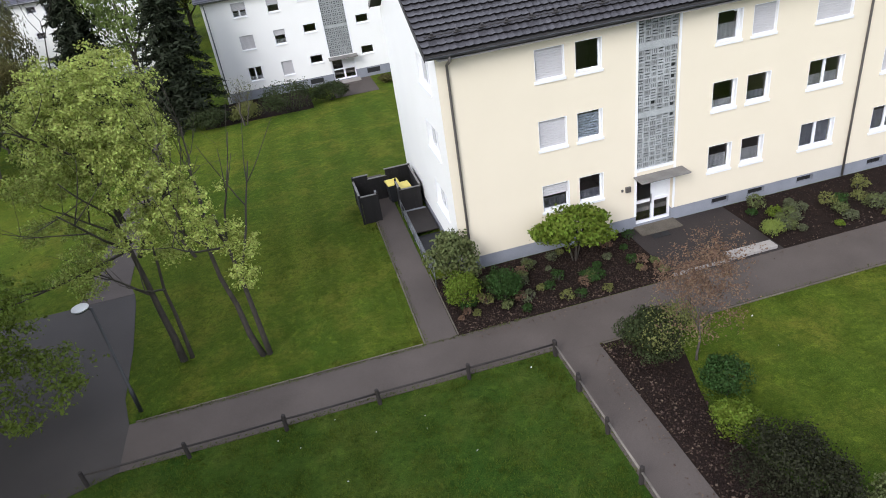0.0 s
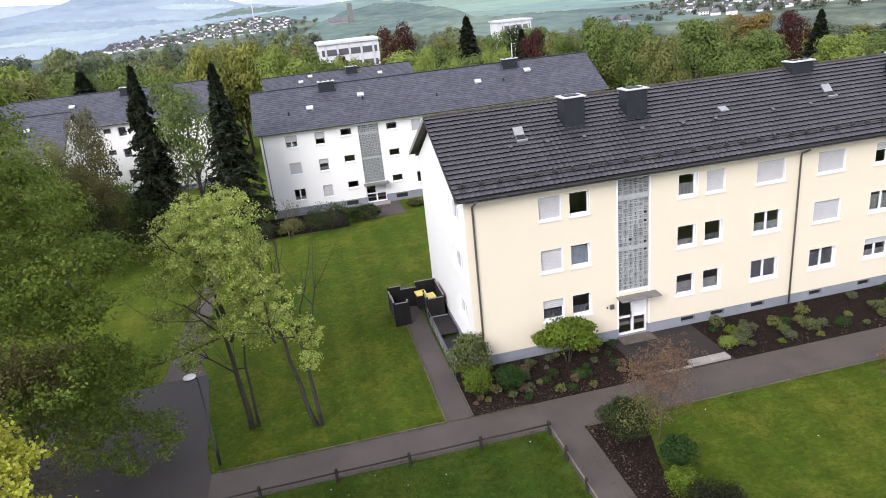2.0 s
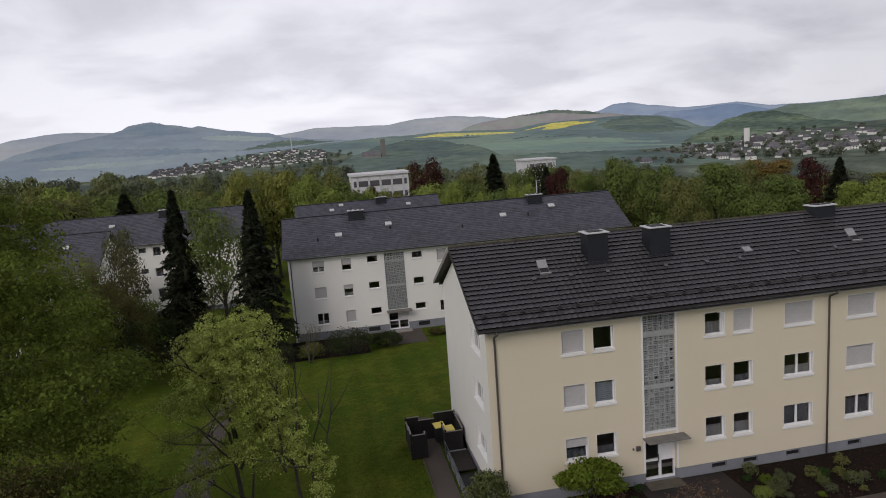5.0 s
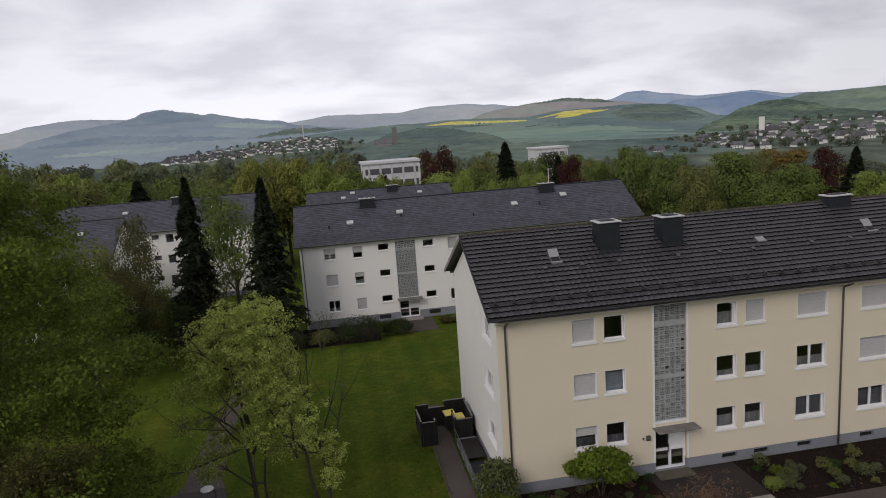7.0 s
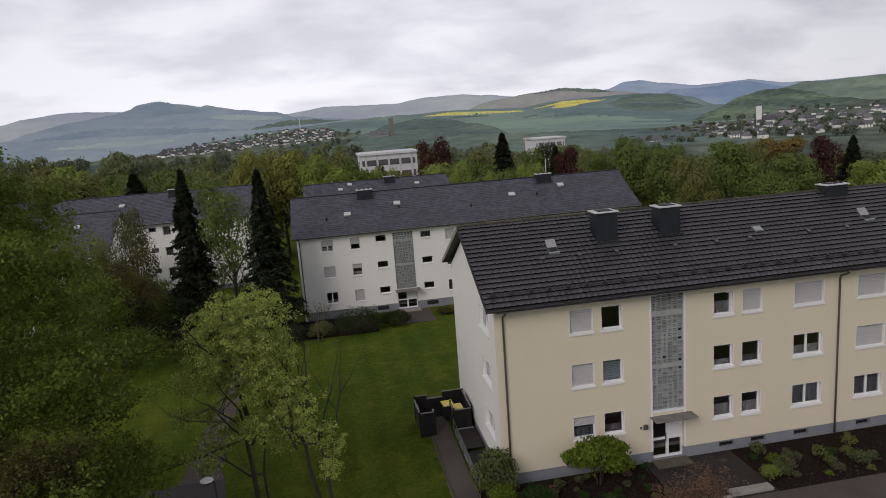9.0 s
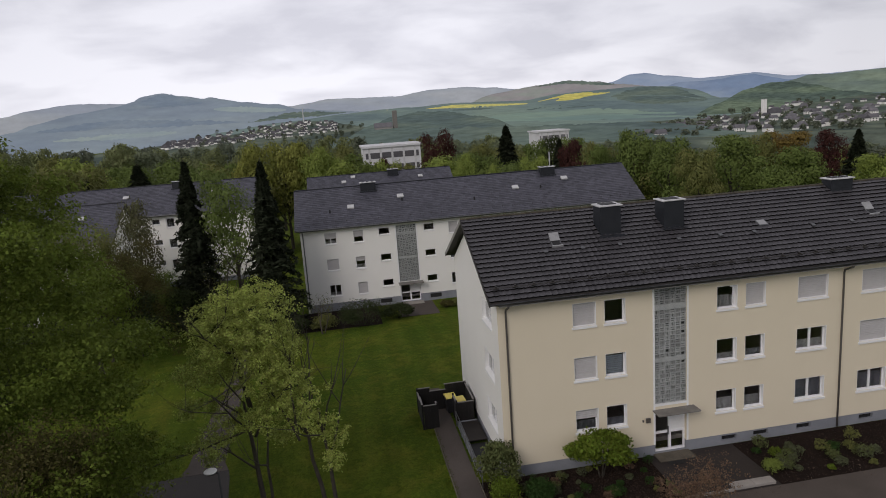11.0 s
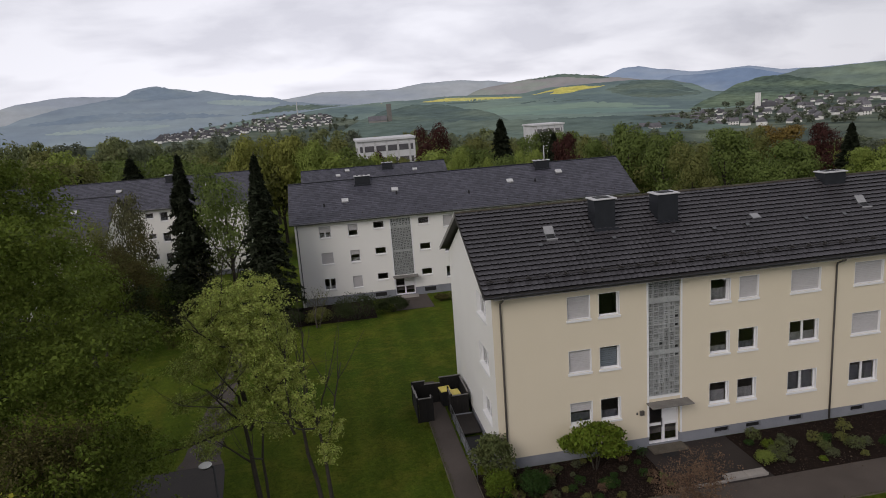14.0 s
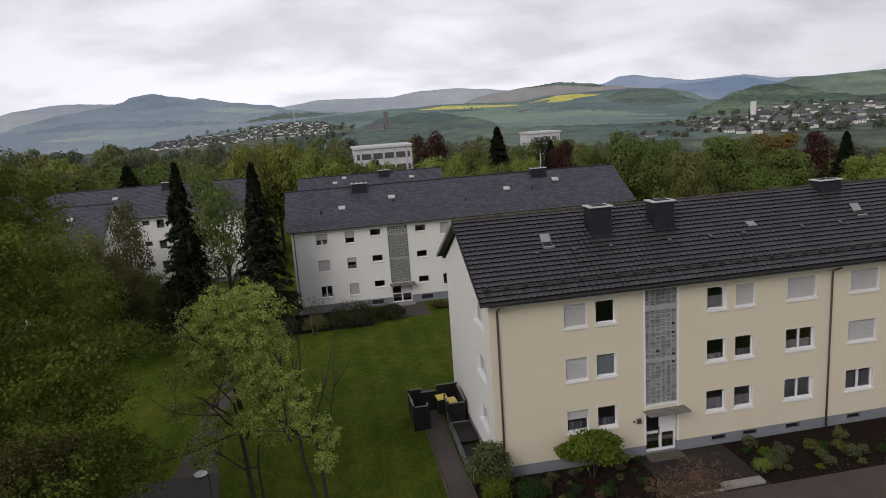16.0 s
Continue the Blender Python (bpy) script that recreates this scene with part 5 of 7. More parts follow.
def far_houses():
    bm = bmesh.new()
    box(bm, -5, 5, -4, 4, 0, 5.5)
    wall = bpy.data.meshes.new("wall"); bm.to_mesh(wall); bm.free(); wall.materials.append(M["white"])
    bm = bmesh.new()
    v = [bm.verts.new(p) for p in ((-5.4, -4.5, 5.3), (5.4, -4.5, 5.3), (5.4, 4.5, 5.3), (-5.4, 4.5, 5.3), (-5.4, 0, 9.6), (5.4, 0, 9.6))]
    for f in ((0, 1, 5, 4), (2, 3, 4, 5), (3, 0, 4), (1, 2, 5), (3, 2, 1, 0)):
        bm.faces.new([v[i] for i in f])
    roof = bpy.data.meshes.new("roof"); bm.to_mesh(roof); bm.free(); roof.materials.append(M["far_roof"])
    bm = bmesh.new()
    v = [bm.verts.new(p) for s in (-5.02, 5.02) for p in ((s, -4, 5.5), (s, 4, 5.5), (s, 0, 9.2))]
    bm.faces.new(v[:3]); bm.faces.new(v[3:][::-1])
    gable = bpy.data.meshes.new("gable"); bm.to_mesh(gable); bm.free(); gable.materials.append(M["white"])
    bm = bmesh.new()
    for x in (-3, 0, 3):
        for z in (1.2, 3.6):
            box(bm, x - 0.6, x + 0.6, -4.05, -3.99, z, z + 1.2)
    win = bpy.data.meshes.new("window"); bm.to_mesh(win); bm.free(); win.materials.append(M["black"])
    rnd = random.Random(21)
    spots = []
    for k in range(240):
        az = rnd.uniform(-13.2, 0.5)
        e = -1.35 + 1.15 * rnd.random() * (0.35 + 0.65 * math.exp(-((az + 4) / 5.5) ** 2)) + 0.03 * (az + 13)
        spots.append((az, e, LEFT, rnd.uniform(0.42, 0.8)))
    for k in range(230):
        az = rnd.uniform(25.5, 50)
        e = -3.2 + 2.0 * rnd.random() * min(1, (az - 22) / 14)
        spots.append((az, e, RIGHT, rnd.uniform(0.38, 0.7)))
    far_v, far_f, far_m = [], [], []
    for az, e, span, s in spots:
        x, y, z = slope_point(az, e, span)
        turn = radians(rnd.choice((90, 90, 65, -20, 70, 0)) + rnd.uniform(-12, 12))
        if span is LEFT:
            m = Matrix.Translation((x, y, z - 1.0)) @ Matrix.Rotation(turn, 4, "Z") @ Matrix.Scale(s, 4)
            for slot, me in enumerate((wall, roof, gable, win)):
                o = len(far_v)
                far_v += [m @ v.co for v in me.vertices]
                far_f += [tuple(k + o for k in p.vertices) for p in me.polygons]
                far_m += [(0, 1, 0, 2)[slot]] * len(me.polygons)
            continue
        h = thing("house", "small white house with a dark roof in the distant town", "house", (x, y, z - 1.0), "houses of the distant town")
        h.rotation_euler = (0, 0, turn)
        h.scale = (s, s, s)
        for nm, me in (("wall", wall), ("roof", roof), ("gable", gable), ("window", win)):
            new(nm, me).parent = h
    far_town = mesh_object("far_town", far_v, far_f, "white")
    far_town.data.materials.append(M["far_roof"]); far_town.data.materials.append(M["black"])
    far_town.data.polygons.foreach_set("material_index", far_m)
    tagged(far_town, "tiny white houses of a town across the valley", "town", kind="stuff")
    # white church with its tower on the town slope
    x, y, z = slope_point(34.6, -2.1, RIGHT)
    c = thing("church", "white church with a tall plain tower", "church", (x, y, z - 2))
    box_part("tower", (-1.9, 1.9, -1.9, 1.9, 0, 19), "white", c, 0.2)
    box_part("tower_cap", (-2.0, 2.0, -2.0, 2.0, 19, 19.4), "light_metal", c)
    box_part("nave", (3, 17, -5, 5, 0, 5.5), "white", c)
    bm = bmesh.new()
    v = [bm.verts.new(p) for p in ((2.6, -5.4, 5.5), (17.4, -5.4, 5.5), (17.4, 5.4, 5.5), (2.6, 5.4, 5.5), (2.6, 0, 10), (17.4, 0, 10))]
    for f in ((0, 1, 5, 4), (2, 3, 4, 5), (3, 0, 4), (1, 2, 5), (3, 2, 1, 0)):
        bm.faces.new([v[i] for i in f])
    part("roof", bm, "far_roof", c)
    # older grey church among the trees
    x, y, z = slope_point(5.4, -0.95, (-2.2, 0.4, 700, 1150))
    c = thing("church", "old brown stone church with a square tower", "church", (x, y, z - 10))
    box_part("tower", (-3, 3, -3, 3, 0, 33), "canopy", c, 0.3)
    box_part("nave", (-28, -4, -5, 5, 0, 12), "soffit", c)
    bm = bmesh.new()
    v = [bm.verts.new(p) for p in ((-28.5, -5.5, 12), (-4, -5.5, 12), (-4, 5.5, 12), (-28.5, 5.5, 12), (-28.5, 0, 18), (-4, 0, 18))]
    for f in ((0, 1, 5, 4), (2, 3, 4, 5), (3, 0, 4), (1, 2, 5), (3, 2, 1, 0)):
        bm.faces.new([v[i] for i in f])
    part("roof", bm, "far_roof", c)
    x, y, z = slope_point(-2.1, 0.05, LEFT)
    c = thing("mast", "thin pale transmission mast", "mast", (x, y, z))
    vv, ff = tube([(0, 0, -8), (0, 0, 26)], [1.1, 0.8], 6)
    under(mesh_object("pole", vv, ff, "light_metal"), c)
    # flat-roofed school-like blocks among the trees
    for az, dist, z, w, h, storeys in ((4.9, 165, -6, 14, 16.8, 4), (18.6, 240, -8, 11, 16.8, 2)):
        x, y = CX + dist * math.sin(radians(az)), CY + dist * math.cos(radians(az))
        c = thing("office_block", "pale flat-roofed block with dark window bands among trees", "building", (x, y, z))
        box_part("wall", (-w / 2, w / 2, 0, 12, -8, h), "block_pale", c)
        box_part("roof", (-w / 2 - 0.4, w / 2 + 0.4, -0.4, 12.4, h, h + 0.5), "block_pale", c)
        for k in range(5):
            box_part("pillar", (-w / 2 + w * (k + 0.5) / 5 - 0.25, -w / 2 + w * (k + 0.5) / 5 + 0.25, -0.14, 0.05, -8, h), "light_metal", c)
        for k in range(storeys):
            box_part("window_band", (-w / 2 + 0.5, w / 2 - 0.5, -0.08, 0.05, h - 3.0 * k - 2.6, h - 3.0 * k - 1.2), "far_roof", c)


far_houses()


# ---- trees ----


def unit(v):
    return v / np.maximum(np.linalg.norm(v, axis=1, keepdims=True), 1e-9)


def leaf_mesh(name, centres, outward, size, mat, rng, aspect=0.6, bias=0.6):
    """One mesh of many small folded leaves at centres, turned roughly outward."""
    n = len(centres)
    nrm = unit(bias * outward + rng.normal(size=(n, 3)) * 0.6)
    tang = unit(np.cross(nrm, rng.normal(size=(n, 3))))
    bit = np.cross(nrm, tang)
    s = size * rng.uniform(0.6, 1.35, (n, 1))
    a, b = tang * s * 0.5, bit * s * 0.5 * aspect
    fold = nrm * s * 0.12
    v = np.stack([centres - a, centres - b * 1.0 + fold, centres + a, centres + b + fold], 1).reshape(-1, 3)
    f = np.arange(4 * n).reshape(n, 4)
    me = bpy.data.meshes.new(name)
    me.vertices.add(len(v)); me.vertices.foreach_set("co", v.astype(np.float32).ravel())
    me.loops.add(f.size); me.loops.foreach_set("vertex_index", f.astype(np.int32).ravel())
    me.polygons.add(n); me.polygons.foreach_set("loop_start", np.arange(0, f.size, 4, dtype=np.int32))
    me.update(calc_edges=True)
    me.materials.append(M[mat])
    return me


def lobes_cloud(rng, lobes, n, shell=0.55):
    """Points in and round a set of ellipsoid lobes (centre, radii), denser towards their skins."""
    c = np.array([l[0] for l in lobes], float)
    r = np.array([l[1] for l in lobes], float)
    w = (r.prod(1)) ** (2 / 3)
    k = rng.choice(len(lobes), n, p=w / w.sum())
    d = unit(rng.normal(size=(n, 3)))
    d[:, 2] = np.where((d[:, 2] < -0.3) & (rng.random(n) < 0.5), -d[:, 2], d[:, 2])
    rad = shell + (1.08 - shell) * rng.random(n) ** 0.7
    ripple = 1 + 0.16 * np.sin(d[:, 0] * 7 + k) * np.cos(d[:, 1] * 6 + 2 * k) + 0.1 * np.sin(d[:, 2] * 11 + k)
    return c[k] + d * r[k] * (rad * ripple)[:, None], d


PROTO = {}


def crown_shape(shape, mat, n, size):
    key = (shape, mat, n, size)
    if key in PROTO:
        return PROTO[key]
    rng = np.random.default_rng(100 + shape)
    lobes = [((0, 0, 6.2), (2.6, 2.6, 3.2))]
    for k in range(13):
        a = rng.uniform(0, 2 * math.pi)
        h = rng.uniform(3.2, 9.0)
        q = 2.6 * math.sqrt(max(0.1, 1 - ((h - 5.6) / 4.6) ** 2)) * rng.uniform(0.7, 1.15)
        r = rng.uniform(0.9, 1.6)
        lobes.append(((q * math.cos(a), q * math.sin(a), h), (r, r, r * rng.uniform(0.7, 1.0))))
    p, d = lobes_cloud(rng, lobes, n)
    crown = leaf_mesh("crown", p, d, size, mat, rng, 0.75, 2.4)
    limbs = [tube([(0, 0, -0.6), (0.05, 0.03, 2.2), (0.1, -0.05, 6.5)], [0.24, 0.19, 0.06], 7)]
    for k in range(7):
        a = k * 2.4
        z = 2.0 + 0.5 * k
        limbs.append(tube([(0.05, 0, z), (0.9 * math.cos(a), 0.9 * math.sin(a), z + 1.0), (1.9 * math.cos(a), 1.9 * math.sin(a), z + 2.2)], [0.1, 0.07, 0.03], 5))
    vv, ff = merge(limbs)
    trunk = bpy.data.meshes.new("trunk"); trunk.from_pydata([tuple(v) for v in vv], [], ff); trunk.materials.append(M["bark"])
    PROTO[key] = (trunk, crown)
    return PROTO[key]


def broadleaf(x, y, height, width, mat, label, shape=0, n=3200, size=0.42, z=None, group="", lean=0.0):
    t = thing("tree", label, "tree", (x, y, ground_z(x, y) if z is None else z), group)
    t.scale = (width / 7.0, width / 7.0, height / 10.2)
    t.rotation_euler = (0, lean, (x * 1.7 + y * 0.9) % 6.28)
    trunk, crown = crown_shape(shape, mat, n, size)
    new("trunk", trunk).parent = t
    new("crown", crown).parent = t
    return t


def spruce_mesh(seed, mat, n=18000):
    key = ("spruce", seed, mat)
    if key in PROTO:
        return PROTO[key]
    rng = np.random.default_rng(seed)
    levels = 46
    pts, out = [], []
    for k in range(levels):
        h = 0.07 + 0.93 * (k + rng.uniform(-0.3, 0.3)) / levels
        reach = 0.17 * (1 - h) ** 0.82 + 0.004
        for b in range(9):
            a = rng.uniform(0, 2 * math.pi)
            r = reach * rng.uniform(0.55, 1.15)
            m = int(n / levels / 9) + 2
            s = rng.random(m) ** 0.6
            droop = 0.045 * s ** 1.5 * rng.uniform(0.5, 1.6)
            side = rng.normal(size=m) * 0.02 * (0.5 + s) * (1.05 - h)
            px = r * s * math.cos(a) - side * math.sin(a)
            py = r * s * math.sin(a) + side * math.cos(a)
            pz = h - droop + rng.normal(size=m) * 0.004 - 0.015
            pts.append(np.stack([px, py, pz], 1))
            out.append(np.tile([[math.cos(a) * 0.4, math.sin(a) * 0.4, 0.7]], (m, 1)))
    p, d = np.concatenate(pts), np.concatenate(out)
    crown = leaf_mesh("crown", p, d, 0.03, mat, rng, 0.28, 1.0)
    vv, ff = tube([(0, 0, -0.05), (0, 0, 0.5), (0, 0, 0.99)], [0.016, 0.011, 0.002], 7)
    trunk = bpy.data.meshes.new("trunk"); trunk.from_pydata([tuple(v) for v in vv], [], ff); trunk.materials.append(M["bark"])
    PROTO[key] = (trunk, crown)
    return PROTO[key]


def spruce(x, y, height, width, label, seed=1, mat="needle", group="", n=18000):
    t = thing("conifer", label, "conifer", (x, y, ground_z(x, y)), group)
    t.scale = (height * width, height * width, height)
    t.rotation_euler = (0, 0, x)
    trunk, crown = spruce_mesh(seed, mat, n)
    new("trunk", trunk).parent = t
    new("crown", crown).parent = t
    return t


def grow(rng, start, heading, length, radius, depth, tubes, tips, wander=0.22, up=0.12, kids=(3, 4), spread=0.75, shrink=0.62, steps=5):
    """A limb that wanders upward and forks; collects tubes and the places where leaves sit."""
    p, d = np.array(start, float), np.array(heading, float)
    d /= np.linalg.norm(d)
    pts, rad = [p.copy()], [radius]
    for k in range(steps):
        d = d + rng.normal(size=3) * wander + np.array([0, 0, up])
        d /= np.linalg.norm(d)
        p = p + d * length / steps
        pts.append(p.copy()); rad.append(radius * (1 - 0.6 * (k + 1) / steps))
        if depth <= 1:
            tips.append((p.copy(), d.copy()))
    tubes.append(tube([tuple(q) for q in pts], rad, 7 if depth > 2 else 5 if depth > 1 else 4))
    if depth <= 0:
        return
    for k in range(int(rng.integers(kids[0], kids[1] + 1))):
        i = int(rng.integers(max(1, steps - 2), steps + 1))
        h = d * 0.8 + rng.normal(size=3) * spread
        h[2] += 0.15
        grow(rng, pts[i], h, length * shrink * rng.uniform(0.8, 1.2), rad[i] * 0.72, depth - 1, tubes, tips, wander, up, kids, spread, shrink, steps)


def branch_tree(name, label, at, stems, leafmat, per_tip, cluster, size, bark, seed, depth=3, keep=1.0, spread=0.75, up=0.12, extra=None, shrink=0.62, kids=(3, 4)):
    rng = np.random.default_rng(seed)
    tubes, tips = [], []
    for start, heading, length, radius, dep in stems:
        grow(rng, start, heading, length, radius, dep, tubes, tips, spread=spread, up=up, shrink=shrink, kids=kids)
    t = thing(name, label, "tree", at)
    vv, ff = merge(tubes)
    under(mesh_object("trunk", vv, ff, bark, True), t)
    tips = [q for q in tips if rng.random() < keep]
    if extra:
        tips = [q for q in tips if extra(q[0], rng)]
    c = np.repeat(np.array([q[0] for q in tips]), per_tip, 0)
    c = c + rng.normal(size=c.shape) * cluster
    d = unit(rng.normal(size=c.shape) * 0.7 + np.array([0, 0, 0.8]))
    crown = new("crown", leaf_mesh("crown", c, d, size, leafmat, rng, 0.55, 0.8))
    crown.parent = t
    return t


def clumpy_tree(label, at, stems, lobes, clumps, per, spread_, size, mat, bark, seed, shell=0.35, aspect=0.55, fork=0.6):
    """Real limbs, and leaves gathered in many small clumps inside the crown's lobes."""
    rng = np.random.default_rng(seed)
    tubes = []
    tips = []
    for start, heading, length, radius, dep, wander, up in stems:
        grow(rng, start, heading, length, radius, dep, tubes, tips, wander, up, (2, 4), fork, 0.6)
    t = thing("tree", label, "tree", at)
    vv, ff = merge(tubes)
    under(mesh_object("trunk", vv, ff, bark, True), t)
    p, d = lobes_cloud(rng, lobes, clumps, shell)
    c = np.repeat(p, per, 0) + rng.normal(size=(clumps * per, 3)) * np.array([1, 1, 0.6]) * spread_ * np.repeat(rng.uniform(0.5, 1.4, (clumps, 1)), per, 0)
    o = unit(np.repeat(d, per, 0) * 0.6 + rng.normal(size=c.shape) * 0.4 + np.array([0, 0, 0.7]))
    new("crown", leaf_mesh("crown", c, o, size, mat, rng, aspect, 0.9)).parent = t
    return t


# young tree with pale spring leaves: round top, hanging tufts below
clumpy_tree("young tree in pale yellow-green spring leaf on the lawn", (-11.8, -1.1, 0),
            [((0, 0, -0.2), (-0.02, 0.0, 1), 6.4, 0.15, 3, 0.05, 0.05), ((0.3, 0.05, -0.2), (0.03, 0.02, 1), 5.6, 0.09, 2, 0.07, 0.08), ((-0.1, 0.0, 3.0), (-0.8, 0.1, 0.9), 2.4, 0.055, 1, 0.12, 0.1),
             ((-0.1, 0.0, 6.0), (-0.1, 0.1, 1), 4.2, 0.11, 3, 0.1, 0.1), ((-0.05, 0.0, 4.6), (0.6, -0.1, 0.9), 3.2, 0.07, 2, 0.14, 0.1), ((-0.1, 0.0, 5.2), (-0.7, -0.2, 0.9), 2.4, 0.06, 1, 0.14, 0.1)],
            [((0.2, 0, 9.7), (2.0, 1.9, 2.0)), ((-0.7, 0.3, 9.2), (1.8, 1.7, 1.6)), ((0.9, -0.2, 8.4), (1.4, 1.5, 1.0)), ((-1.6, 0, 7.8), (1.2, 1.4, 0.7)), ((-2.3, 0.1, 6.2), (1.0, 1.1, 0.35)), ((0.5, 0, 7.1), (1.6, 1.4, 0.5)),
             ((-1.9, -0.2, 4.7), (0.9, 0.8, 0.28)), ((1.3, 0.1, 6.2), (1.1, 0.9, 0.35)), ((0.2, -0.4, 5.6), (1.3, 1.2, 0.25)), ((1.1, 0, 4.6), (0.7, 0.6, 0.2)), ((-1.2, 0.2, 5.6), (1.1, 0.9, 0.25)), ((-1.9, 0, 3.9), (0.5, 0.5, 0.3))],
            980, 48, 0.125, 0.105, "leaf_spring", "bark", 7, 0.5)
clumpy_tree("slender sparse tree with bare crooked stems and few leaves", (-8.78, -2.1, 0),
            [((0, 0, -0.2), (-0.30, 0.0, 1), 6.0, 0.13, 2, 0.14, 0.1), ((0.2, 0, -0.2), (-0.10, 0.03, 1), 6.0, 0.12, 2, 0.07, 0.08), ((-1.1, 0, 4.6), (-0.5, 0.1, 0.9), 3.2, 0.06, 2, 0.2, 0.12), ((-0.4, 0, 6.4), (0.05, 0.05, 1), 2.6, 0.05, 2, 0.16, 0.12), ((-1.2, 0, 5.4), (0.0, 0.05, 1), 3.0, 0.05, 2, 0.16, 0.12)],
            [((-1.6, 0, 7.6), (1.2, 0.9, 0.8)), ((-1.9, 0, 6.2), (1.2, 0.9, 0.7)), ((-0.5, 0, 5.2), (1.0, 0.8, 0.9)), ((0.5, 0, 4.4), (0.5, 0.5, 1.1)), ((-0.6, 0, 6.6), (0.9, 0.7, 0.7)), ((0.2, 0, 3.4), (0.5, 0.5, 0.7))],
            190, 34, 0.11, 0.105, "leaf_spring", "bark", 12, fork=0.36)
# the large green tree at the forecourt: broad tiers of leaf
rb = random.Random(5)
tiers = [((0, 0, 9.0), (3.2, 3.2, 6.0))]
for k in range(88):
    h = 1.6 + 16.8 * (k + rb.random()) / 88
    a = k * 2.4 + rb.uniform(-0.5, 0.5)
    q = 7.2 * math.sqrt(max(0.03, 1 - ((h - 7.0) / 11.6) ** 2)) * rb.uniform(0.62, 1.02)
    s = rb.uniform(0.9, 1.7)
    tiers.append(((q * math.cos(a), q * math.sin(a), h), (s * 1.3, s * 1.3, s * 0.42)))
clumpy_tree("large full green deciduous tree with layered foliage", (-22.6, -4.2, 0), [((0, 0, -0.3), (0.02, 0, 1), 8.5, 0.42, 3, 0.08, 0.08), ((0.1, 0, 4.0), (0.6, -0.2, 0.8), 5.5, 0.2, 3, 0.12, 0.08)], tiers, 5000, 46, 0.25, 0.155, "leaf_green", "bark", 31, 0.6)
# the yellow maple close under the window
tiers = [((0, 0, 7.0), (2.2, 2.2, 3.2))]
for k in range(34):
    h = rb.uniform(4.0, 11.2)
    a = rb.uniform(0, 2 * math.pi)
    q = 3.4 * math.sqrt(max(0.04, 1 - ((h - 6.6) / 5.4) ** 2)) * rb.uniform(0.75, 1.05)
    s = rb.uniform(0.45, 0.9)
    tiers.append(((q * math.cos(a), q * math.sin(a), h), (s, s, s * 0.6)))
clumpy_tree("maple in bright yellow-green spring leaf", (-16.7, -17.2, 0), [((0, 0, -0.3), (0.02, 0, 1), 5.5, 0.25, 3, 0.1, 0.08)], tiers, 1000, 44, 0.15, 0.115, "leaf_maple", "bark", 37, 0.5, 0.8)
# olive-brown half-leafed tree under the big one
branch_tree("tree", "half-leafed olive-brown tree beside the forecourt", (-19.0, -9.5, 0), [((0, 0, -0.2), (0.0, 0.05, 1), 5.0, 0.2, 3), ((0.1, 0, 2.5), (0.35, 0.1, 1), 4.0, 0.1, 3)],
            "leaf_bronze", 26, 0.28, 0.11, "bark", 19, spread=0.8)

# spruces and trees round the white house
spruce(-21.6, 39.0, 17.0, 1.2, "tall dark narrow spruce beside the path", 1)
spruce(-14.0, 34.8, 16.6, 1.2, "tall dark narrow spruce with ragged top", 2)
spruce(-36.2, 77.0, 17.3, 2.1, "dark spruce standing among the houses", 1)
broadleaf(-18.0, 40.0, 15.4, 7.2, "leaf_mid", "tall green tree between two spruces", 1, 8000, 0.19)
broadleaf(-30.0, 33.0, 12.5, 4.8, "leaf_olive", "brownish half-leafed tree behind the path", 2, 900, 0.26)
broadleaf(-27.0, 39.5, 14.3, 5.0, "leaf_brown", "tall brownish olive tree in young leaf", 3, 7000, 0.2)
broadleaf(-25.2, 36.5, 6.6, 4.6, "leaf_mid", "low green tree between the brown tree and the spruce", 1, 4200, 0.26)
broadleaf(-22.6, 35.0, 5.2, 4.6, "leaf_dark", "dark shrubby tree beside the spruce", 2, 3600, 0.26)
broadleaf(-27.0, 24.5, 9.4, 6.5, "leaf_green", "full green tree behind the forecourt", 1, 6500, 0.24)
broadleaf(-38.0, 38.0, 11.0, 6.0, "leaf_mid", "green tree before the white house", 2, 2600, 0.28)
broadleaf(-31.0, 41.5, 8.0, 4.5, "leaf_olive", "half-leafed tree before the white house", 0, 1500, 0.26)
broadleaf(-43.0, 36.0, 12.0, 7.0, "leaf_green", "full green tree before the white house", 1, 3000, 0.3)
broadleaf(-33.0, 28.0, 9.5, 5.0, "leaf_mid", "young green tree behind the path", 0, 1800, 0.28)
broadleaf(-25.5, 30.0, 6.0, 5.0, "leaf_dark", "dark shrubby tree at the path", 1, 1800, 0.3)
for x, y, dz, seed, lab in ((-29.0, 35.5, 0, 3, "bare slender birch with fine twigs"), (-31.5, 30.0, 0, 4, "bare slender tree with fine twigs"), (-9.8, 30.5, 0, 5, "small bare shrub tree before the white house"), (-19.5, 37.0, 0, 6, "thin bare tree between spruces")):
    small = lab.startswith("small")
    branch_tree("tree", lab, (x, y, ground_z(x, y)), [((0, 0, -0.2), (0.03, 0, 1), 2.2 if small else 5.5, 0.09, 3), ((0.15, 0, -0.2), (-0.2, 0.1, 1), 2.0 if small else 4.5, 0.06, 3)],
                "leaf_olive", 1, 0.15, 0.12, "twig", seed, keep=0.4, spread=0.55)

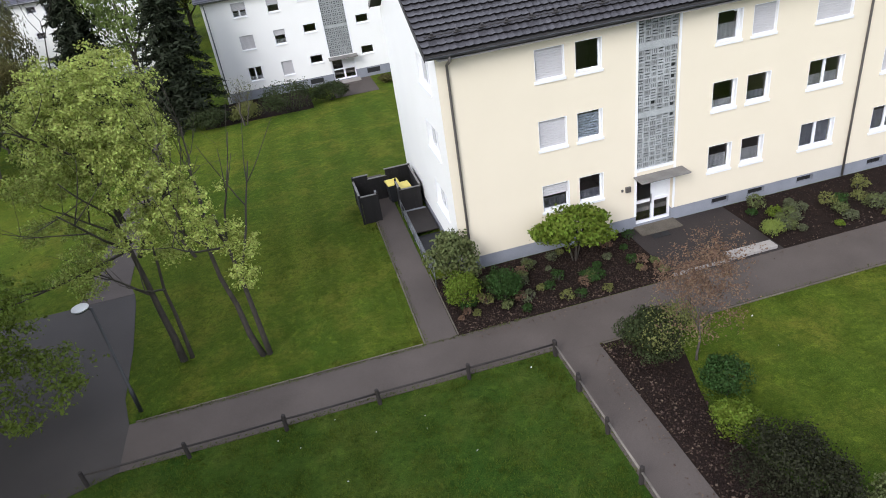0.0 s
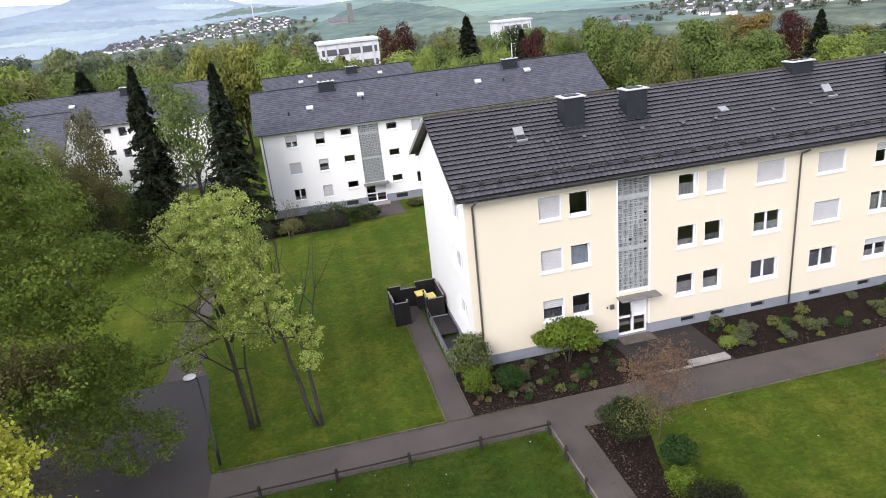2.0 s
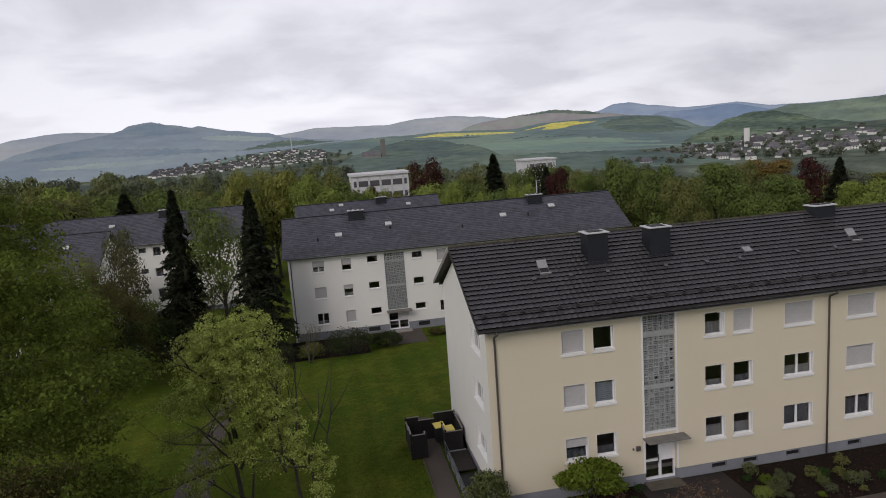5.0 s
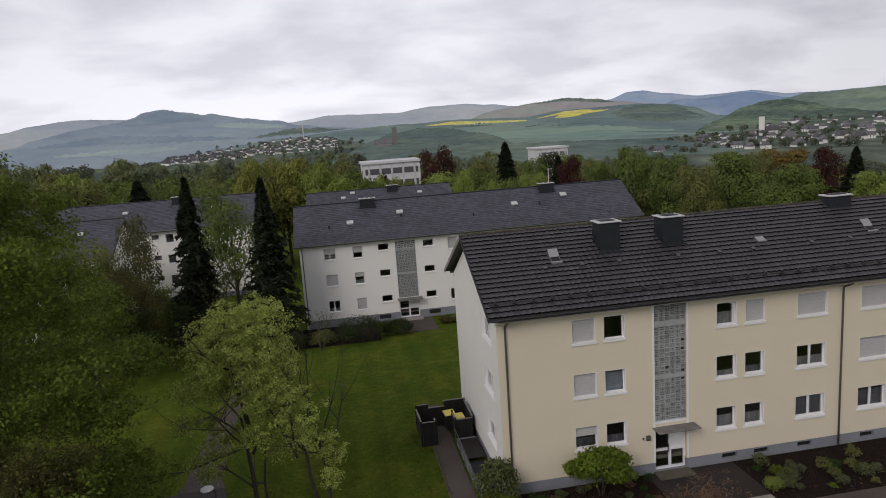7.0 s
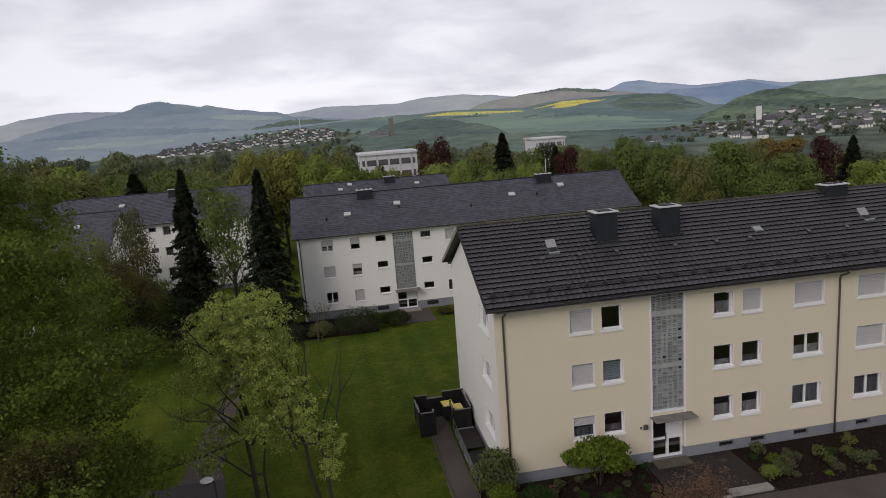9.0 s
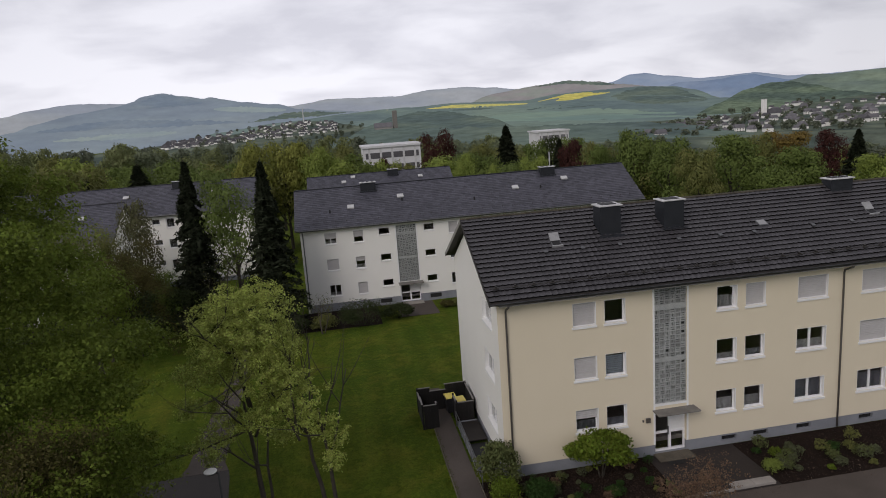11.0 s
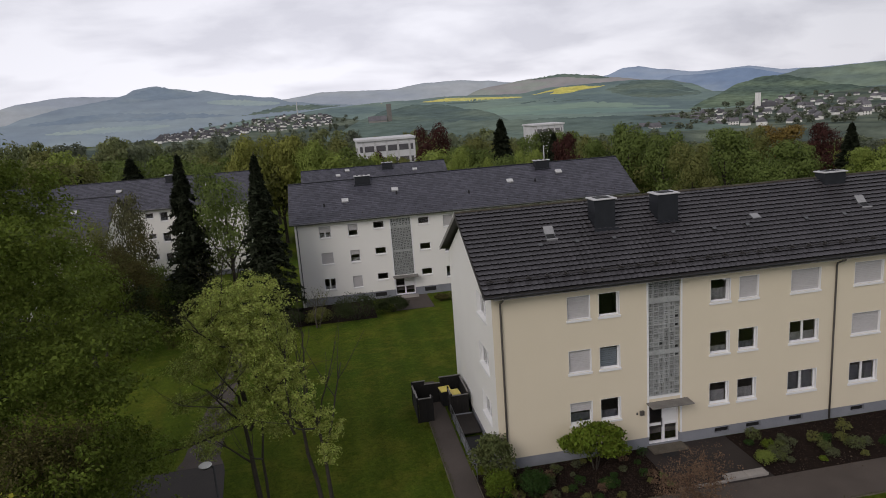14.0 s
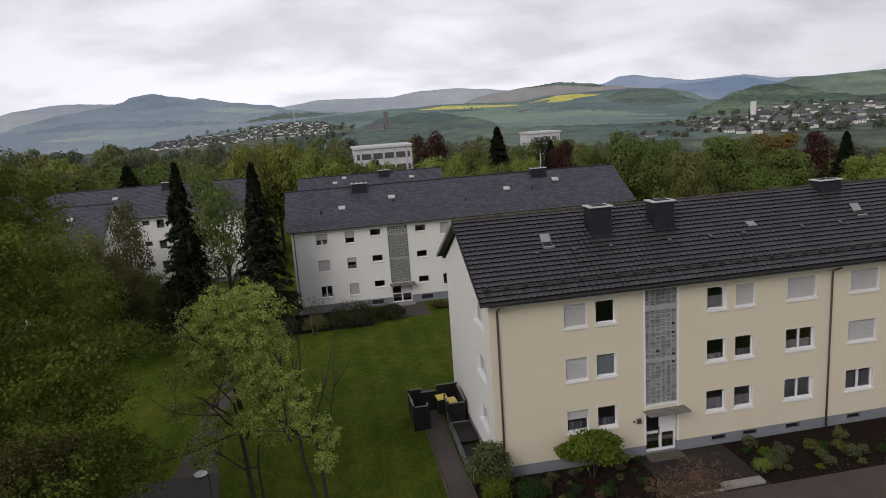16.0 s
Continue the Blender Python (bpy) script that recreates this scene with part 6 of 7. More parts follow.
for k, (az, r, h) in enumerate(((-21.5, 66, 11.5), (-19.6, 62, 10.0), (-18.2, 70, 12.5), (-16.8, 64, 10.5), (-24.0, 64, 12.0))):
    x, y = CX + r * math.sin(radians(az)), CY + r * math.cos(radians(az))
    branch_tree("tree", "thin half-bare tree in first leaf before the white house", (x, y, ground_z(x, y)), [((0, 0, -0.2), (0.03, 0, 1), h * 0.45, 0.12, 4), ((0.15, 0, -0.2), (-0.25, 0.1, 1), h * 0.4, 0.08, 3)],
                "leaf_bronze" if k % 2 else "leaf_olive", 12, 0.26, 0.14, "twig", 80 + k, keep=0.8, spread=0.55)

# ---- the belt of woods between the houses and the town ----
WOODS = ["leaf_mid", "leaf_olive", "leaf_mid", "leaf_fresh", "leaf_dark", "leaf_olive", "leaf_mid"]
wr = random.Random(77)


belt_top = ridge((-34, -0.3), (-24, -0.32), (-16.5, -0.5), (-12.6, -1.0), (-6, -1.25), (1, -1.35), (5, -1.8), (12, -1.85), (17.7, -2.85), (21, -3.2), (25, -2.9), (30, -3.9), (43, -4.1), (62, -4.4))


def belt(dist, az0, az1, step, drop, mats, label, n=1500, size=0.55, jitter=12, hmax=24):
    az = az0
    while az < az1:
        a = az + wr.uniform(-0.3, 0.3) * step
        r = dist + wr.uniform(-jitter, jitter)
        if dist < 200 and (2.9 < a < 6.6 or 17.0 < a < 20.4):
            az += step
            continue
        x, y = CX + r * math.sin(radians(a)), CY + r * math.cos(radians(a))
        g = ground_z(x, y)
        top = CZ + r * math.tan(radians(belt_top(a) - drop + wr.uniform(-0.5, 0.28)))
        h = min(hmax, max(7.0, top - g))
        w = min(13, max(6, r * math.radians(step) * wr.uniform(1.5, 2.2)))
        broadleaf(x, y, h, w, wr.choice(mats), label, wr.randrange(4), n, size, z=top - h, group="trees of the wood belt")
        az += step * wr.uniform(0.8, 1.2)


belt(128, -30, 62, 3.0, 1.5, WOODS, "leafy green tree in the wood belt behind the houses", 6500, 0.27, 9)
belt(175, -33, 60, 2.6, 1.0, WOODS, "leafy green tree in the wood belt", 5000, 0.31, 14)
# the two farther belts wear leaf colours with haze painted in
belt(260, -34, 60, 1.9, 0.25, ["leaf_far_haze", "leaf_far_haze", "leaf_hazedark", "leaf_haze", "leaf_olive"], "tree of the far wood belt", 3000, 0.40, 25)
belt(380, -36, 60, 1.4, 0.0, ["leaf_haze", "leaf_hazedark", "leaf_far_haze"], "tree of the far wood belt", 1500, 0.6, 40)


def at_view(az, r):
    return CX + r * math.sin(radians(az)), CY + r * math.cos(radians(az))


def special(az, r, e, w, mat, label, shape=0, n=5200, size=0.32):
    x, y = at_view(az, r)
    top = CZ + r * math.tan(radians(e))
    g = ground_z(x, y)
    broadleaf(x, y, top - g, w, mat, label, shape, n, size)


special(8.6, 140, -1.42, 8.6, "leaf_red", "dark red copper beech", 0, 7000, 0.26)
special(3.8, 140, -3.3, 5.0, "leaf_red", "small dark red plum tree", 1)
special(20.0, 130, -2.85, 5.6, "leaf_red", "dark red tree behind the roof", 1)
special(36.0, 165, -2.95, 12.0, "leaf_orange", "tree with orange-brown young leaves", 2, 7000, 0.26)
special(34.3, 160, -2.95, 8.0, "leaf_olive", "tall olive tree among the woods", 3)
special(39.4, 130, -3.1, 7.0, "leaf_red", "dark reddish brown tree", 1, 6000, 0.26)
special(11.3, 112, -3.4, 5.4, "leaf_fresh", "rounded bright green tree behind the roof", 1, 6500, 0.24)
special(13.4, 110, -4.1, 4.6, "leaf_fresh", "rounded bright green tree behind the roof", 3, 6500, 0.24)
special(16.7, 114, -3.75, 5.6, "leaf_fresh", "rounded bright green tree behind the roof", 2, 6500, 0.24)
special(22.0, 116, -3.3, 6.0, "leaf_mid", "green tree behind the roof", 1, 6500, 0.26)
special(25.0, 118, -1.98, 9.0, "leaf_mid", "tall green tree behind the roof", 3, 8000, 0.26)
special(27.8, 112, -3.2, 8.0, "leaf_mid", "large green tree behind the roof", 0, 8000, 0.26)
special(32.4, 108, -2.95, 10.0, "leaf_mid", "large green tree behind the roof", 2, 8000, 0.26)
special(30.0, 100, -4.2, 7.0, "leaf_olive", "olive green tree behind the roof", 0, 7000, 0.26)
special(36.6, 98, -4.2, 8.0, "leaf_mid", "green tree behind the roof", 1, 7000, 0.26)
special(42.6, 104, -4.7, 7.0, "leaf_fresh", "bright green tree behind the roof", 2, 7000, 0.26)
special(-6.6, 124, -1.25, 9.0, "leaf_yellow", "large yellowish green tree behind the white house", 0, 8000, 0.26)
special(-4.2, 126, -0.98, 10.0, "leaf_yellow", "large yellowish green tree behind the white house", 2, 8000, 0.26)
special(-1.6, 122, -1.9, 7.0, "leaf_fresh", "green tree behind the white house", 1, 7000, 0.26)
special(-11.0, 112, -2.1, 9.0, "leaf_mid", "green tree behind the white houses", 3, 7000, 0.26)
for az, r, e in ((14.6, 150, -1.25), (19.0, 170, -2.7), (40.9, 118, -3.15), (-19, 120, -3.0)):
    x, y = at_view(az, r)
    top = CZ + r * math.tan(radians(e))
    spruce(x, y, top - ground_z(x, y), 1.7, "dark conifer standing among broadleaf trees", 2)
special(4.5, 134, -3.55, 7.0, "leaf_fresh", "fresh green tree before a pale block", 0)
special(3.2, 132, -3.5, 6.0, "leaf_mid", "green tree before a pale block", 1)
special(5.6, 128, -3.7, 6.0, "leaf_olive", "olive green tree before a pale block", 2)
special(17.1, 205, -2.45, 9.0, "leaf_mid", "green tree before a pale block", 3)
special(18.3, 205, -2.5, 10.0, "leaf_dark", "dark green tree before a pale block", 0)
special(19.9, 200, -2.5, 10.0, "leaf_mid", "green tree before a pale block", 2)
special(21.3, 152, -3.1, 6.0, "leaf_olive", "olive green tree before a pale block", 1)
# trees and hedges between the houses of the town
rng = np.random.default_rng(61)
pts, outs = [], []
for k in range(290):
    left = k < 80
    az = rng.uniform(-11, 3) if left else rng.uniform(24.5, 52)
    e = -1.4 + 1.2 * rng.random() if left else -3.3 + 2.2 * rng.random() * min(1, (az - 21) / 14)
    x, y, z = slope_point(az, e, LEFT if left else RIGHT)
    s = rng.uniform(1.6, 3.6)
    q, d = lobes_cloud(rng, [((x, y, z + s * 0.9), (s, s, s * 1.1))], 70, 0.5)
    pts.append(q); outs.append(d)
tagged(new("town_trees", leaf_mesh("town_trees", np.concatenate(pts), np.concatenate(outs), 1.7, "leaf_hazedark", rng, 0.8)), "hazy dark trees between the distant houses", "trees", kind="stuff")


# ---- garden: fences, lamp, bins, shrubs ----


def post_mesh():
    bm = bmesh.new()
    bmesh.ops.create_cone(bm, cap_ends=True, segments=8, radius1=0.072, radius2=0.068, depth=0.9, matrix=Matrix.Translation((0, 0, 0.19)))
    bmesh.ops.bevel(bm, geom=[e for e in bm.edges if all(v.co.z > 0.4 for v in e.verts)], offset=0.015, segments=1, affect="EDGES")
    me = bpy.data.meshes.new("post"); bm.to_mesh(me); bm.free(); me.materials.append(M["wood"])
    return me


def knee_fence(label, points, rail_mat, spacing_label=""):
    """Knee-high posts with one rail along their heads."""
    me = post_mesh()
    f = thing("fence", label, "fence", (*points[0], 0))
    ox, oy = points[0]
    for x, y in points:
        p = new("post", me)
        p.parent = f
        p.location = (x - ox, y - oy, 0)
        p.rotation_euler = (random.uniform(-0.04, 0.04), random.uniform(-0.04, 0.04), 0)
    for (ax, ay), (bx, by) in zip(points, points[1:]):
        vv, ff = tube([(ax - ox, ay - oy, 0.47), ((ax + bx) / 2 - ox, (ay + by) / 2 - oy, 0.455), (bx - ox, by - oy, 0.47)], [0.036] * 3, 6)
        under(mesh_object("rail", vv, ff, rail_mat, True), f)
    return f


random.seed(3)
knee_fence("low dark wooden post-and-rail fence along the path", [(1.0 - 3.06 * k, -6.4) for k in range(6)], "wood")
knee_fence("low wooden fence with a pale weathered rail", [(1.02, -6.4 - 1.93 * k) for k in range(1, 8)], "wood_pale")
fb = knee_fence("short corner bay of the low wooden fence", [(1.01, -6.45), (1.02, -8.2)], "wood_pale")

# kerb stones beside paths
stone = bpy.data.meshes.new("kerb_stone")
bm = box(bmesh.new(), 0.004, 0.996, -0.028, 0.028, -0.1, 0.045, 0.008)
bm.to_mesh(stone); bm.free(); stone.materials.append(M["kerb"])


def kerb(label, ax, ay, bx, by):
    n = max(1, int(round(math.hypot(bx - ax, by - ay))))
    k = thing("kerb", label, "kerb", (ax, ay, 0), kind="structure")
    turn = math.atan2(by - ay, bx - ax)
    length = math.hypot(bx - ax, by - ay) / n
    for i in range(n):
        x, y = ax + (bx - ax) * i / n, ay + (by - ay) * i / n
        s = new("kerb_stone", stone)
        s.parent = k
        s.location = (x - ax, y - ay, ground_z(x, y))
        s.scale = (length, 1, 1)
        s.rotation_euler = (0, 0, turn)


kerb("weathered concrete edging of the bin path", -3.03, -4.0, -3.03, 6.4)
kerb("mossy concrete edging of the bed", -1.75, -3.98, -1.75, 0.5)
kerb("concrete edging between lawn and path", -13.2, -3.98, -3.1, -3.98)
kerb("concrete edging between lawn and path", 2.7, -6.52, 44.0, -6.52)
slab_ = thing("step_slab", "pale concrete step slab at the forecourt edge", "step", (9.4, -3.95, 0))
for k in range(2):
    box_part("slab", (0.02 + 1.05 * k, 1.05 + 1.05 * k, 0, 0.5, 0.0, 0.16), "slab", slab_, 0.015)
edge_ = thing("kerb", "long pale kerb at the forecourt", "kerb", (6.95, -4.0, 0), kind="structure")
box_part("kerb_stone", (0, 2.4, 0, 0.12, 0, 0.12), "slab", edge_, 0.01)
drain = thing("drain_cover", "dark iron drain cover in the asphalt", "drain cover", (-16.2, -0.6, 0.03))
bm = bmesh.new(); bmesh.ops.create_cone(bm, cap_ends=True, segments=16, radius1=0.3, radius2=0.3, depth=0.02)
part("cover", bm, "black", drain)

# street lamp
lamp = thing("street_lamp", "black park lamp with a white mushroom head", "street lamp", (-13.1, -3.45, 0))
vv, ff = tube([(0, 0, -0.1), (0, 0, 1.0), (0, 0, 1.02), (0, 0, 4.4)], [0.075, 0.075, 0.055, 0.045], 10)
under(mesh_object("pole", vv, ff, "lamp_metal", True), lamp)
vv, ff = tube([(0, 0, 4.32), (-0.06, 0, 4.4), (-0.3, 0, 4.42)], [0.045, 0.04, 0.035], 8)
under(mesh_object("arm", vv, ff, "lamp_metal", True), lamp)
bm = bmesh.new(); bmesh.ops.create_uvsphere(bm, u_segments=16, v_segments=8, radius=0.27, matrix=Matrix.Translation((-0.3, 0, 4.48)) @ Matrix.Diagonal((1, 1, 0.32, 1)))
head = part("head", bm, "lamp_glass", lamp, "pale domed lamp head")
bm = bmesh.new(); bmesh.ops.create_cone(bm, cap_ends=True, segments=16, radius1=0.2, radius2=0.272, depth=0.1, matrix=Matrix.Translation((-0.3, 0, 4.43)))
part("rim", bm, "lamp_metal", head)


# bin enclosure at the gable
def board_panel(parent, ax, ay, bx, by, z0, z1, name="panel"):
    """Upright boards between two corners with a capping strip."""
    length = math.hypot(bx - ax, by - ay)
    n = max(2, int(length / 0.16))
    turn = math.atan2(by - ay, bx - ax)
    place_ = Matrix.Translation((ax, ay, 0)) @ Matrix.Rotation(turn, 4, "Z")
    bm = box(bmesh.new(), 0, length, -0.012, 0.012, z0, z1 - 0.02)
    bm.transform(place_)
    p = part(name, bm, "bin_wall", parent)
    for k in range(n):
        bm = box(bmesh.new(), length * k / n + 0.004, length * (k + 1) / n - 0.004, -0.035 + 0.006 * (k % 2), -0.013, z0, z1)
        bm.transform(place_)
        part("board", bm, "bin_wall", p)
    bm = box(bmesh.new(), -0.04, length + 0.04, -0.05, 0.05, z1, z1 + 0.035)
    bm.transform(Matrix.Translation((ax, ay, 0)) @ Matrix.Rotation(turn, 4, "Z"))
    part("capping", bm, "bin_edge", p, "grey capping strip")


bins = thing("bin_enclosure", "black-stained board bin enclosure beside the gable", "bin enclosure", (0, 0, 0))
for seg in (((-3.62, 6.5), (-3.62, 7.7), 1.5), ((-3.62, 7.7), (-3.62, 8.9), 1.3), ((-3.55, 6.5), (-2.75, 6.5), 1.45), ((-3.62, 8.95), (-2.85, 8.95), 1.5), ((-2.85, 8.95), (-1.9, 8.95), 1.25), ((-1.9, 8.95), (-0.6, 8.95), 1.6), ((-1.62, 6.45), (-0.62, 6.45), 1.4), ((-1.62, 6.5), (-1.62, 7.6), 1.4), ((-0.62, 6.5), (-0.62, 8.9), 1.5), ((-2.75, 6.55), (-2.75, 7.2), 1.3)):
    (ax, ay), (bx, by), h = seg
    board_panel(bins, ax, ay, bx, by, -0.25, h)
for x, y in ((-3.62, 6.5), (-3.62, 8.95), (-0.6, 8.95), (-1.62, 6.45), (-2.75, 6.5), (-1.62, 7.6)):
    box_part("post", (x - 0.05, x + 0.05, y - 0.05, y + 0.05, -0.25, 1.55), "bin_wall", bins, 0.01)


def wheelie_bin(x, y, turn):
    b = thing("wheelie_bin", "dark wheelie bin with a bright yellow lid", "bin", (x, y, 0), "yellow-lidded bins")
    b.rotation_euler = (0, 0, turn)
    bm = bmesh.new()
    v = [bm.verts.new(p) for s, z in ((0.22, 0.05), (0.29, 1.0)) for p in ((-s, -s, z), (s, -s, z), (s, s * 1.2, z), (-s, s * 1.2, z))]
    for f in ((0, 1, 5, 4), (1, 2, 6, 5), (2, 3, 7, 6), (3, 0, 4, 7), (3, 2, 1, 0), (4, 5, 6, 7)):
        bm.faces.new([v[i] for i in f])
    part("body", bm, "bin_body", b)
    bm = bmesh.new()
    prof = [(-0.36, 1.02), (-0.33, 1.08), (-0.1, 1.12), (0.25, 1.15), (0.4, 1.08), (0.4, 1.02)]
    rr = [[bm.verts.new((x_, y_, z_)) for y_, z_ in prof] for x_ in (-0.32, 0.32)]
    for k in range(6):
        bm.faces.new((rr[0][k], rr[0][(k + 1) % 6], rr[1][(k + 1) % 6], rr[1][k]))
    bm.faces.new(rr[0]); bm.faces.new(rr[1][::-1])
    bmesh.ops.recalc_face_normals(bm, faces=list(bm.faces))
    part("lid", bm, "yellow", b)
    for s in (-0.2, 0.2):
        bm = bmesh.new(); bmesh.ops.create_cone(bm, cap_ends=True, segments=12, radius1=0.1, radius2=0.1, depth=0.05, matrix=Matrix.Translation((s, 0.3, 0.1)) @ Matrix.Rotation(radians(90), 4, "Y"))
        part("wheel", bm, "black", b)


wheelie_bin(-1.7, 8.35, 0.1)
wheelie_bin(-1.25, 7.7, 0.15)

# cellar stairs beside the gable, with their railing and a board cover
well = thing("cellar_stair", "sunken cellar stair with low walls beside the gable", "stair", (0, 0, 0))
box_part("wall", (-1.66, -1.54, 1.0, 6.4, -0.3, 0.28), "plinth", well, 0.01)
box_part("wall", (-1.54, -0.5, 6.28, 6.4, -0.3, 0.28), "plinth", well, 0.01)
box_part("cover", (-1.54, -0.45, 3.9, 6.26, 0.2, 0.26), "wood", well, 0.01, "dark wet board cover")
# no pit is dug: a black sheet at ground level paints its shade
box_part("floor", (-1.54, -0.45, 0.9, 3.9, 0.03, 0.06), "black", well)
for k in range(4):
    box_part("step", (-1.54, -0.45, 1.0 + 0.3 * k, 1.3 + 0.3 * k, 0.05, 0.2 - 0.04 * k), "plinth", well, 0.008)
rail = thing("railing", "thin grey metal railing beside the cellar stair", "railing", (-1.72, -0.6, 0))
for z in (0.95, 0.5):
    vv, ff = tube([(0, 0, z), (0, 6.9, z)], [0.022, 0.022], 6)
    under(mesh_object("bar", vv, ff, "zinc", True), rail)
for k in range(6):
    vv, ff = tube([(0, 1.38 * k, -0.1), (0, 1.38 * k, 0.96)], [0.025, 0.025], 6)
    under(mesh_object("post", vv, ff, "zinc", True), rail)
for k in range(24):
    vv, ff = tube([(0, 0.28 * k + 0.1, 0.5), (0, 0.28 * k + 0.1, 0.95)], [0.008, 0.008], 4)
    under(mesh_object("bar", vv, ff, "zinc"), rail)


def shrub(name, label, x, y, radii, mat, n, size, seed, lobes=9, z0=None, stems=4, shell=0.5, cat="shrub", group="", tight=False, aspect=0.6):
    """Several stems under a clumped, uneven head of leaves."""
    rng = np.random.default_rng(seed)
    rx, ry, rz = radii
    base = 0.0 if z0 is None else z0
    t = thing(name, label, cat, (x, y, ground_z(x, y)), group)
    ls = [((0, 0, base + rz), (rx * 0.85, ry * 0.85, rz * 0.9))]
    for k in range(lobes):
        d = unit(rng.normal(size=(1, 3)))[0]
        d[2] = abs(d[2]) * 1.3 - 0.45
        s = rng.uniform(0.22, 0.42) if not tight else rng.uniform(0.3, 0.4)
        q = (0.62 if tight else 0.78)
        ls.append(((d[0] * rx * q, d[1] * ry * q, base + rz + d[2] * rz * q), (rx * s, ry * s, rz * s)))
    p, d = lobes_cloud(rng, ls, n, shell)
    keep = p[:, 2] > 0.03
    new("foliage", leaf_mesh("foliage", p[keep], d[keep], size, mat, rng, aspect, 0.8)).parent = t
    tubes = []
    for k in range(stems):
        a = k * 2.4
        tubes.append(tube([(0.06 * math.cos(a), 0.06 * math.sin(a), -0.1), (0.25 * rx * math.cos(a), 0.25 * ry * math.sin(a), base + rz * 0.7), (0.55 * rx * math.cos(a), 0.55 * ry * math.sin(a), base + rz * 1.3)], [0.04, 0.03, 0.01], 5))
    vv, ff = merge(tubes)
    under(mesh_object("stem", vv, ff, "bark"), t)
    return t


shrub("bush", "clipped round box bush in light green", -1.0, -2.15, (0.82, 0.8, 0.68), "leaf_box", 5200, 0.085, 1, 7, tight=True)
shrub("bush", "clipped round bush in darker green", 0.55, -2.5, (0.78, 0.78, 0.66), "leaf_boxdark", 4600, 0.085, 2, 7, tight=True)
shrub("bush", "loose rhododendron with pale buds at the house corner", -0.85, -0.55, (1.15, 1.1, 1.15), "leaf_rhodo", 3600, 0.15, 3, 12)
shrub("bush", "broad rhododendron on bare stems under the windows", 4.1, -1.15, (1.6, 1.1, 0.85), "leaf_box", 5600, 0.17, 4, 12, z0=0.75, stems=5)
shrub("bush", "low bright green cushion plant", 4.15, -2.75, (0.55, 0.45, 0.22), "leaf_boxdark", 1200, 0.07, 5, 5)
shrub("bush", "small yellow-green cushion bush by the slab", 12.0, -2.95, (0.62, 0.5, 0.33), "leaf_fresh", 1800, 0.07, 6, 5, tight=True)
shrub("bush", "dark evergreen bush at the path corner", 4.0, -7.6, (1.3, 1.0, 0.85), "leaf_dark", 8000, 0.08, 7, 12)
shrub("bush", "yellowish green broom beside the sapling", 4.4, -7.9, (1.25, 1.1, 1.05), "leaf_olive", 2600, 0.08, 17, 9)
shrub("bush", "round green bush in the mulch bed", 4.95, -10.1, (0.82, 0.78, 0.66), "leaf_boxdark", 4200, 0.09, 8, 8)
shrub("bush", "round light green bush in the mulch bed", 4.2, -11.65, (0.74, 0.7, 0.6), "leaf_box", 3800, 0.09, 9, 8)
shrub("bush", "large dark brownish conifer bush beside the path", 4.3, -14.0, (1.35, 1.9, 0.95), "leaf_bronzedark", 15000, 0.075, 10, 16)
shrub("bush", "yellow-green variegated bush in the side bed", 5.9, -15.4, (0.95, 0.85, 0.7), "leaf_rhodo", 4200, 0.09, 11, 11)
shrub("bush", "dark green bush beside the path", 4.7, -17.0, (1.0, 1.1, 0.7), "leaf_dark", 6000, 0.075, 12, 10)
shrub("bush", "wide twiggy coppery bush by the lawn", 6.9, -17.6, (1.7, 1.5, 1.15), "petal", 5200, 0.075, 13, 14, stems=9, shell=0.2)
for k, (x, y, s, mat) in enumerate(((-6.0, 32.0, 2.6, "leaf_dark"), (-2.6, 33.2, 1.6, "leaf_dark"), (-9.6, 32.4, 1.4, "leaf_olive"), (-12.5, 31.6, 1.7, "leaf_dark"), (-29.5, 41.0, 2.6, "leaf_dark"), (-34.5, 40.0, 2.8, "leaf_dark"), (-39.5, 39.0, 2.6, "leaf_dark"), (-24.0, 37.5, 2.2, "leaf_dark"), (-18.5, 36.0, 1.8, "leaf_dark"), (-45, 38, 2.8, "leaf_dark"))):
    shrub("bush", "dark spreading shrub before the white house" if mat == "leaf_dark" else "loose green shrub before the white house", x, y, (s, s * 0.8, s * 0.5), mat, 4200, 0.14, 40 + k, 10)
tagged(sheet("ground", [((x, 31.6), (x, 38.9)) for x in (-13, -8, -4.2)], "soil", 0.02), "dark planted strip before the white house", "flower bed", kind="structure")
tagged(sheet("pavement", [((x, 33.4), (x, 38.9)) for x in (-2.2, 0.0, 1.6)], "asphalt", 0.03), "grey paved way to the entrance of the white house", "path", kind="structure")
for k in range(6):
    shrub("bush", "low olive-brown shrub before the white house", 2.6 + 1.3 * k, 35.6 + 0.2 * (k % 2), (0.85, 0.7, 0.4), ("leaf_bronze", "leaf_olive")[k % 2], 1500, 0.12, 70 + k, 7)

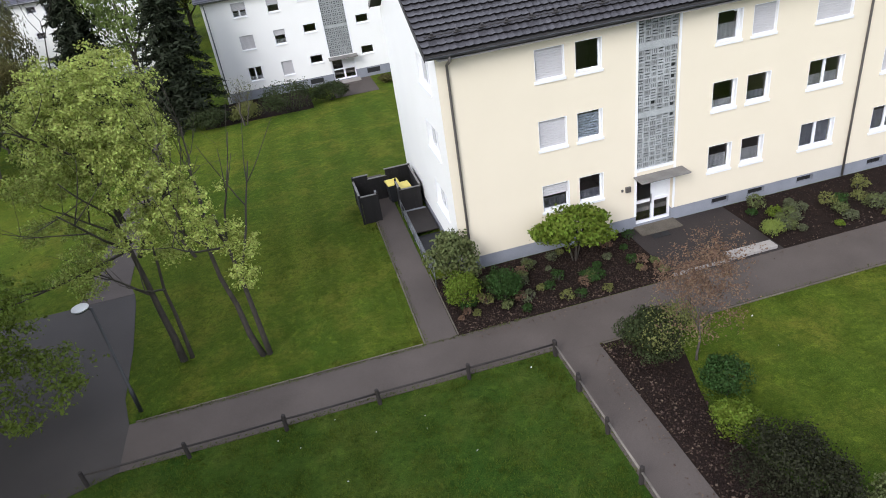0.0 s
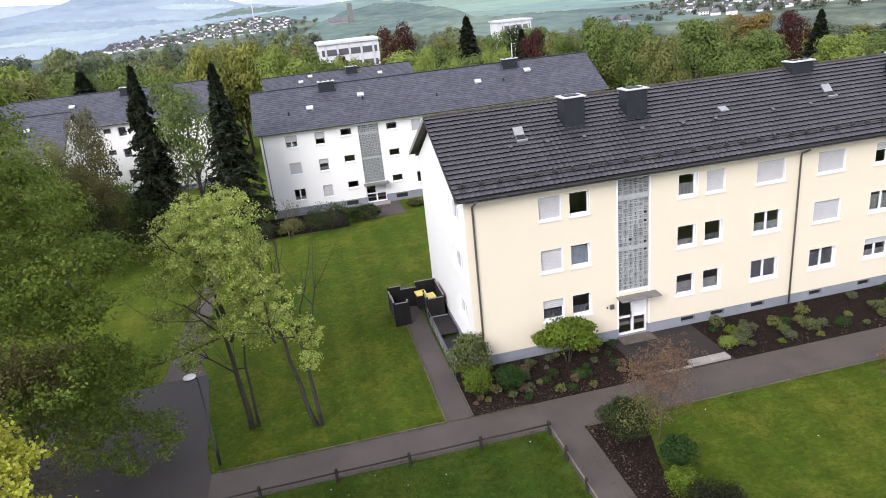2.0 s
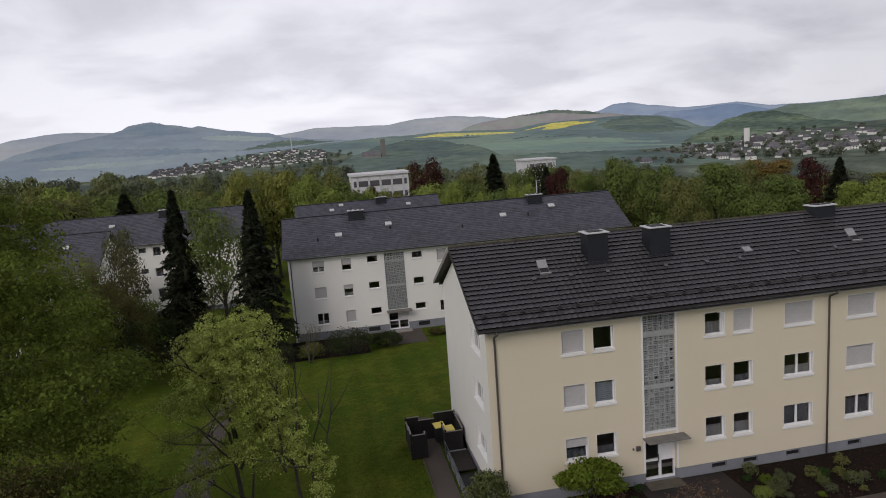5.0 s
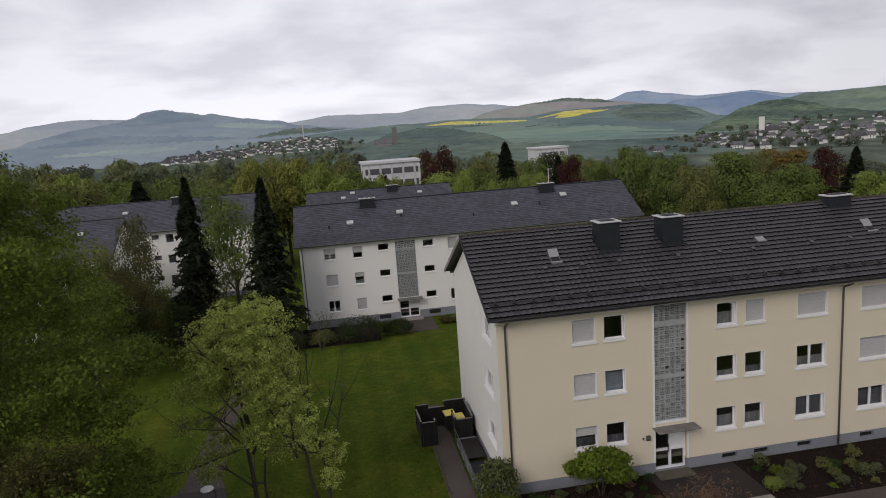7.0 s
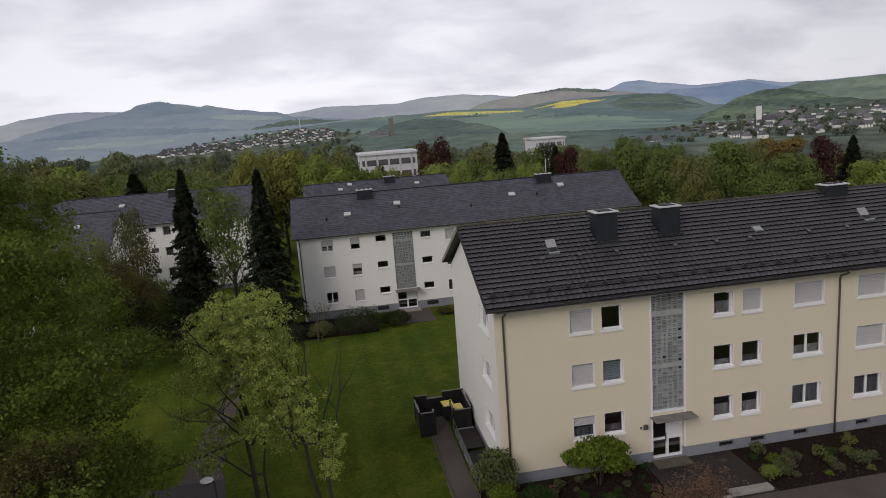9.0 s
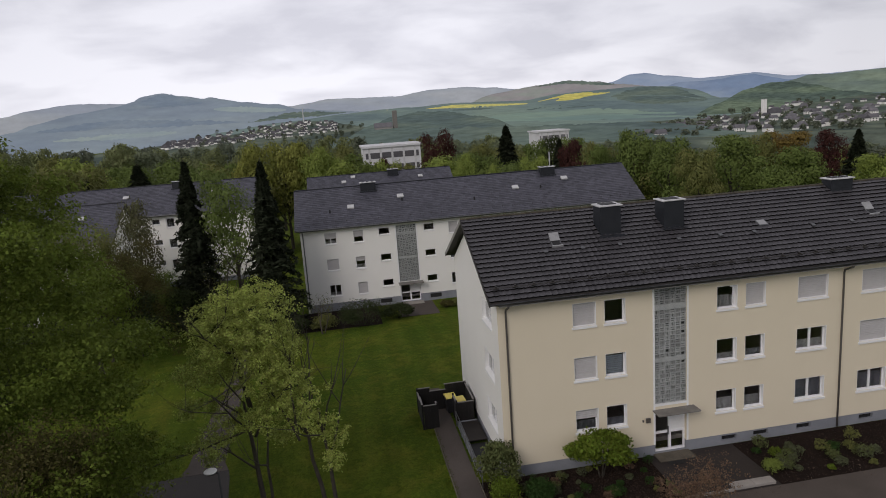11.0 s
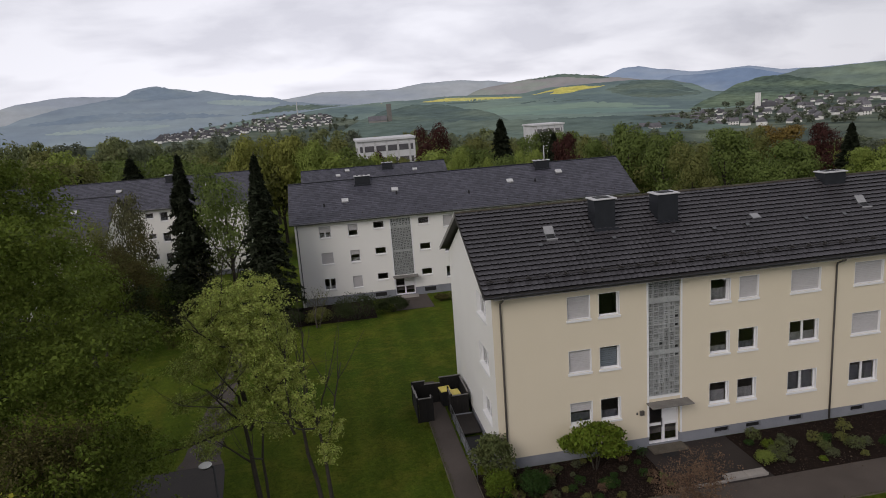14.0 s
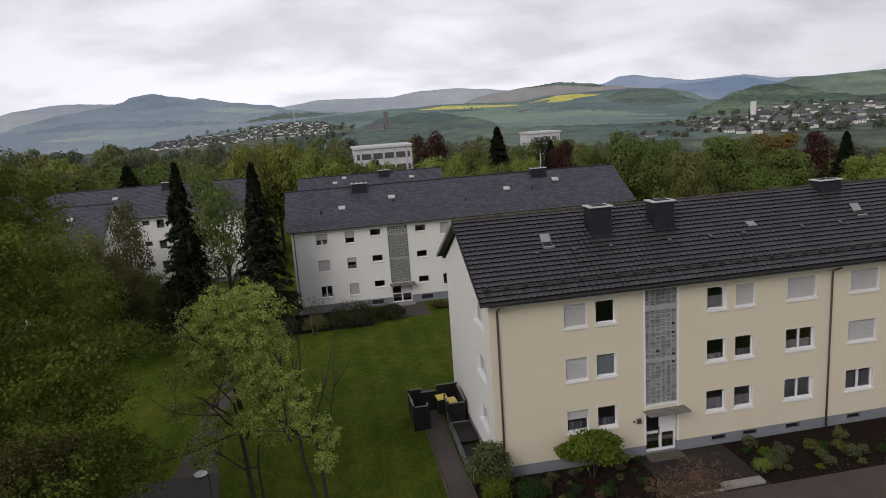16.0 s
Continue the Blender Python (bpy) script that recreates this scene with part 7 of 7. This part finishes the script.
# copper-leaved saplings
for x, y, h, lab, seed in ((5.05, -8.45, 4.8, "thin sapling with coppery pink young leaves", 51), (15.8, -9.6, 3.6, "thin reddish sapling on the lawn", 52)):
    clumpy_tree(lab, (x, y, 0), [((0, 0, -0.1), (0.02, 0, 1), h * 0.45, 0.045, 3, 0.1, 0.15), ((0, 0, h * 0.3), (0.5, 0.2, 0.8), h * 0.3, 0.025, 2, 0.15, 0.15), ((0, 0, h * 0.25), (-0.5, -0.2, 0.8), h * 0.3, 0.025, 2, 0.15, 0.15)],
                [((0, 0, h * 0.55), (h * 0.3, h * 0.3, h * 0.3)), ((0.1 * h, 0, h * 0.78), (h * 0.2, h * 0.2, h * 0.2)), ((-0.15 * h, 0, h * 0.7), (h * 0.17, h * 0.17, h * 0.17))], int(105 * h), 13, 0.12, 0.075, "leaf_copper", "twig", seed, 0.1)

# bed planting: low perennials and small shrubs, and litter on the mulch
rp = random.Random(9)
for k in range(90):
    x = rp.uniform(12.2, 35)
    y = rp.uniform(-3.7, -0.5)
    s = rp.uniform(0.16, 0.5)
    mat = rp.choice(["leaf_grey", "leaf_grey", "leaf_rhodo", "leaf_rhodo", "leaf_olive", "leaf_box", "leaf_boxdark"])
    shrub("bed_plant", {"leaf_grey": "grey-green leafy bed plant", "leaf_copper": "reddish leafy bed plant"}.get(mat, "small green leafy bed plant"), x, y, (s, s, s * 0.7), mat, 420, 0.09, 200 + k, 6, stems=3, cat="plant", group="plants of the house bed")
for k in range(56):
    x = rp.uniform(-1.5, 7.0)
    y = rp.uniform(-3.8, -0.5)
    s = rp.uniform(0.12, 0.34)
    mat = rp.choice(["leaf_grey", "leaf_boxdark", "leaf_rhodo", "leaf_olive", "leaf_copper"])
    shrub("bed_plant", {"leaf_grey": "grey-green leafy bed plant", "leaf_copper": "reddish leafy bed plant"}.get(mat, "small green leafy bed plant"), x, y, (s, s, s * 0.7), mat, 260, 0.08, 300 + k, 6, stems=3, cat="plant", group="plants of the house bed")


def litter(name, label, spots, n, size, mat, seed, cat):
    rng = np.random.default_rng(seed)
    cs = []
    for (x0, x1, y0, y1), share in spots:
        m = int(n * share)
        cs.append(np.stack([rng.uniform(x0, x1, m), rng.uniform(y0, y1, m), rng.uniform(0.025, 0.06, m)], 1))
    c = np.concatenate(cs)
    d = np.tile([[0, 0, 1.0]], (len(c), 1))
    return tagged(new(name, leaf_mesh(name, c, d, size, mat, rng, 0.7, 1.0)), label, cat, kind="stuff")


leaf("bark_chip", (0.05, 0.031, 0.024), 0.6, 0.0)
leaf("dry_leaf", (0.13, 0.092, 0.07), 0.5, 0.1)
leaf("daisy", (0.75, 0.75, 0.72), 0.1, 0.0)
BEDS = [((-1.7, 6.9, -4.0, -0.1), 0.4), ((11.8, 36, -4.0, -0.1), 0.35), ((2.65, 4.4, -20, -6.7), 0.25)]
litter("bark_mulch", "scattered brown bark chips on the beds", BEDS, 16000, 0.07, "bark_chip", 1, "bark mulch")
litter("fallen_leaves", "pale dry fallen leaves on the bed edges", [((-1.7, 6.9, -4.05, -3.2), 0.3), ((2.6, 3.4, -18, -6.5), 0.4), ((12, 34, -4.1, -3.2), 0.3)], 900, 0.09, "dry_leaf", 2, "fallen leaves")
litter("daisies", "tiny white daisies scattered on the lawn", [((-17, 0.8, -9.5, -6.5), 0.6), ((5, 20, -16, -7), 0.4)], 30, 0.07, "daisy", 3, "flowers")


def turf(label, areas, density, size, seed, mat="grass_blade"):
    """Standing grass blades where lawn edges were left uncut."""
    rng = np.random.default_rng(seed)
    cs = []
    for x0, x1, y0, y1 in areas:
        m = int(density * abs((x1 - x0) * (y1 - y0)))
        cs.append(np.stack([rng.uniform(x0, x1, m), rng.uniform(y0, y1, m), np.zeros(m)], 1))
    c = np.concatenate(cs)
    tuft = np.array([noise.noise((x * 1.3, y * 1.3, 2.0)) + 0.6 * noise.noise((x * 4.1, y * 4.1, 5.0)) for x, y in c[:, :2]])
    c = c[rng.random(len(c)) < 0.45 + 0.9 * tuft]
    c[:, 2] = [ground_z(x, y) for x, y in c[:, :2]]
    m = len(c)
    a = rng.uniform(0, 2 * math.pi, m)
    h = size * rng.uniform(0.5, 1.4, m)
    w = 0.012
    side = np.stack([np.cos(a) * w, np.sin(a) * w, np.zeros(m)], 1)
    lean = np.stack([rng.normal(size=m) * 0.4 * h, rng.normal(size=m) * 0.4 * h, h], 1)
    v = np.stack([c - side, c + side, c + lean], 1).reshape(-1, 3)
    f = np.arange(3 * m).reshape(m, 3)
    return tagged(mesh_object("grass", v, f, mat), label, "grass", kind="stuff")


turf("uncut grass along fence and lawn edges", [(-17.6, 0.95, -6.7, -6.25), (0.2, 0.95, -15, -6.3), (-13.3, -3.1, -3.95, -3.55), (-3.4, -3.08, -3.9, 6.4), (2.7, 34, -6.95, -6.55)], 420, 0.085, 5)
turf("short mown grass blades of the lawn", [(-17, 0.9, -14.5, -6.6)], 420, 0.075, 6)
turf("tufts of longer grass on the side lawn", [(5.4, 24, -16.5, -6.9), (-13.2, -3.3, -3.5, 8)], 130, 0.07, 8)


# moss and soil crumbs along path edges
leaf("moss", (0.075, 0.085, 0.022), 0.4, 0.0)
litter("moss_edge", "moss and soil crumbs along the path edges", [((-13, 1.0, -4.16, -4.02), 0.3), ((-13, 1.0, -6.22, -6.05), 0.25), ((1.05, 1.2, -20, -6.5), 0.15), ((-3.0, -2.86, -4, 6.4), 0.1), ((3, 36, -6.5, -6.32), 0.2)], 2600, 0.06, "moss", 4, "moss")
litter("path_litter", "brown leaf litter blown over the path", [((2.0, 2.6, -18, -6.5), 0.3), ((-1.7, 8, -4.6, -4.05), 0.3), ((8, 36, -4.7, -4.1), 0.4)], 700, 0.07, "dry_leaf", 6, "fallen leaves")
